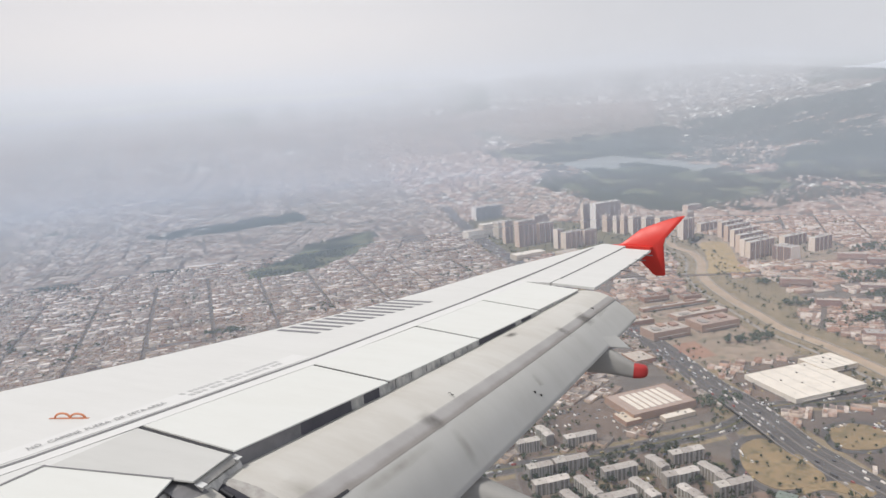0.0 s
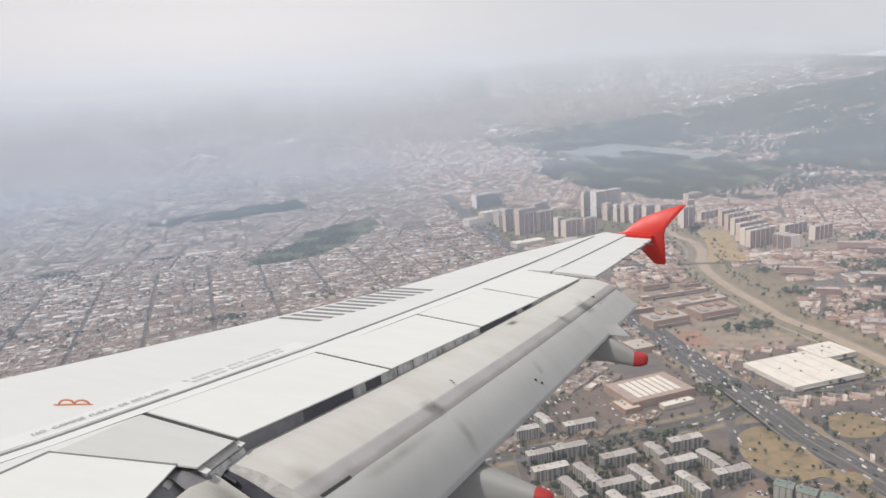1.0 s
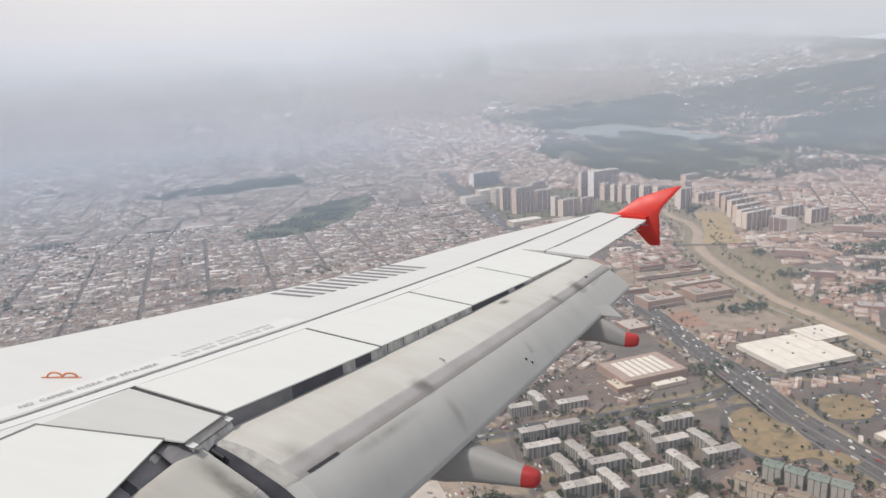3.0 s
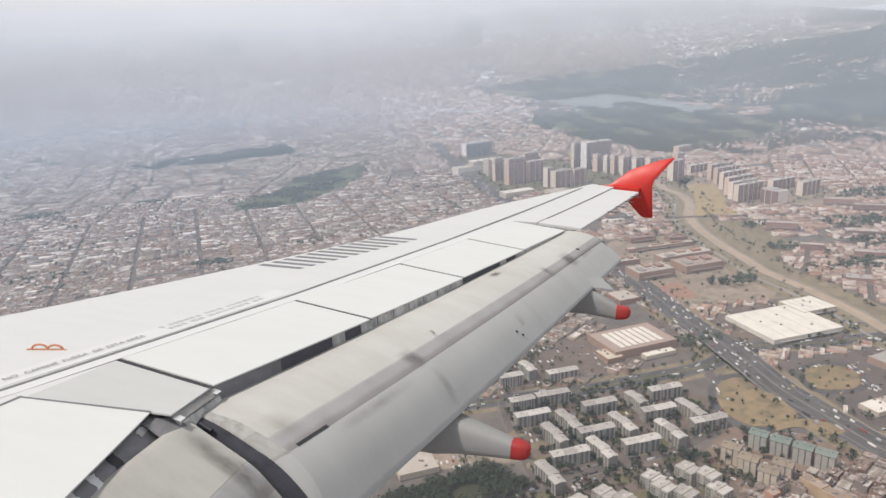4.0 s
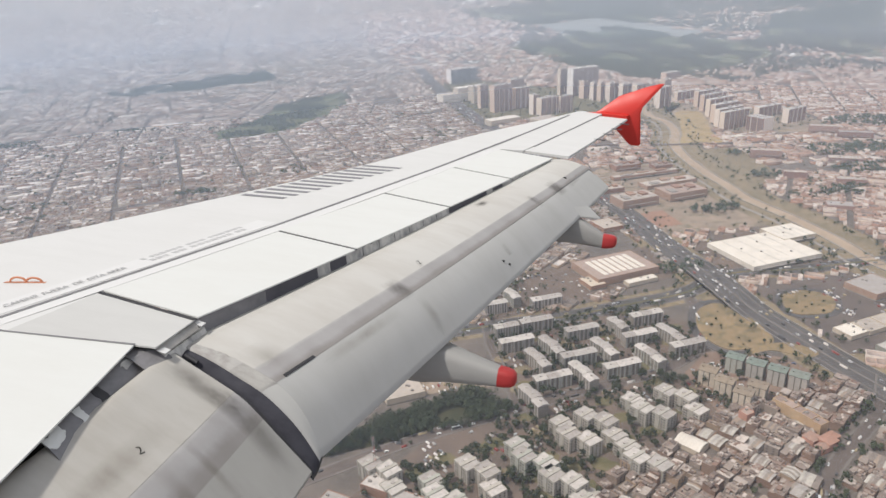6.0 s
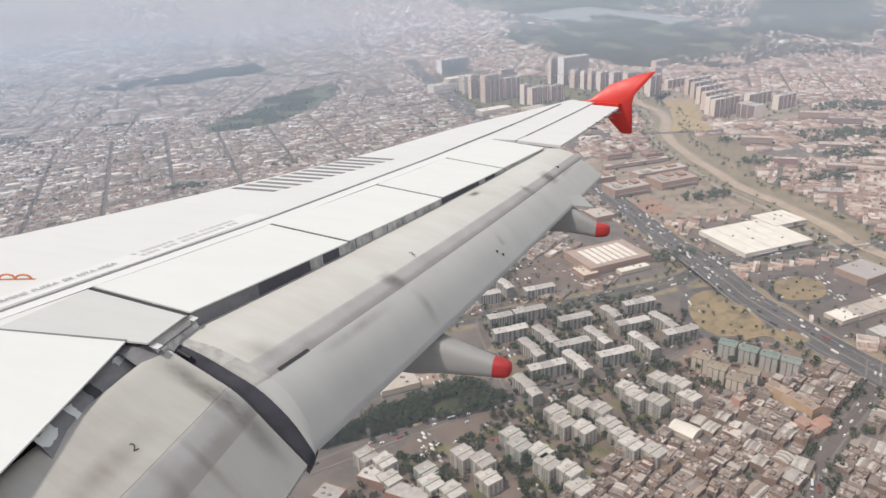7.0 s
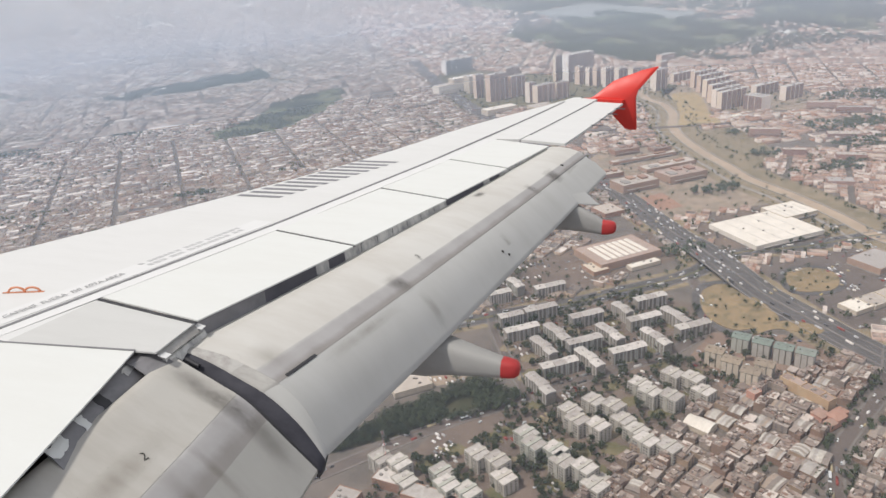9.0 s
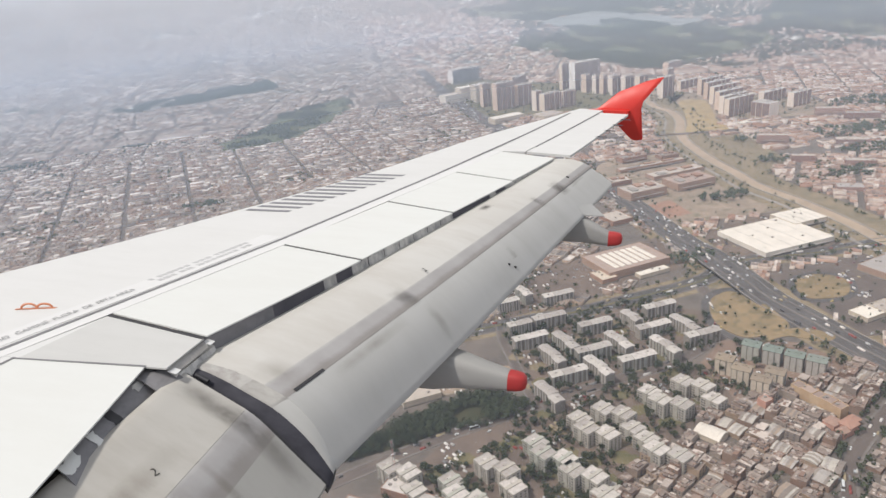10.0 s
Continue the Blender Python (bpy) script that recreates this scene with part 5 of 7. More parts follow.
# ---- trees ----
def leafy(bm, centre, radius, count, size, rnd):
    """Small leaf tufts scattered through an uneven clump."""
    for _ in range(count):
        d = Vector((rnd.gauss(0, 1), rnd.gauss(0, 1), rnd.gauss(0, 1))).normalized()
        c = Vector(centre) + Vector((d.x * radius[0], d.y * radius[1], d.z * radius[2])) * rnd.uniform(0.55, 1.0)
        u = (d + Vector((rnd.uniform(-1, 1), rnd.uniform(-1, 1), rnd.uniform(-1, 1))) * 0.8).orthogonal().normalized()
        w = d.cross(u).normalized()
        s = size * rnd.uniform(0.6, 1.2)
        bm.faces.new([bm.verts.new(c + s * (a * u + b * w) + d * s * e) for a, b, e in ((-1, -0.5, -0.2), (0.1, -0.9, 0.1), (1, 0.1, -0.2), (0.2, 0.9, 0.25))])


def tree_meshes(seed, height, spread):
    rnd = random.Random(seed)
    bm = bmesh.new()
    n = 7
    path = [(0, 0, 0), (0.1, 0.0, height * 0.2), (0.05, 0.1, height * 0.42), (0.0, 0.0, height * 0.7)]
    rings = [[bm.verts.new((x + r * math.cos(2 * math.pi * j / n), y + r * math.sin(2 * math.pi * j / n), z)) for j in range(n)] for (x, y, z), r in zip(path, (0.32, 0.24, 0.17, 0.06))]
    for a, b in zip(rings, rings[1:]):
        for j in range(n):
            bm.faces.new((a[j], a[(j + 1) % n], b[(j + 1) % n], b[j]))
    clumps = []
    for i in range(7):
        a = 2 * math.pi * i / 7 + rnd.uniform(-0.4, 0.4)
        r = spread * rnd.uniform(0.25, 0.62)
        c = Vector((r * math.cos(a), r * math.sin(a), height * rnd.uniform(0.48, 0.8)))
        clumps.append(c)
        foot = Vector((0, 0, height * rnd.uniform(0.25, 0.4)))
        side = (c - foot).orthogonal().normalized() * 0.07
        other = (c - foot).cross(side).normalized() * 0.07
        lo = [bm.verts.new(foot + s) for s in (side, other, -side - other)]
        tip = bm.verts.new(c)
        for j in range(3):
            bm.faces.new((lo[j], lo[(j + 1) % 3], tip))
    trunk = mesh_of("trunk", bm, M_TRUNK)
    bm = bmesh.new()
    clumps.append(Vector((0, 0, height * 0.78)))
    for c in clumps:
        k = spread * rnd.uniform(0.38, 0.55)
        leafy(bm, c, (k, k, k * rnd.uniform(0.6, 0.9)), 42, 0.62, rnd)
    return trunk, mesh_of("crown", bm, M_LEAF)


MADE, SPARE = [], []
TREES = [tree_meshes(11 + i, h, s) for i, (h, s) in enumerate(((9, 3.6), (7, 3.0), (12, 4.4), (6, 2.8), (10, 5.0)))]


def tree(x, y, k, group, label="dark green broad-leaved city tree"):
    if len(SPARE) > 0 or len(MADE) >= 295:
        SPARE.append((x, y, 0, 9 * k))
        return
    MADE.append(1)
    rnd = random.Random(int(x * 13 + y * 7))
    t = thing("tree", label, "tree", group, m=pose(x, y, 0.05, 0, 0, rnd.uniform(0, 360)) @ Matrix.Diagonal((k, k, k * rnd.uniform(0.85, 1.15), 1)))
    trunk, crown = TREES[rnd.randrange(5)]
    part("trunk", trunk, None, t)
    part("crown", crown, None, t)


def woods(name, rows, label, size=1.9, count=26, seed=3, mat=None):
    """Far trees in one mesh: uneven tufts on stems. rows: x, y, z, height."""
    rnd = random.Random(seed)
    verts, faces = [], []
    for x, y, z, h in rows:
        r = h * rnd.uniform(0.38, 0.6)
        lean = (rnd.uniform(-0.1, 0.1), rnd.uniform(-0.1, 0.1))
        for dx, dy in ((-0.2, -0.1), (0.2, -0.1), (0, 0.2)):
            verts.append((x + dx, y + dy, z))
        verts.append((x, y, z + h * 0.8))
        n = len(verts)
        faces += [(n - 4, n - 3, n - 1), (n - 3, n - 2, n - 1), (n - 2, n - 4, n - 1)]
        for _ in range(count):
            d = Vector((rnd.gauss(0, 1), rnd.gauss(0, 1), rnd.gauss(0, 0.9) + 0.25)).normalized()
            k = rnd.uniform(0.45, 1.0) * (1 + 0.3 * math.sin(3 * math.atan2(d.y, d.x) + x))
            c = Vector((x + lean[0] * h, y + lean[1] * h, z + h * 0.62)) + Vector((d.x * r, d.y * r, d.z * h * 0.36)) * k
            u = (d + Vector((rnd.uniform(-1, 1), rnd.uniform(-1, 1), rnd.uniform(-1, 1)))).orthogonal().normalized()
            w = d.cross(u)
            if w.length < 1e-3:
                continue
            w.normalize()
            s = size * h / 9 * rnd.uniform(0.6, 1.15)
            i = len(verts)
            verts += [tuple(c + s * (a * u + b * w)) for a, b in ((-1, -0.5), (0.1, -0.9), (1, 0.1), (0.2, 0.9))]
            faces.append((i, i + 1, i + 2, i + 3))
    me = bpy.data.meshes.new(name)
    me.from_pydata(verts, [], faces)
    me.materials.append(mat or M_LEAF)
    return tagged(new(name, me), label, "trees", kind="stuff")


def scatter(poly, spacing, seed, jitter=0.5):
    r = random.Random(seed)
    xs, ys = [p[0] for p in poly], [p[1] for p in poly]
    pts = []
    y = min(ys)
    while y < max(ys):
        x = min(xs)
        while x < max(xs):
            pts.append((x + r.uniform(-jitter, jitter) * spacing, y + r.uniform(-jitter, jitter) * spacing))
            x += spacing
        y += spacing
    ok = inside([p[0] for p in pts], [p[1] for p in pts], poly)
    return [p for p, k in zip(pts, ok) if k]


def ragged(poly, spacing, seed, reach=110.0):
    """Scattered places whose outline frays into bays and spurs."""
    r = random.Random(seed)
    xs, ys = [p[0] for p in poly], [p[1] for p in poly]
    pts, bent = [], []
    y = min(ys) - reach
    while y < max(ys) + reach:
        x = min(xs) - reach
        while x < max(xs) + reach:
            p = (x + r.uniform(-0.5, 0.5) * spacing, y + r.uniform(-0.5, 0.5) * spacing)
            pts.append(p)
            bent.append((p[0] + 2 * reach * noise.noise((p[0] / 170, p[1] / 300, seed)), p[1] + 3 * reach * noise.noise((p[0] / 170, p[1] / 300, seed + 7.5))))
            x += spacing
        y += spacing
    ok = inside([p[0] for p in bent], [p[1] for p in bent], poly)
    return [p for p, k in zip(pts, ok) if k]


def wood_rows(pts, lo, hi, seed):
    r = random.Random(seed)
    out = []
    for x, y in pts:
        fx, fy, fz, k = far(x, y)
        out.append((fx, fy, fz, r.uniform(lo, hi) * max(k, 0.75)))
    return out


def draped(name, poly, cell, lift, mat, label, category):
    """Ground cover that follows the climbing far ground, in cells within a frayed outline."""
    xs, ys = [p[0] for p in poly], [p[1] for p in poly]
    bm, grid = bmesh.new(), {}

    def corner(i, j):
        if (i, j) not in grid:
            fx, fy, fz, _ = far(min(xs) + i * cell, min(ys) + j * cell)
            grid[i, j] = bm.verts.new((fx, fy, fz + lift))
        return grid[i, j]

    for i in range(int((max(xs) - min(xs)) / cell)):
        for j in range(int((max(ys) - min(ys)) / cell)):
            x, y = min(xs) + (i + 0.5) * cell, min(ys) + (j + 0.5) * cell
            if inside(x + 90 * noise.noise((x / 150, y / 150, 3.0)), y + 90 * noise.noise((x / 150, y / 150, 6.0)), poly):
                bm.faces.new((corner(i, j), corner(i + 1, j), corner(i + 1, j + 1), corner(i, j + 1)))
    return tagged(new(name, mesh_of(name, bm, mat)), label, category, kind="structure")


draped("park_lawn", FOREST, 40, 1.2, M_PARK, "green park lawns between dark trees", "lawn")
draped("park_lawn", BELT, 60, 1.4, M_PARK, "hazy green lawns behind a lake", "lawn")
draped("park_lawn", SLOPE, 40, 1.3, M_PARK, "green ground at the foot of wooded hills", "lawn")
woods("woodland", wood_rows([p for p in ragged(FOREST, 15, 5, 70) if noise.noise((p[0] / 110, p[1] / 200, 5.0)) + 0.5 * noise.noise((p[0] / 45, p[1] / 80, 1.0)) > -0.02], 9, 20, 6), "dark belt of park trees before a lake", 2.3, 20, mat=M_WOOD)
woods("woodland", wood_rows([p for p in ragged(BELT, 26, 25, 150) if noise.noise((p[0] / 190, p[1] / 420, 9.0)) > -0.05], 14, 26, 26), "hazy belt of trees behind a lake", 3.0, 16, mat=M_WOOD)
woods("woodland", wood_rows([p for p in ragged(SLOPE, 17, 27, 80) if noise.noise((p[0] / 120, p[1] / 200, 11.0)) + 0.5 * noise.noise((p[0] / 50, p[1] / 80, 2.0)) > -0.04], 9, 18, 28), "dark wood at the foot of the hills", 2.4, 18, mat=M_WOOD)
woods("tree_belt", wood_rows([p for p in ragged(DARK1, 10, 7, 22) if noise.noise((p[0] / 90, p[1] / 90, 2.0)) > -0.18], 8, 14, 8), "long dark strip of trees among houses", 2.2, 18, mat=M_BELT)
woods("tree_belt", wood_rows([p for p in ragged(DARK2, 10, 9, 26) if noise.noise((p[0] / 80, p[1] / 80, 4.0)) > -0.02], 6, 13, 10), "green strip of trees among houses", 2.2, 18, mat=M_BELT)
surface("lake", rounded(LAKE), 2.0, M_WATER, "pale grey lake within the park trees", "lake")
HILL = [(2200, 3521), (2565, 3199), (2900, 2750), (3600, 3300), (5000, 5200), (3800, 6400), (2876, 6371), (2100, 4500)]
woods("hill_trees", wood_rows([p for p in ragged(HILL, 22, 12, 160) if noise.noise((p[0] / 200, p[1] / 260, 0)) > -0.2], 10, 20, 13), "dark trees on far slopes between houses", 3.0, 15, mat=M_WOOD)
MIXED = [(1000, 2450), (1390, 2200), (1900, 2150), (2500, 2700), (3000, 3200), (2900, 4600), (2300, 5600), (1500, 5200), (1000, 4300), (850, 3200)]
woods("parkland_trees", wood_rows([p for p in ragged(MIXED, 23, 44, 120) if noise.noise((p[0] / 210, p[1] / 330, 14.0)) > -0.2 and not inside(*p, LAKE) and not inside(*p, FOREST)], 8, 17, 45), "loose woods and gardens between far houses", 2.6, 15, mat=M_WOOD)
rt = random.Random(21)
pts = np.array([(rt.uniform(-1500, 2300), rt.uniform(560, 2900)) for _ in range(26000)])
clump = np.array([noise.noise((x / 130, y / 130, 3.0)) for x, y in pts])
ok = seen(pts[:, 0], pts[:, 1]) & (dist(pts[:, 0], pts[:, 1]) < 2990) & ((clump > 0.27) | (np.arange(len(pts)) % 14 == 0))
ok &= np.array([near(pts[:, 0], pts[:, 1], l) > w / 2 + 3 for l, w in ROADS]).all(0)
for poly in (SLABS, WHITES, GREENS, PARK, OVAL, OVAL2, MALL1, MALL2, STRIP, TOWERS_A, TOWERS_B, SCHOOL):
    ok &= ~inside(pts[:, 0], pts[:, 1], poly)
ok &= near(pts[:, 0], pts[:, 1], CANAL) > 24
woods("street_trees", [(x, y, 0, rt.uniform(5, 11)) for x, y in pts[ok]], "scattered dark green trees between the houses", 1.7, 16)
lines = []
for line, w, gap in ((HIGHWAY, 62, 16), (ROAD_A, 34, 11), (CANAL, 70, 20), (CANAL, 96, 16), (ROAD_C, 17, 6), (ROAD_C, 24, 8)):
    for s in (-1, 1):
        q = smooth_line(line, gap)
        for i in range(len(q) - 1):
            d = (q[i + 1] - q[i]).normalized()
            c = q[i] + Vector((d.y, -d.x)) * s * (w / 2 + rt.uniform(-4, 5)) + d * rt.uniform(-5, 5)
            if rt.random() < 0.62 and seen(c.x, c.y) and (line is HIGHWAY or float(near(np.array(c.x), np.array(c.y), HIGHWAY)) > 30):
                lines.append((c.x, c.y, 0, rt.uniform(4.5, 10)))
woods("avenue_trees", lines, "rows of trees beside the roads and the canal", 1.6, 22)
woods("bush_trees", wood_rows(scatter(BUSHES, 13, 61), 2, 5, 62), "low bushes on dry grass", 1.2, 16)
woods("tower_trees", wood_rows([p for p in scatter(TOWERS_A, 30, 14) + scatter(TOWERS_B, 36, 15) if not inside(*p, FIELD)], 6, 11, 16), "trees between tower blocks", 1.9, 16)

for x, y in scatter(SLABS, 15, 33) + scatter(WHITES, 15, 34) + scatter(GREENS, 15, 38):
    if rt.random() < 0.55:
        tree(x, y, rt.uniform(0.7, 1.3), "court trees", "small green tree in an apartment court")
for x, y in scatter(OVAL, 13, 35) + scatter(OVAL2, 14, 36):
    if rt.random() < 0.4:
        tree(x, y, rt.uniform(0.3, 0.55), "lawn trees", "small dry tree on a yellow lawn")
for i, p in enumerate(smooth_line(ROAD_B, 12)):
    if rt.random() < 0.6 and 430 < p.y < 690:
        tree(p.x + rt.choice((-10.5, 10.5)), p.y + rt.uniform(-3, 3), rt.uniform(0.5, 0.9), "street trees", "green tree beside the street")


for x, y in scatter(PARK, 5.4, 31):
    if noise.noise((x / 40, y / 40, 1.7)) > -0.3:
        tree(x, y, rt.uniform(0.75, 1.25), "park trees", "dense dark green tree in the small park")
woods("court_shrubs", [(x, y, 0, rt.uniform(3, 8.5)) for x, y in scatter(SLABS, 8, 51) + scatter(WHITES, 7.5, 52) + scatter(GREENS, 9, 53) if noise.noise((x / 30, y / 30, 7.0)) > -0.08], "small trees and shrubs between apartment blocks", 1.2, 44)
GROVES = [(1030, 1335, 54), (992, 1200, 44), (795, 1205, 26), (832, 1372, 26), (604, 1050, 28), (440, 835, 22), (1130, 1330, 60), (860, 1090, 30), (1260, 1560, 70), (-593, 2039, 26), (-851, 1935, 40), (-300, 1380, 26), (150, 1500, 30)]
grove = []
for x, y, r_ in GROVES:
    for _ in range(int(r_ * r_ / 26)):
        a_, q_ = rt.uniform(0, 2 * math.pi), r_ * math.sqrt(rt.random())
        grove.append((x + 1.5 * q_ * math.cos(a_), y + 0.8 * q_ * math.sin(a_), 0, rt.uniform(6, 13)))
woods("groves", grove, "dark groves of trees among the houses", 1.7, 24, mat=M_BELT)
woods("park_trees", SPARE, "dense dark green trees of the small park", 1.1, 60)
for i, (x, y) in enumerate(scatter(SLABS, 27, 41) + scatter(WHITES, 25, 42)):
    if rt.random() < 0.75:
        c = [(x + rt.uniform(7, 13) * math.cos(a_), y + rt.uniform(6, 10) * math.sin(a_)) for a_ in (2 * math.pi * j / 7 for j in range(7))]
        surface("court_lawn", c, 0.18 + 0.01 * (i % 5), M_GRASS if rt.random() < 0.75 else M_DRY, "patchy green and yellow court lawn", "lawn")


# ---- apartment blocks ----
def block_meshes(w, d, floors, roof_mat, wall_mat, bay_mat):
    """An apartment slab of three staggered sections: darker walls, pale stair bays, low pitched roofs with eaves."""
    h = floors * 2.75
    out = {}
    walls, bays, roofs = bmesh.new(), bmesh.new(), bmesh.new()
    n = 3
    for i in range(n):
        x0, x1 = lerp(-w / 2, w / 2, i / n), lerp(-w / 2, w / 2, (i + 1) / n)
        dy, dz = (0.7, -0.5, 0.35)[i], (0.0, 0.5, 0.15)[i]
        box(walls, x0 + (0.02 if i else 0), -d / 2 + dy, 0, x1, d / 2 + dy, h + dz)
        for x in (x0 + 1.3, (x0 + x1) / 2, x1 - 1.3):
            for s in (-1, 1):
                c = s * d / 2 + dy
                box(bays, x - 0.75, c - 0.35, 0, x + 0.75, c + 0.35, h + dz - 0.25)
        a, b, top = x0 - (0.6 if i == 0 else -0.05), x1 + (0.6 if i == n - 1 else -0.05), h + dz
        v = [roofs.verts.new(c) for c in ((a, -d / 2 + dy - 0.8, top), (b, -d / 2 + dy - 0.8, top), (b, d / 2 + dy + 0.8, top), (a, d / 2 + dy + 0.8, top), (a, dy, top + 1.4), (b, dy, top + 1.4))]
        lo = [roofs.verts.new((u.co.x, u.co.y, top - 0.35)) for u in v[:4]]
        for f in ((v[0], v[1], v[5], v[4]), (v[2], v[3], v[4], v[5]), (v[0], v[4], v[3]), (v[1], v[2], v[5]), (lo[0], lo[3], lo[2], lo[1]), (v[0], lo[0], lo[1], v[1]), (v[1], lo[1], lo[2], v[2]), (v[2], lo[2], lo[3], v[3]), (v[3], lo[3], lo[0], v[0])):
            roofs.faces.new(f)
    # water tanks and stair heads
    for i, x in enumerate((-w * 0.34, w * 0.02, w * 0.31)):
        box(roofs, x - 0.9, -1.0 + 0.4 * i, h + 0.8, x + 0.9, 0.8 + 0.4 * i, h + 2.3)
    out["wall"] = mesh_of("wall", walls, wall_mat)
    out["stair_bay"] = mesh_of("stair_bay", bays, bay_mat)
    out["roof"] = mesh_of("roof", roofs, roof_mat)
    for f in range(floors):
        bm = bmesh.new()
        for s in (-1, 1):
            x = -w / 2 + 2.6
            while x < w / 2 - 2.4:
                c = s * (d / 2 + 0.02) + (0.7, -0.5, 0.35)[min(2, int((x + 0.75 + w / 2) / w * 3))]
                box(bm, x, c - 0.05, f * 2.75 + 0.9, x + 1.5, c + 0.05, f * 2.75 + 2.2)
                x += 2.7
        out["window_row_%d" % f] = mesh_of("window_row", bm, M_GLASS)
    return out


def place_block(meshes, x, y, turn, label, group, extra=()):
    t = thing("apartment_block", label, "apartment block", group, m=pose(x, y, 0.05, 0, 0, turn))
    for k, me in meshes.items():
        part("window_row" if k.startswith("window") else k, me, None, t)
    return t


SLAB = block_meshes(39, 10.5, 5, M_BLOCKROOF, M_BLOCKDIM, M_BAY)
SHORT = block_meshes(28, 10.5, 5, M_BLOCKROOF, M_BLOCKDIM, M_BAY)
GREENB = block_meshes(17, 13, 6, M_GREEN, M_BLOCKDIM, M_BAY)
OCHRE = block_meshes(17, 13, 6, M_OLIVEROOF, M_BLOCKDIM, M_CREAM)
g1 = "apartment blocks in a herringbone court"
for i, (x, y) in enumerate([(207, 653), (261, 637), (294, 684), (343, 652), (185, 629), (303, 614), (223, 594), (162, 562), (194, 785)]):
    place_block(SHORT if i in (2, 8) else SLAB, x, y, 106, "pale five-storey apartment slab with a weathered light roof", g1)
for i, (x, y) in enumerate([(172, 672), (250, 682), (334, 700), (308, 657), (229, 629), (266, 600), (350, 626), (190, 592), (168, 765), (232, 765), (168, 705), (205, 712)]):
    place_block(SHORT if i in (8, 10) else SLAB, x, y, 9, "pale five-storey apartment slab with a weathered light roof", g1)
for x, y in [(382, 585), (396, 570), (410, 555), (424, 541)]:
    place_block(GREENB, x, y, -45, "six-storey apartment house with a dull green roof", "green-roofed apartment row")
for x, y in [(344, 568), (350, 547), (357, 525), (376, 533)]:
    place_block(OCHRE, x, y, -45, "six-storey cream apartment house with a grey roof", "cream apartment row")


def cluster_meshes(steps):
    """A white apartment house of cubes joined corner to corner."""
    h, out = 14.5, {}
    walls, roofs, rows = bmesh.new(), bmesh.new(), [bmesh.new() for _ in range(5)]
    for i, (cx, cy, dh) in enumerate(steps):
        w, d = 9.3, 7.6
        box(walls, cx - w, cy - d, 0, cx + w, cy + d, h + dh)
        box(walls, cx - 1.7, cy - d - 0.8, 0, cx + 1.7, cy + d + 0.8, h + dh + 1.1)
        for x0, y0, x1, y1 in ((-w, -d, w, -d + 0.35), (-w, d - 0.35, w, d), (-w, -d + 0.35, -w + 0.35, d - 0.35), (w - 0.35, -d + 0.35, w, d - 0.35)):
            box(walls, cx + x0, cy + y0, h + dh, cx + x1, cy + y1, h + dh + 0.6)
        box(roofs, cx - w + 0.35, cy - d + 0.35, h + dh, cx + w - 0.35, cy + d - 0.35, h + dh + 0.2)
        box(roofs, cx - 3.5, cy - 2.2 + i, h + dh + 0.2, cx - 1.0, cy + 1.0 + i, h + dh + 1.5)
        for f, bm in enumerate(rows):
            z = f * 2.7 + 0.9
            if z > h + dh - 1.8:
                continue
            for s in (-1, 1):
                for x in (-8.2, -5.6, 2.8, 5.6):
                    box(bm, cx + x, cy + s * (d + 0.02) - 0.05, z, cx + x + 2.0, cy + s * (d + 0.02) + 0.05, z + 1.3)
                for y in (-5.8, -1.0, 3.6):
                    box(bm, cx + s * (w + 0.02) - 0.05, cy + y, z, cx + s * (w + 0.02) + 0.05, cy + y + 1.9, z + 1.3)
    out["wall"] = mesh_of("wall", walls, M_CHAIN)
    out["roof"] = mesh_of("roof", roofs, M_BLOCKROOF)
    for f, bm in enumerate(rows):
        out["window_row_%d" % f] = mesh_of("window_row", bm, M_GLASS)
    return out


CHAINS = [cluster_meshes([(-17, 5, -2.7), (0, -3, 0.5), (17, 5, 0)]), cluster_meshes([(-17, -4, 0), (0, 3, 0.4), (17, -4, -2.7)])]
for i, (x, y) in enumerate([(180, 500), (213, 509), (258, 523), (300, 531), (134, 477), (94, 462), (54, 446), (14, 478), (226, 458), (160, 436)]):
    place_block(CHAINS[i % 2], x, y, -64 + (i * 7) % 5, "white stepped five-storey apartment house", "white apartment houses")


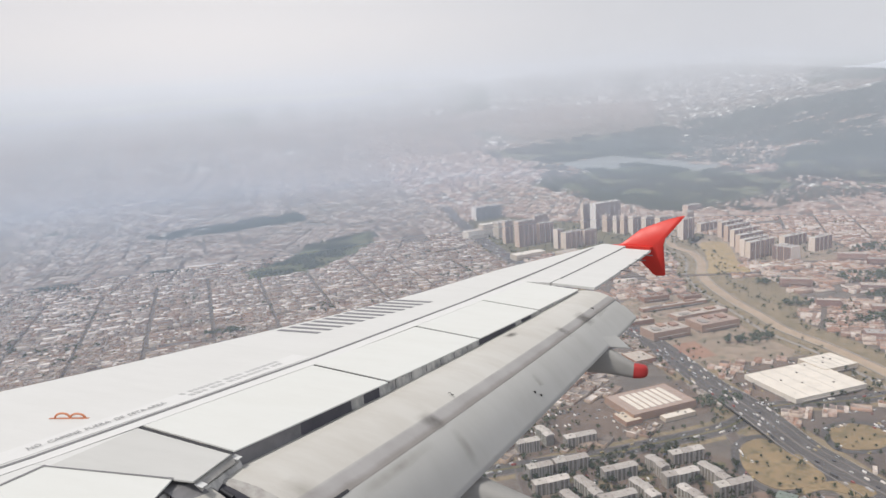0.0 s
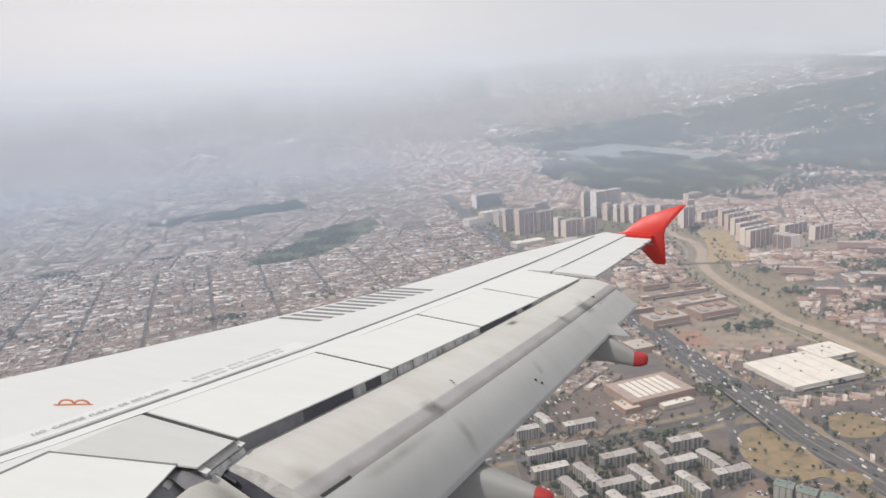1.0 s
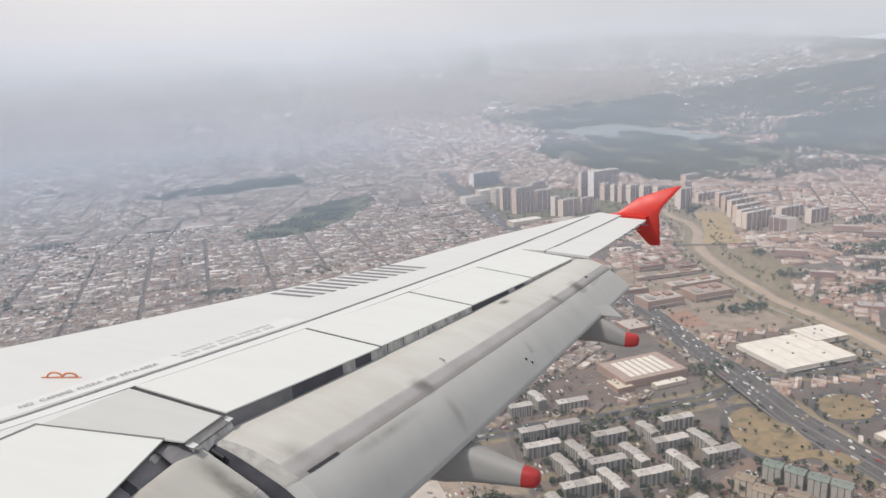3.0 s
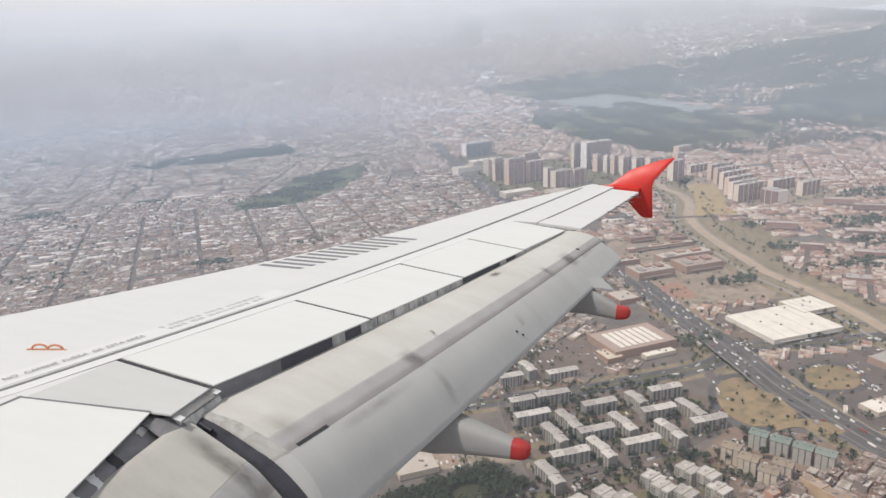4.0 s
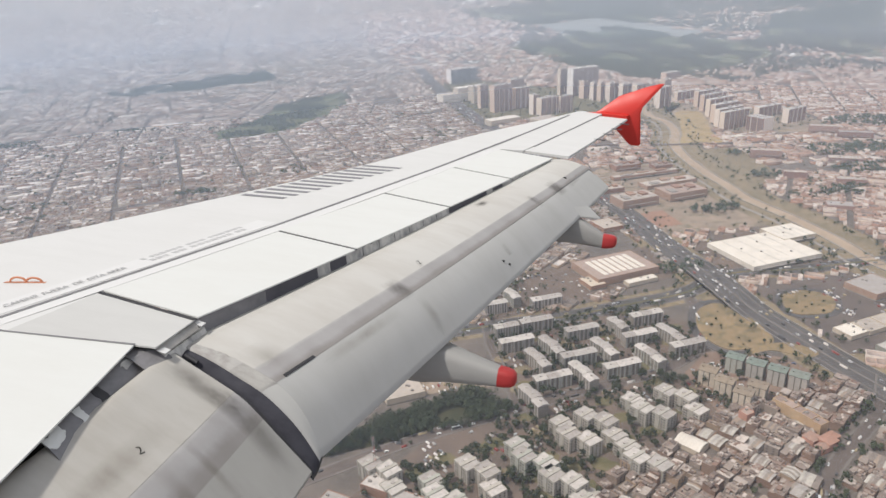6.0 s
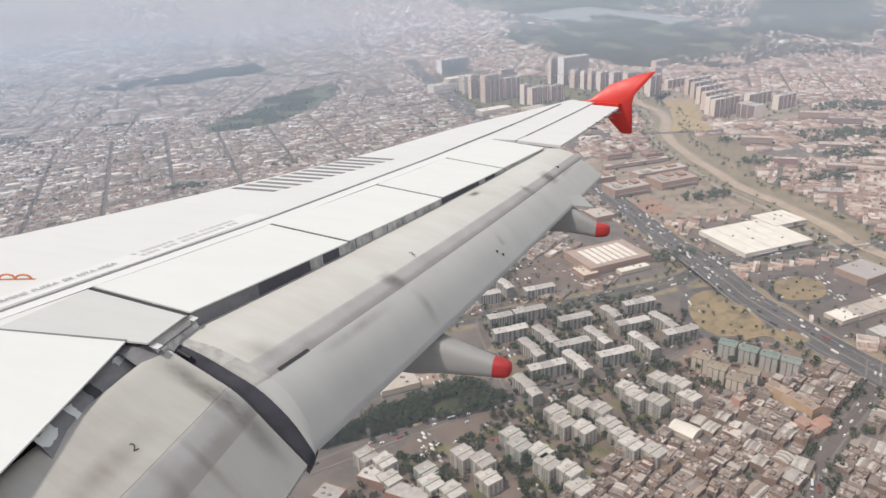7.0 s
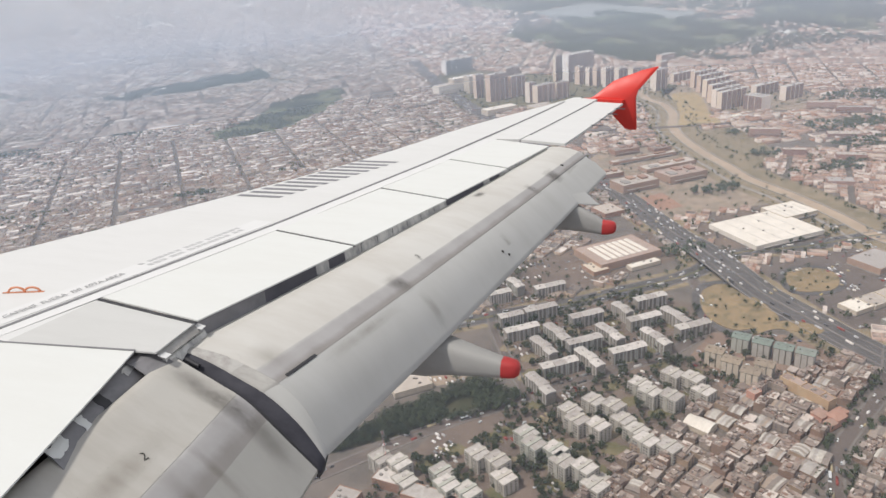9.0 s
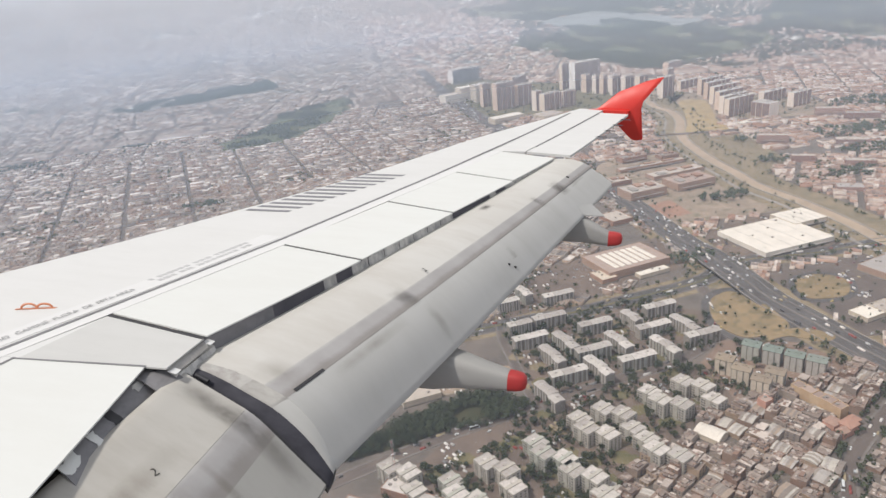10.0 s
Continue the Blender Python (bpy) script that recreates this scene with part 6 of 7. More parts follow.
# ---- tower blocks ----
def tower_meshes(w, d, h, wall, end):
    """A slab or tower: brick body, pale end walls, balcony piers, rows of windows, a roof with a lift house."""
    out = {}
    out["wall"] = mesh_of("wall", boxed(-w / 2 + 0.6, -d / 2, 0, w / 2 - 0.6, d / 2, h - 0.6), wall)
    for i, s in enumerate((-1, 1)):
        x0, x1 = sorted((s * (w / 2 - 0.6), s * (w / 2)))
        bm = bmesh.new()
        for v0, v1, deep in ((-0.5, -0.06, 0.0), (0.06, 0.5, 0.0), (-0.06, 0.06, 0.5)):
            box(bm, x0 + (deep if s < 0 else 0), d * v0, 0, x1 - (deep if s > 0 else 0), d * v1, h + 0.7)
        out["end_wall_%d" % i] = mesh_of("end_wall", bm, end)
    bm = bmesh.new()
    box(bm, -w / 2 + 0.6, -d / 2 - 0.3, h - 0.6, w / 2 - 0.6, d / 2 + 0.3, h + 0.5)
    box(bm, -min(w * 0.16, 6), -d * 0.2, h + 0.5, min(w * 0.16, 6), d * 0.2, h + 3.6)
    if w > 50:
        box(bm, w * 0.25, -d * 0.2, h + 0.5, w * 0.25 + 6, d * 0.2, h + 3.2)
    out["roof"] = mesh_of("roof", bm, M_BLOCKROOF)
    n = max(2, min(16, int(w / 5.6)))
    pitch = (w - 3.0) / n
    for s in (-1, 1):
        for i in range(n):
            u = -w / 2 + 1.5 + pitch * i
            bm = bmesh.new()
            z = 1.0
            while z < h - 3:
                box(bm, u + pitch * 0.22, s * d / 2 - 0.06, z, u + pitch * 0.78, s * d / 2 + 0.06, z + 1.5)
                z += 2.7
            out["window_row_%d_%d" % (s, i)] = mesh_of("window_row", bm, M_GLASS)
            if i and i % 3 == 0:
                x, y0, y1 = u, *sorted((s * d / 2, s * (d / 2 + 0.9)))
                out["pier_%d_%d" % (s, i)] = mesh_of("pier", boxed(x - 0.6, y0, 0, x + 0.6, y1, h - 0.7), end)
    return out


def tower(x, y, w, d, h, label, wall, end, turn=22):
    t = thing("tower_block", label, "tower block", "apartment towers", m=pose(x, y, 0.05, 0, 0, turn))
    for n_, me in tower_meshes(w, d, h, wall, end).items():
        part("window_row" if n_.startswith("window") else "pier" if n_.startswith("pier") else "end_wall" if n_.startswith("end") else n_, me, None, t)


SLAB_LABEL = "long brown brick apartment slab with a cream end wall"
TALL_LABEL = "tall brown brick apartment tower with cream edges"
# a row of slabs stepping along the dry field
for i, (x, y) in enumerate([(1012, 1884), (998, 1822), (980, 1755), (956, 1682), (944, 1638), (937, 1600)]):
    tower(x, y, 88, 14, 42 + (i * 5) % 4, SLAB_LABEL, M_TOWER, M_TOWEREND)
for x, y, w, d, h in [(1109, 1623, 68, 17, 34), (1085, 1700, 88, 16, 27), (985, 1968, 70, 14, 27), (1105, 2323, 66, 24, 26), (556, 1903, 60, 23, 47), (613, 1924, 44, 14, 44), (508, 2012, 50, 15, 60)]:
    tower(x, y, w, d, h, SLAB_LABEL, M_TOWER, M_TOWEREND)
for x, y, w, d, h in [(883, 1889, 44, 21, 58), (684, 2184, 29, 14, 79), (723, 2096, 17, 22, 52), (741, 2058, 15, 17, 53), (755, 2034, 15, 17, 56), (782, 2016, 32, 19, 55), (813, 1992, 33, 17, 55), (844, 1966, 33, 19, 56), (521, 1915, 20, 20, 54), (444, 1989, 62, 24, 75), (404, 2052, 28, 16, 67), (560, 2290, 54, 17, 40), (960, 2040, 28, 18, 52)]:
    tower(x, y, w, d, h, TALL_LABEL, M_TOWER, M_TOWEREND)
tower(978, 1557, 50, 33, 33, "broad brown apartment block with cream piers", M_TOWER, M_TOWEREND, 112)
tower(744, 2167, 102, 29, 83, "tall dark slab with a bright white end wall", M_TOWER, M_TOWERSIDE)
tower(425, 2549, 111, 34, 48, "dark glazed office block with a white end wall", M_OFFICE, M_TOWERSIDE)


# ---- large low buildings ----
def hall(x, y, w, d, h, turn, label, category, wall, roof, lights=0, lip=0.6, name="hall", units=3):
    """A flat-roofed shed: walls, a roof behind a parapet, roof lights and plant boxes."""
    t = thing(name, label, category, m=pose(x, y, 0.05, 0, 0, turn))
    bm = bmesh.new()
    box(bm, -w / 2, -d / 2, 0, w / 2, d / 2, h - 0.02)
    for x0, y0, x1, y1 in ((-w / 2, -d / 2, w / 2, -d / 2 + 0.5), (-w / 2, d / 2 - 0.5, w / 2, d / 2), (-w / 2, -d / 2 + 0.5, -w / 2 + 0.5, d / 2 - 0.5), (w / 2 - 0.5, -d / 2 + 0.5, w / 2, d / 2 - 0.5)):
        box(bm, x0, y0, h - 0.02, x1, y1, h + lip)
    part("wall", bm, wall, t)
    part("roof", boxed(-w / 2 + 0.5, -d / 2 + 0.5, h - 0.01, w / 2 - 0.5, d / 2 - 0.5, h + 0.12), roof, t)
    part("base_band", boxed(-w / 2 - 0.1, -d / 2 - 0.1, 0, w / 2 + 0.1, d / 2 + 0.1, 1.6), M_CONC, t)
    for i in range(lights):
        u = lerp(-w * 0.36, w * 0.36, (i + 0.5) / lights)
        part("roof_light", boxed(u - w * 0.25 / lights, -d * 0.36, h + 0.12, u + w * 0.25 / lights, d * 0.36, h + 0.8), M_MALLROOF, t)
    if w > 55 and not lights:
        for i in range(1, 5):
            u = lerp(-w / 2, w / 2, i / 5)
            part("roof_seam", boxed(u - 0.25, -d / 2 + 0.6, h + 0.12, u + 0.25, d / 2 - 0.6, h + 0.2), M_CONC, t)
        part("shade_canopy", boxed(-w * 0.4, -d / 2 - 3.0, h * 0.45, w * 0.4, -d / 2 - 0.1, h * 0.45 + 0.3), M_CONC, t)
    r = random.Random(int(x))
    for i in range(units):
        u, v = r.uniform(-0.4, 0.4) * w, r.uniform(-0.4, 0.4) * d
        if not lights:
            part("plant_box", boxed(u, v, h + 0.12, u + 2.5, v + 1.8, h + 1.7), M_CONC, t)
    return t


hall(578, 863, 116, 96, 7.5, 11, "huge warehouse store with a flat white roof", "store", M_MALLROOF, M_MALLROOF, units=5, name="warehouse_store")
hall(648, 915, 60, 50, 8, 11, "pale-roofed wing beside the warehouse store", "store", M_CREAM, M_MALLROOF, name="store_wing")
hall(352, 848, 96, 66, 11, 14, "shopping centre with a ribbed white skylight roof", "shopping centre", M_BRICK, M_BRICKROOF, 7, name="shopping_centre")
hall(308, 812, 24, 30, 7, 14, "low orange-brick entrance wing of the shopping centre", "shopping centre", M_BRICK, M_CREAM, name="entrance_wing")
hall(372, 806, 46, 12, 6, 14, "low canopy wing with a pale roof", "shopping centre", M_CREAM, M_MALLROOF, name="canopy_wing")
hall(38, 612, 40, 36, 7, 12, "grey-roofed shed beside an earth car park", "shed", M_CREAM, M_METALROOF, name="shed")
hall(642, 722, 52, 44, 9, 18, "big sheet-metal warehouse with a grey roof", "warehouse", M_BRICK, M_METALROOF, name="warehouse")
for i, (x, y) in enumerate([(543, 628), (570, 634), (598, 641), (626, 648), (654, 655)]):
    hall(x, y, 27, 24, 6, 15, "row shop with a flat grey roof", "shop", M_CREAM, (M_MALLROOF, M_METALROOF, M_METALROOF, M_MALLROOF, M_GREEN)[i], name="row_shop")
for x, y, w, d in [(560, 585, 26, 20), (598, 590, 34, 22), (640, 598, 30, 24), (585, 560, 20, 16)]:
    hall(x, y, w, d, 7, 15, "small white industrial building", "workshop", M_BLOCK, M_BLOCKROOF, name="workshop")
for x, y, w, d, tall in [(488, 1115, 72, 42, 15), (583, 1136, 78, 46, 14), (590, 1205, 110, 28, 8), (572, 1268, 144, 14, 7), (470, 1190, 50, 26, 9), (555, 1325, 56, 24, 11), (625, 1315, 40, 22, 8)]:
    s_ = hall(x, y, w, d, tall, 9 + int(x + y) % 4, "red-brick school wing with a pinkish flat roof", "school building", M_BRICK, (M_BRICKROOF, M_METALROOF, M_BRICKROOF)[int(x + y) % 3], name="school_wing")
    for k in range(3):
        u, v = (-0.38 + 0.27 * k) * w, (-0.3, 0.05, -0.15)[k] * d
        part("roof_storey", boxed(u, v, tall + 0.12, u + w * 0.17, v + d * 0.38, tall + 1.6 + 0.9 * k), M_BRICK if k else M_CONC, s_)
    for k in range(4):
        part("roof_parapet", boxed(-w / 2 + w * (k + 1) / 5 - 0.2, -d / 2 + 0.5, tall + 0.12, -w / 2 + w * (k + 1) / 5 + 0.2, d / 2 - 0.5, tall + 0.6), M_CONC, s_)
for x, y, w, d, h, wall, roof in [(906, 1500, 60, 16, 7, M_MALLROOF, M_MALLROOF), (337, 2180, 96, 40, 26, M_MALLROOF, M_METALROOF), (372, 2196, 60, 34, 40, M_CREAM, M_MALLROOF), (404, 2140, 46, 34, 52, M_CREAM, M_BLOCKROOF), (412, 1822, 92, 34, 15, M_CREAM, M_MALLROOF), (520, 1800, 60, 50, 13, M_CREAM, M_METALROOF)]:
    hall(x, y, w, d, h, 20, "large cream commercial hall with a pale roof", "hall", wall, roof, name="commercial_hall")
for x, y, w, d, k in [(8, 470, 26, 18, 0), (36, 440, 44, 16, 0), (62, 420, 40, 15, 0), (-30, 455, 22, 18, 0), (-12, 430, 30, 14, 1), (18, 405, 30, 14, 1)]:
    hall(x, y, w, d, 10, -35, "brick institute building with a weathered flat roof", "brick building", M_BRICK, M_METALROOF if k else M_BLOCKROOF, name="brick_building")
for x, y, w, d, h in [(857, 1325, 60, 18, 18), (829, 1180, 40, 16, 14), (1091, 1480, 60, 20, 20), (1127, 1420, 70, 18, 16), (900, 1120, 50, 20, 12), (980, 1250, 60, 24, 12), (1050, 1150, 40, 30, 9), (800, 1010, 40, 26, 8), (860, 930, 46, 22, 9)]:
    hall(x, y, w, d, h, -28, "reddish commercial building among houses", "building", M_TOWER, M_METALROOF, name="commercial_building")
for x, y, w, d, h in [(250, 930, 50, 20, 9), (330, 985, 60, 26, 8), (400, 1010, 36, 40, 9), (350, 1085, 70, 26, 8), (280, 1060, 40, 30, 10), (240, 1150, 60, 24, 8), (380, 1180, 50, 30, 9), (300, 1240, 60, 30, 8)]:
    hall(x, y, w, d, h, 13, "long workshop with a weathered sheet roof", "workshop", M_BRICK, M_METALROOF, name="long_workshop")

for i in range(5):
    hall(388 + 3.2 * i, 512 - 9.0 * i, 12, 11, 11.5 + (i % 2) * 0.6, -70, "ochre terraced house with a pinkish roof", "terraced house", M_OCHRE, M_BRICKROOF, name="terraced_house", units=1)
hall(346, 500, 10, 9, 12, 20, "narrow pink plastered house", "house", M_PINK, M_BRICKROOF, name="pink_house", units=1)
# lattice mast beside the brick buildings
mast = thing("lattice_mast", "thin red and white lattice mast beside brick buildings", "mast", m=pose(6, 491, 0.05))
H = 40.0
for sx in (-1, 1):
    for sy in (-1, 1):
        part("mast_leg", bead([(sx * lerp(1.6, 0.5, z / H), sy * lerp(1.6, 0.5, z / H), z) for z in (0, 10, 20, 30, 40)], 0.16, 5), M_CONC, mast)
for i in range(13):
    z0, z1 = i * 3.0, i * 3.0 + 3.0
    a, b = lerp(1.6, 0.5, z0 / H), lerp(1.6, 0.5, z1 / H)
    for p, q in (((-a, -a, z0), (b, -b, z1)), ((a, -a, z0), (b, b, z1)), ((a, a, z0), (-b, b, z1)), ((-a, a, z0), (-b, -b, z1))):
        part("brace", bead([p, q], 0.10, 4), M_RED if i % 4 < 2 else M_CONC, mast)
for k, z in enumerate((34.0, 37.0)):
    for a in range(3):
        c = Vector((1.5 * math.cos(2.1 * a + k), 1.5 * math.sin(2.1 * a + k), z))
        part("antenna", boxed(c.x - 0.3, c.y - 0.3, z, c.x + 0.3, c.y + 0.3, z + 2.2), M_CONC, mast)


# ---- single houses nearest below ----
def house_meshes(i):
    r = random.Random(50 + i)
    w, d, floors = r.uniform(6, 11), r.uniform(11, 14), r.choice((1, 2, 2, 2, 3, 3))
    h = floors * 2.7
    out = {}
    bm = bmesh.new()
    box(bm, -w / 2, -d / 2, 0, w / 2, d / 2, h)
    cut = r.uniform(0.3, 0.7)
    if i % 3:
        box(bm, -w / 2, lerp(-d / 2, d / 2, cut), h, w / 2, d / 2, h + 2.5)
    for x0, y0, x1, y1 in ((-w / 2, -d / 2, w / 2, -d / 2 + 0.25), (-w / 2, -d / 2 + 0.25, -w / 2 + 0.25, d / 2), (w / 2 - 0.25, -d / 2 + 0.25, w / 2, d / 2)):
        box(bm, x0, y0, h, x1, y1, h + 0.8)
    out["wall"] = mesh_of("wall", bm, M_HWALL)
    bm = bmesh.new()
    box(bm, -w / 2 + 0.25, -d / 2 + 0.25, h, w / 2 - 0.25, lerp(-d / 2, d / 2, cut) if i % 3 else d / 2 - 0.1, h + 0.2)
    if i % 3:
        v = box(bm, -w / 2 - 0.2, lerp(-d / 2, d / 2, cut) - 0.3, h + 2.5, w / 2 + 0.2, d / 2 + 0.2, h + 2.75)
        for u in v[6:8]:
            u.co.z += 0.8
    # patched sheets, lean-tos and small rooms of every age on the terraces
    for _ in range(r.randrange(5, 9)):
        sw, sd = r.uniform(1.2, w * 0.45), r.uniform(1.5, 4.2)
        x, y = r.uniform(-w / 2 + 0.2, w / 2 - sw - 0.2), r.uniform(-d / 2 + 0.2, d / 2 - sd - 0.2)
        base = h + 2.9 if i % 3 and y + sd > lerp(-d / 2, d / 2, cut) - 0.3 else h + 0.2
        v = box(bm, x, y, base - 0.4, x + sw, y + sd, base + r.choice((0.15, 0.25, 0.5, 1.4, 2.2)))
        for u in v[6:8]:
            u.co.z += r.uniform(0.0, 0.45)
    out["roof"] = mesh_of("roof", bm, M_HROOF)
    for f in range(floors):
        bm = bmesh.new()
        for s in (-1, 1):
            for x in (-w * 0.34, w * 0.08):
                box(bm, x, s * (d / 2 + 0.03) - 0.05, f * 2.7 + 0.9, x + 1.5, s * (d / 2 + 0.03) + 0.05, f * 2.7 + 2.2)
        out["window_row_%d" % f] = mesh_of("window_row", bm, M_GLASS)
    bm = bmesh.new()
    x, y = w * 0.2, -d * 0.25
    n = 8
    ring = [[bm.verts.new((x + 0.7 * math.cos(2 * math.pi * j / n), y + 0.7 * math.sin(2 * math.pi * j / n), h + z)) for j in range(n)] for z in (0.2, 1.5)]
    for j in range(n):
        bm.faces.new((ring[0][j], ring[0][(j + 1) % n], ring[1][(j + 1) % n], ring[1][j]))
    bm.faces.new(ring[1])
    out["water_tank"] = mesh_of("water_tank", bm, M_GLASS if i % 2 else M_BLOCKROOF)
    return out, w, d


def shed_meshes(i):
    """A low workshop with a shallow pitched or barrel roof of sheets."""
    r = random.Random(90 + i)
    w, d, h, n = r.uniform(11, 17), r.uniform(12, 19), r.uniform(4.5, 6.5), 8
    out = {}
    bm = bmesh.new()
    box(bm, -w / 2, -d / 2, 0, w / 2, d / 2, h)
    out["wall"] = mesh_of("wall", bm, M_HWALL)
    bm = bmesh.new()
    for k in range(int(d / 2.4)):
        y0, y1 = -d / 2 + k * 2.4, -d / 2 + k * 2.4 + 2.32
        rise = r.uniform(-0.05, 0.05)
        top = []
        for j in range(n + 1):
            u = j / n
            z = h + rise + (1.9 * math.sin(math.pi * u) if i % 2 else 1.6 * (1 - abs(2 * u - 1))) + 0.1
            top.append((lerp(-w / 2 - 0.3, w / 2 + 0.3, u), z))
        for (xa, za), (xb, zb) in zip(top, top[1:]):
            a, b, c, e = bm.verts.new((xa, y0, za)), bm.verts.new((xb, y0, zb)), bm.verts.new((xb, y1, zb)), bm.verts.new((xa, y1, za))
            bm.faces.new((a, b, c, e))
        for y in (y0, y1):
            bm.faces.new([bm.verts.new((xx, y, zz)) for xx, zz in top] + [bm.verts.new((w / 2 + 0.3, y, h - 0.1)), bm.verts.new((-w / 2 - 0.3, y, h - 0.1))])
    bmesh.ops.remove_doubles(bm, verts=bm.verts, dist=0.001)
    out["roof"] = mesh_of("roof", bm, M_SHEET)
    return out, w, d


HOUSES = [house_meshes(i) for i in range(16)] + [shed_meshes(i) for i in range(4)]
NEARHOUSES = [(80, 395), (190, 450), (270, 488), (330, 518), (400, 528), (476, 546), (512, 545), (490, 480), (450, 430), (470, 300), (200, 300)]
BARREL = [(262, 492), (292, 490), (304, 462), (272, 460)]
TILED = [(378, 444), (410, 446), (414, 466), (382, 470)]
TERRACE = [(378, 520), (396, 526), (414, 470), (396, 464)]
rh = random.Random(77)
a = radians(35)
count = 0
gardens = []
for v in range(-60, 60):
    for strip in (0, 1):
        u = -420.0
        while u < 420:
            k = rh.randrange(16) if rh.random() < 0.86 else 16 + rh.randrange(4)
            meshes, w, d = HOUSES[k]
            uu, vv = u + w / 2, v * 25.5 + strip * 12.2
            if int((u + w + 420) // 62) > int((u + 420) // 62):
                u += 7
            u += w + 0.05 + (6 if rh.random() < 0.05 else 0)
            x, y = 330 + uu * math.cos(a) - vv * math.sin(a), 430 + uu * math.sin(a) + vv * math.cos(a)
            if not inside(x, y, NEARHOUSES) or not seen(x, y) or math.hypot(x, y) < 405:
                continue
            if min(float(near(np.array(x), np.array(y), l)) - w_ / 2 for l, w_ in ROADS) < 6 or inside(x, y, WHITES) or inside(x, y, GREENS) or inside(x, y, SLIP) or any(inside(x, y, q_) for q_ in (TERRACE, BARREL, TILED)):
                continue
            if rh.random() < 0.09:
                if rh.random() < 0.6:
                    gardens.append((x, y, 0, rh.uniform(4, 8)))
                continue
            t = thing("house" if k < 16 else "workshop", "small flat-roofed brick and plaster house" if k < 16 else "low workshop with a weathered sheet roof", "house" if k < 16 else "workshop", "houses in tight rows" if k < 16 else "workshops among houses", m=pose(x + rh.uniform(-1, 1), y + rh.uniform(-1, 1), 0.02, 0, 0, 35 + (180 if strip else 0) + rh.choice((0, 0, 0, 90)) + rh.uniform(-6, 6)) @ Matrix.Diagonal((rh.uniform(0.9, 1.35), rh.uniform(0.8, 1.1), rh.choice((0.5, 0.6, 0.7, 0.8, 0.9, 1.1)), 1)))
            for n_, me in meshes.items():
                part("window_row" if n_.startswith("window") else n_, me, None, t)
            count += 1


def barrel_shed(x, y, w, d, h, turn):
    """A pale shed under a ribbed barrel roof."""
    t = thing("barrel_shed", "pale shed with a ribbed barrel roof among houses", "shed", m=pose(x, y, 0.05, 0, 0, turn))
    part("wall", boxed(-w / 2, -d / 2, 0, w / 2, d / 2, h), M_CREAM, t)
    n, ribs = 12, 7
    for k in range(ribs):
        y0, y1 = lerp(-d / 2, d / 2, k / ribs), lerp(-d / 2, d / 2, (k + 0.94) / ribs)
        rows = [[(lerp(-w / 2 - 0.4, w / 2 + 0.4, j / n), yy, h + 3.2 * math.sin(math.pi * j / n)) for yy in (y0, y1)] for j in range(n + 1)]
        part("roof_sheet", sheet(rows, 0.12), M_MALLROOF, t)
    return t


barrel_shed(282, 477, 17, 24, 5, 35)
for x, y, w, d, h in ((386, 462, 12, 11, 7), (396, 455, 13, 12, 8), (404, 461, 11, 9, 6.5), (388, 450, 12, 8, 6)):
    t = thing("tiled_house", "house with a reddish tiled hip roof", "house", "tiled houses", m=pose(x, y, 0.05, 0, 0, 20))
    part("wall", boxed(-w / 2, -d / 2, 0, w / 2, d / 2, h), M_PINK, t)
    bm = bmesh.new()
    lo = [bm.verts.new(c) for c in ((-w / 2 - 0.5, -d / 2 - 0.5, h), (w / 2 + 0.5, -d / 2 - 0.5, h), (w / 2 + 0.5, d / 2 + 0.5, h), (-w / 2 - 0.5, d / 2 + 0.5, h))]
    hi = [bm.verts.new(c) for c in ((-w / 4, 0, h + 2.2), (w / 4, 0, h + 2.2))]
    for f in ((lo[0], lo[1], hi[1], hi[0]), (lo[1], lo[2], hi[1]), (lo[2], lo[3], hi[0], hi[1]), (lo[3], lo[0], hi[0]), lo[::-1]):
        bm.faces.new(f)
    part("roof", bm, M_TILE, t)
woods("garden_trees", gardens, "small green trees in yards between houses", 1.2, 50)
woods("field_trees", [(x, y, 0, rt.uniform(3, 8)) for x, y in scatter(LOT2, 10, 64) + scatter(SCHOOL, 17, 61) + scatter(STRIP, 20, 62) + scatter(MALL1, 22, 63) if rt.random() < 0.4 and near(np.array(x), np.array(y), HIGHWAY) > 30 and near(np.array(x), np.array(y), ROAD_A) > 16], "sparse trees on bare ground and parking edges", 1.3, 30)


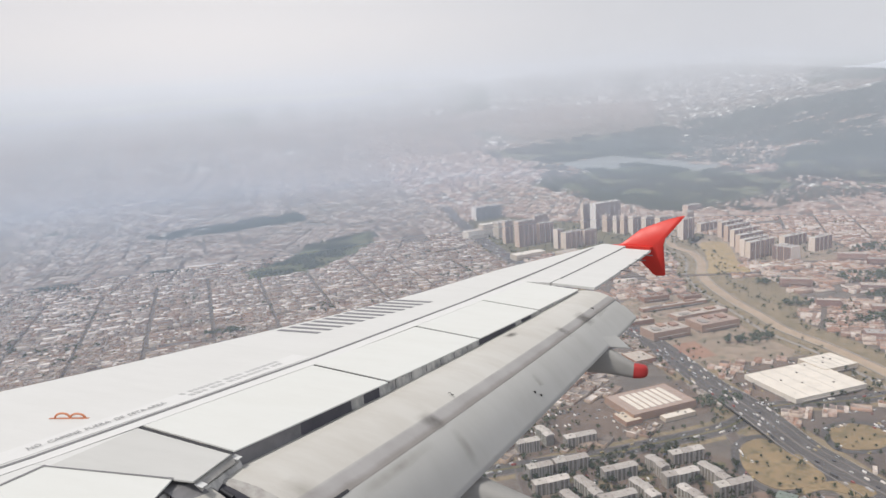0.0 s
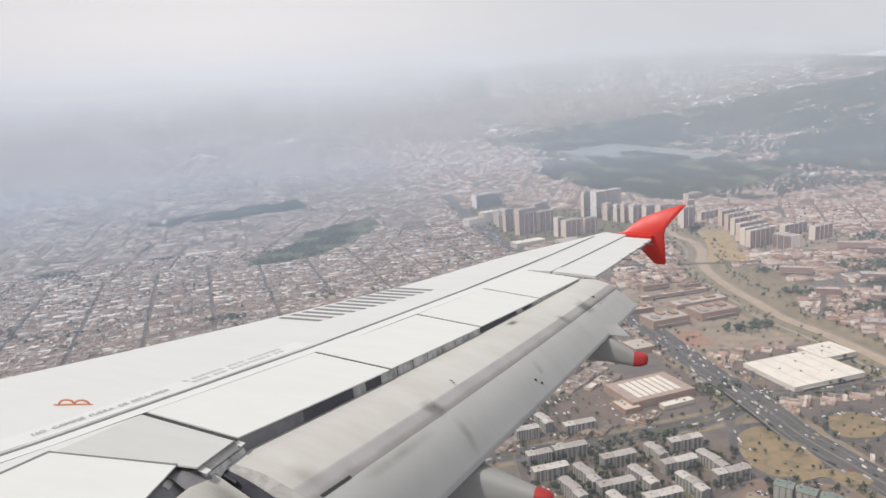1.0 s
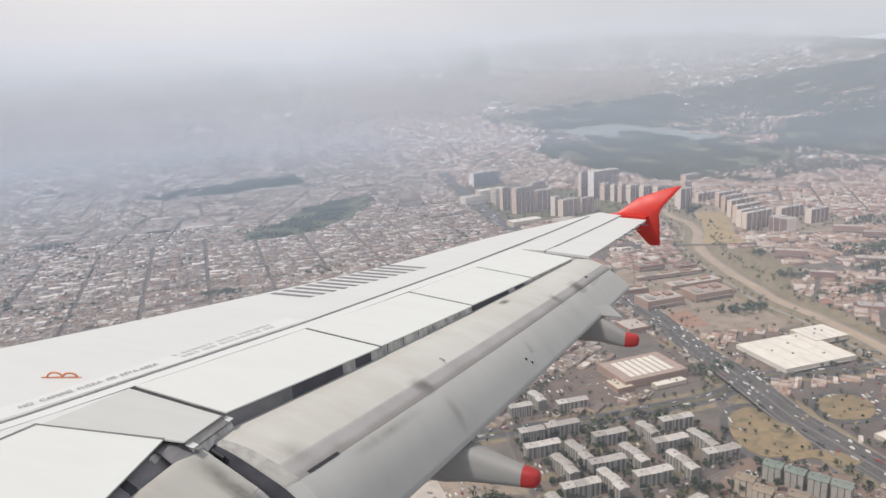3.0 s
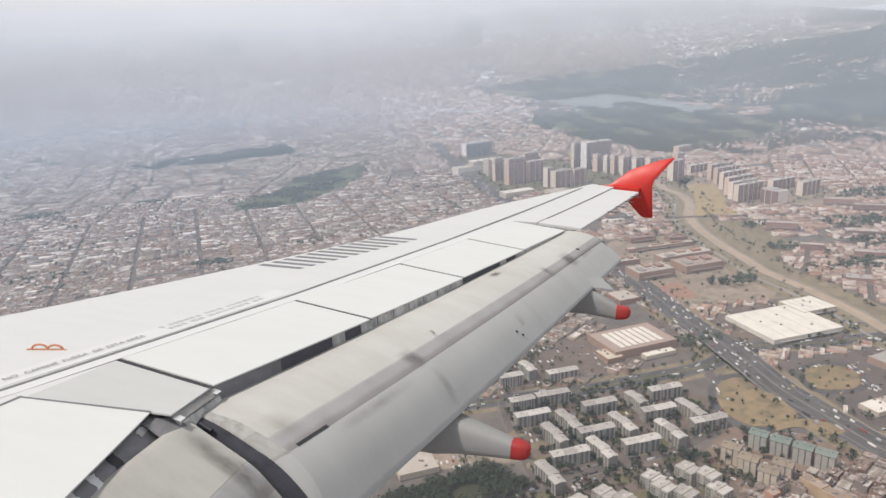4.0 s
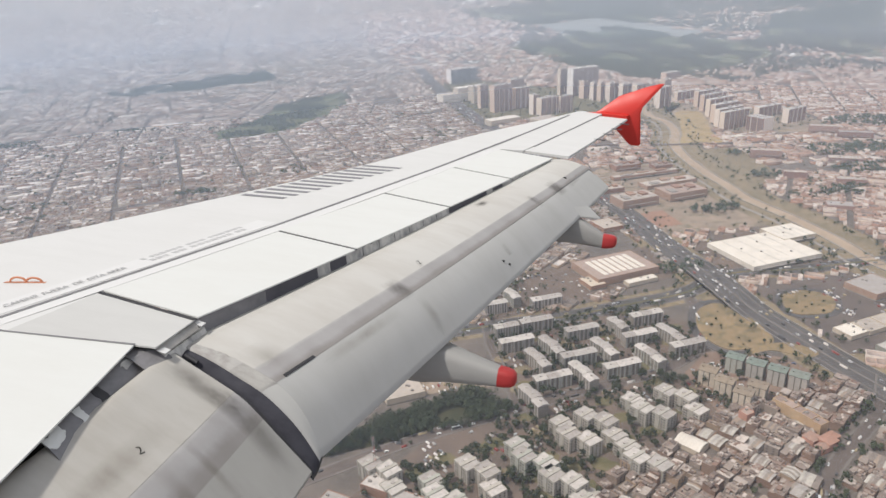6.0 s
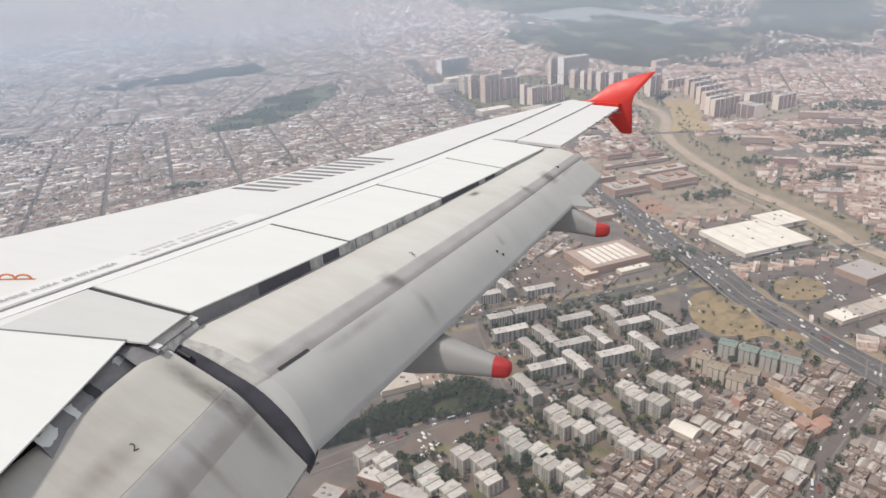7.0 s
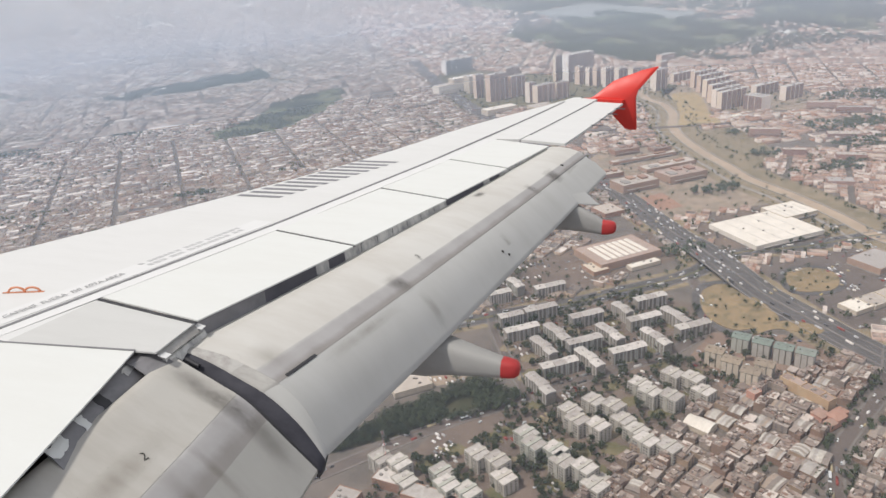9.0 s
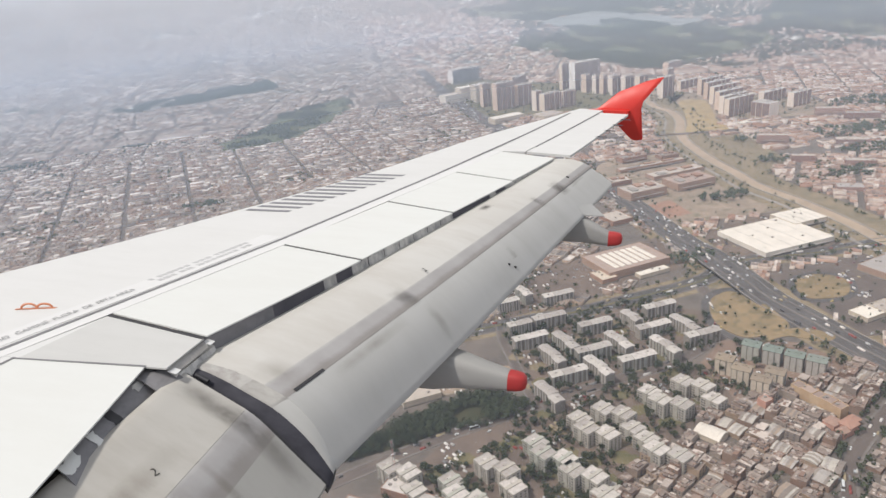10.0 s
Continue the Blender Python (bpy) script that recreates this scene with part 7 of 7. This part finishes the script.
# ---- cars ----
def car_meshes(l, w, h, van):
    bm = bmesh.new()
    prof = [(-l / 2, 0.35), (-l / 2, 0.85), (l * 0.28 if not van else l * 0.42, 0.92), (l / 2, 0.75), (l / 2, 0.35)]
    sides = [[bm.verts.new((x, s * w / 2, z)) for x, z in prof] for s in (-1, 1)]
    for i in range(5):
        k = (i + 1) % 5
        bm.faces.new((sides[0][i], sides[0][k], sides[1][k], sides[1][i]))
    bm.faces.new(sides[0])
    bm.faces.new(list(reversed(sides[1])))
    x0, x1 = (-l * 0.47, l * 0.36) if van else (-l * 0.40, l * 0.16)
    box(bm, x0 + 0.25, -w * 0.40, h - 0.06, x1 - 0.35, w * 0.40, h)
    body = mesh_of("body", bm, M_CAR)
    bm = bmesh.new()
    lo = [bm.verts.new((x, y, 0.86)) for x, y in ((x0, -w * 0.46), (x1, -w * 0.46), (x1, w * 0.46), (x0, w * 0.46))]
    hi = [bm.verts.new((x, y, h - 0.05)) for x, y in ((x0 + 0.2, -w * 0.40), (x1 - 0.35, -w * 0.40), (x1 - 0.35, w * 0.40), (x0 + 0.2, w * 0.40))]
    for i in range(4):
        k = (i + 1) % 4
        bm.faces.new((lo[i], lo[k], hi[k], hi[i]))
    bm.faces.new(hi)
    glass = mesh_of("cabin_glass", bm, M_GLASS)
    bm = bmesh.new()
    for sx in (-0.31, 0.31):
        for sy in (-1, 1):
            box(bm, sx * l - 0.32, sy * w * 0.44 - 0.1, 0.0, sx * l + 0.32, sy * w * 0.44 + 0.1, 0.62)
    return body, glass, mesh_of("wheels", bm, M_BLACK)


CARS = [car_meshes(4.3, 1.8, 1.5, False), car_meshes(5.2, 2.0, 2.2, True), car_meshes(11.0, 2.6, 3.2, True)]


def car(x, y, z, turn, kind, group, label):
    t = thing("car" if kind < 2 else "bus", label, "car" if kind < 2 else "bus", group, m=pose(x, y, z, 0, 0, turn))
    body, glass, wheels = CARS[kind]
    part("body", body, None, t)
    part("cabin_glass", glass, None, t)
    part("wheels", wheels, None, t)


rc = random.Random(5)
bpy.context.view_layer.update()
PARKED_CLEAR = []
for o in scene.objects:
    if o.parent is None and o.type == "EMPTY" and o.name.split(".")[0] in ("apartment_block", "warehouse_store", "store_wing", "shopping_centre", "entrance_wing", "canopy_wing", "warehouse", "row_shop", "workshop"):
        reach = max([max(abs(c.dimensions.x), abs(c.dimensions.y)) for c in o.children] + [1])
        low = min([min(abs(c.dimensions.x), abs(c.dimensions.y)) for c in o.children if c.name.startswith("wall")] + [reach])
        PARKED_CLEAR.append((o.location.x, o.location.y, (reach + low) / 4 + 2.5))


def traffic(line, lanes, every, lo, hi, height, group):
    q = smooth_line(line, every)
    for i in range(len(q) - 1):
        d = (q[i + 1] - q[i]).normalized()
        if not lo < q[i].length < hi or not seen(q[i].x, q[i].y):
            continue
        for s in lanes:
            if rc.random() < 0.5:
                c = q[i] + d * rc.uniform(-0.4, 0.4) * every + Vector((d.y, -d.x)) * s
                z = (height(c) if callable(height) else height) + 0.02
                kind = rc.choices((0, 1, 2), (8, 2, 1))[0]
                car(c.x, c.y, z, math.degrees(math.atan2(d.y, d.x)) + (180 if s < 0 else 0), kind, group, ("small car driving on the road", "van driving on the road", "long bus driving on the road")[kind])


traffic(HIGHWAY, (-17.5, -8.5, -4.5, 4.5, 8.5, 17.5), 46, 400, 1300, deck, "cars on the highway")
traffic(ROAD_A, (-8.5, -5, 5, 8.5), 26, 500, 1000, 0.22, "cars on the avenue")
traffic(ROAD_B, (-3, 3), 26, 400, 900, 0.22, "cars on the street")
traffic(ROAD_C, (-4, 4), 16, 400, 700, 0.22, "cars on the street")
for poly, every, turn, chance in ((STRIP, 11, 15, 0.16), (GREENS, 9, -45, 0.3), (MALL2, 11, 14, 0.25), (SLABS, 14, 9, 0.16), (WHITES, 14, 35, 0.12), (MALL1, 12, 11, 0.12)):
    for x, y in scatter(poly, every, int(turn) + 60, 0.15):
        if rc.random() < chance and not inside(x, y, OVAL) and not inside(x, y, OVAL2):
            hit = False
            for o in PARKED_CLEAR:
                if abs(x - o[0]) < o[2] and abs(y - o[1]) < o[2]:
                    hit = True
            if not hit:
                car(x, y, 0.2, turn + rc.choice((0, 180)), 0, "parked cars", "small car parked in a lot")


# the rest of the traffic and the parked rows, too small to tell apart
many = []
for line, lanes, every, height in ((HIGHWAY, (-19, -16, -10.5, -7, -3.6, 3.6, 7, 10.5, 16, 19), 21, deck), (ROAD_A, (-9, -6, 4, 7, 10), 13, 0.22), (ROAD_B, (-4.5, 4.5), 19, 0.22), (ROAD_C, (-6, -1.5, 2, 6), 15, 0.22)):
    q = smooth_line(line, every)
    for i in range(len(q) - 1):
        d = (q[i + 1] - q[i]).normalized()
        if not 380 < q[i].length < 2600 or not seen(q[i].x, q[i].y):
            continue
        for s in lanes:
            if rc.random() < 0.25:
                c = q[i] + d * rc.uniform(-0.45, 0.45) * every + Vector((d.y, -d.x)) * (s + 0.4)
                many.append((c.x, c.y, (height(c) if callable(height) else height) + 0.02, rc.choice((4.2, 4.4, 4.4, 5.4, 9.0)), 1.8, rc.uniform(1.4, 1.9), math.atan2(d.y, d.x), 1))
for poly, turn in ((EARTH, 12), (LOT2, 14), (STRIP, 15), (GREENS, -45), (MALL1, 11), (MALL2, 14), (SLABS, 9), (WHITES, 35)):
    a_ = radians(turn)
    cx, cy = sum(p[0] for p in poly) / len(poly), sum(p[1] for p in poly) / len(poly)
    for i in range(-60, 60):
        for j in range(-14, 14):
            u, v = i * 3.0, j * 17.0 + (5.2 if i % 2 else 0)
            x, y = cx + u * math.cos(a_) - v * math.sin(a_), cy + u * math.sin(a_) + v * math.cos(a_)
            if noise.noise((x / 35, y / 35, 9.0)) < 0.2 or rc.random() < 0.35 or not inside(x, y, poly) or inside(x, y, OVAL) or inside(x, y, OVAL2):
                continue
            if any(abs(x - o[0]) < o[2] and abs(y - o[1]) < o[2] for o in PARKED_CLEAR) or min(float(near(np.array(x), np.array(y), l)) - w_ / 2 for l, w_ in ROADS) < 3:
                continue
            many.append((x, y, 0.16, 1.8, 4.2, rc.uniform(1.35, 1.6), a_, 1))
mass("far_cars", many, "small far cars on the roads and in lots", "cars", False, [M_CARS, M_CARS])
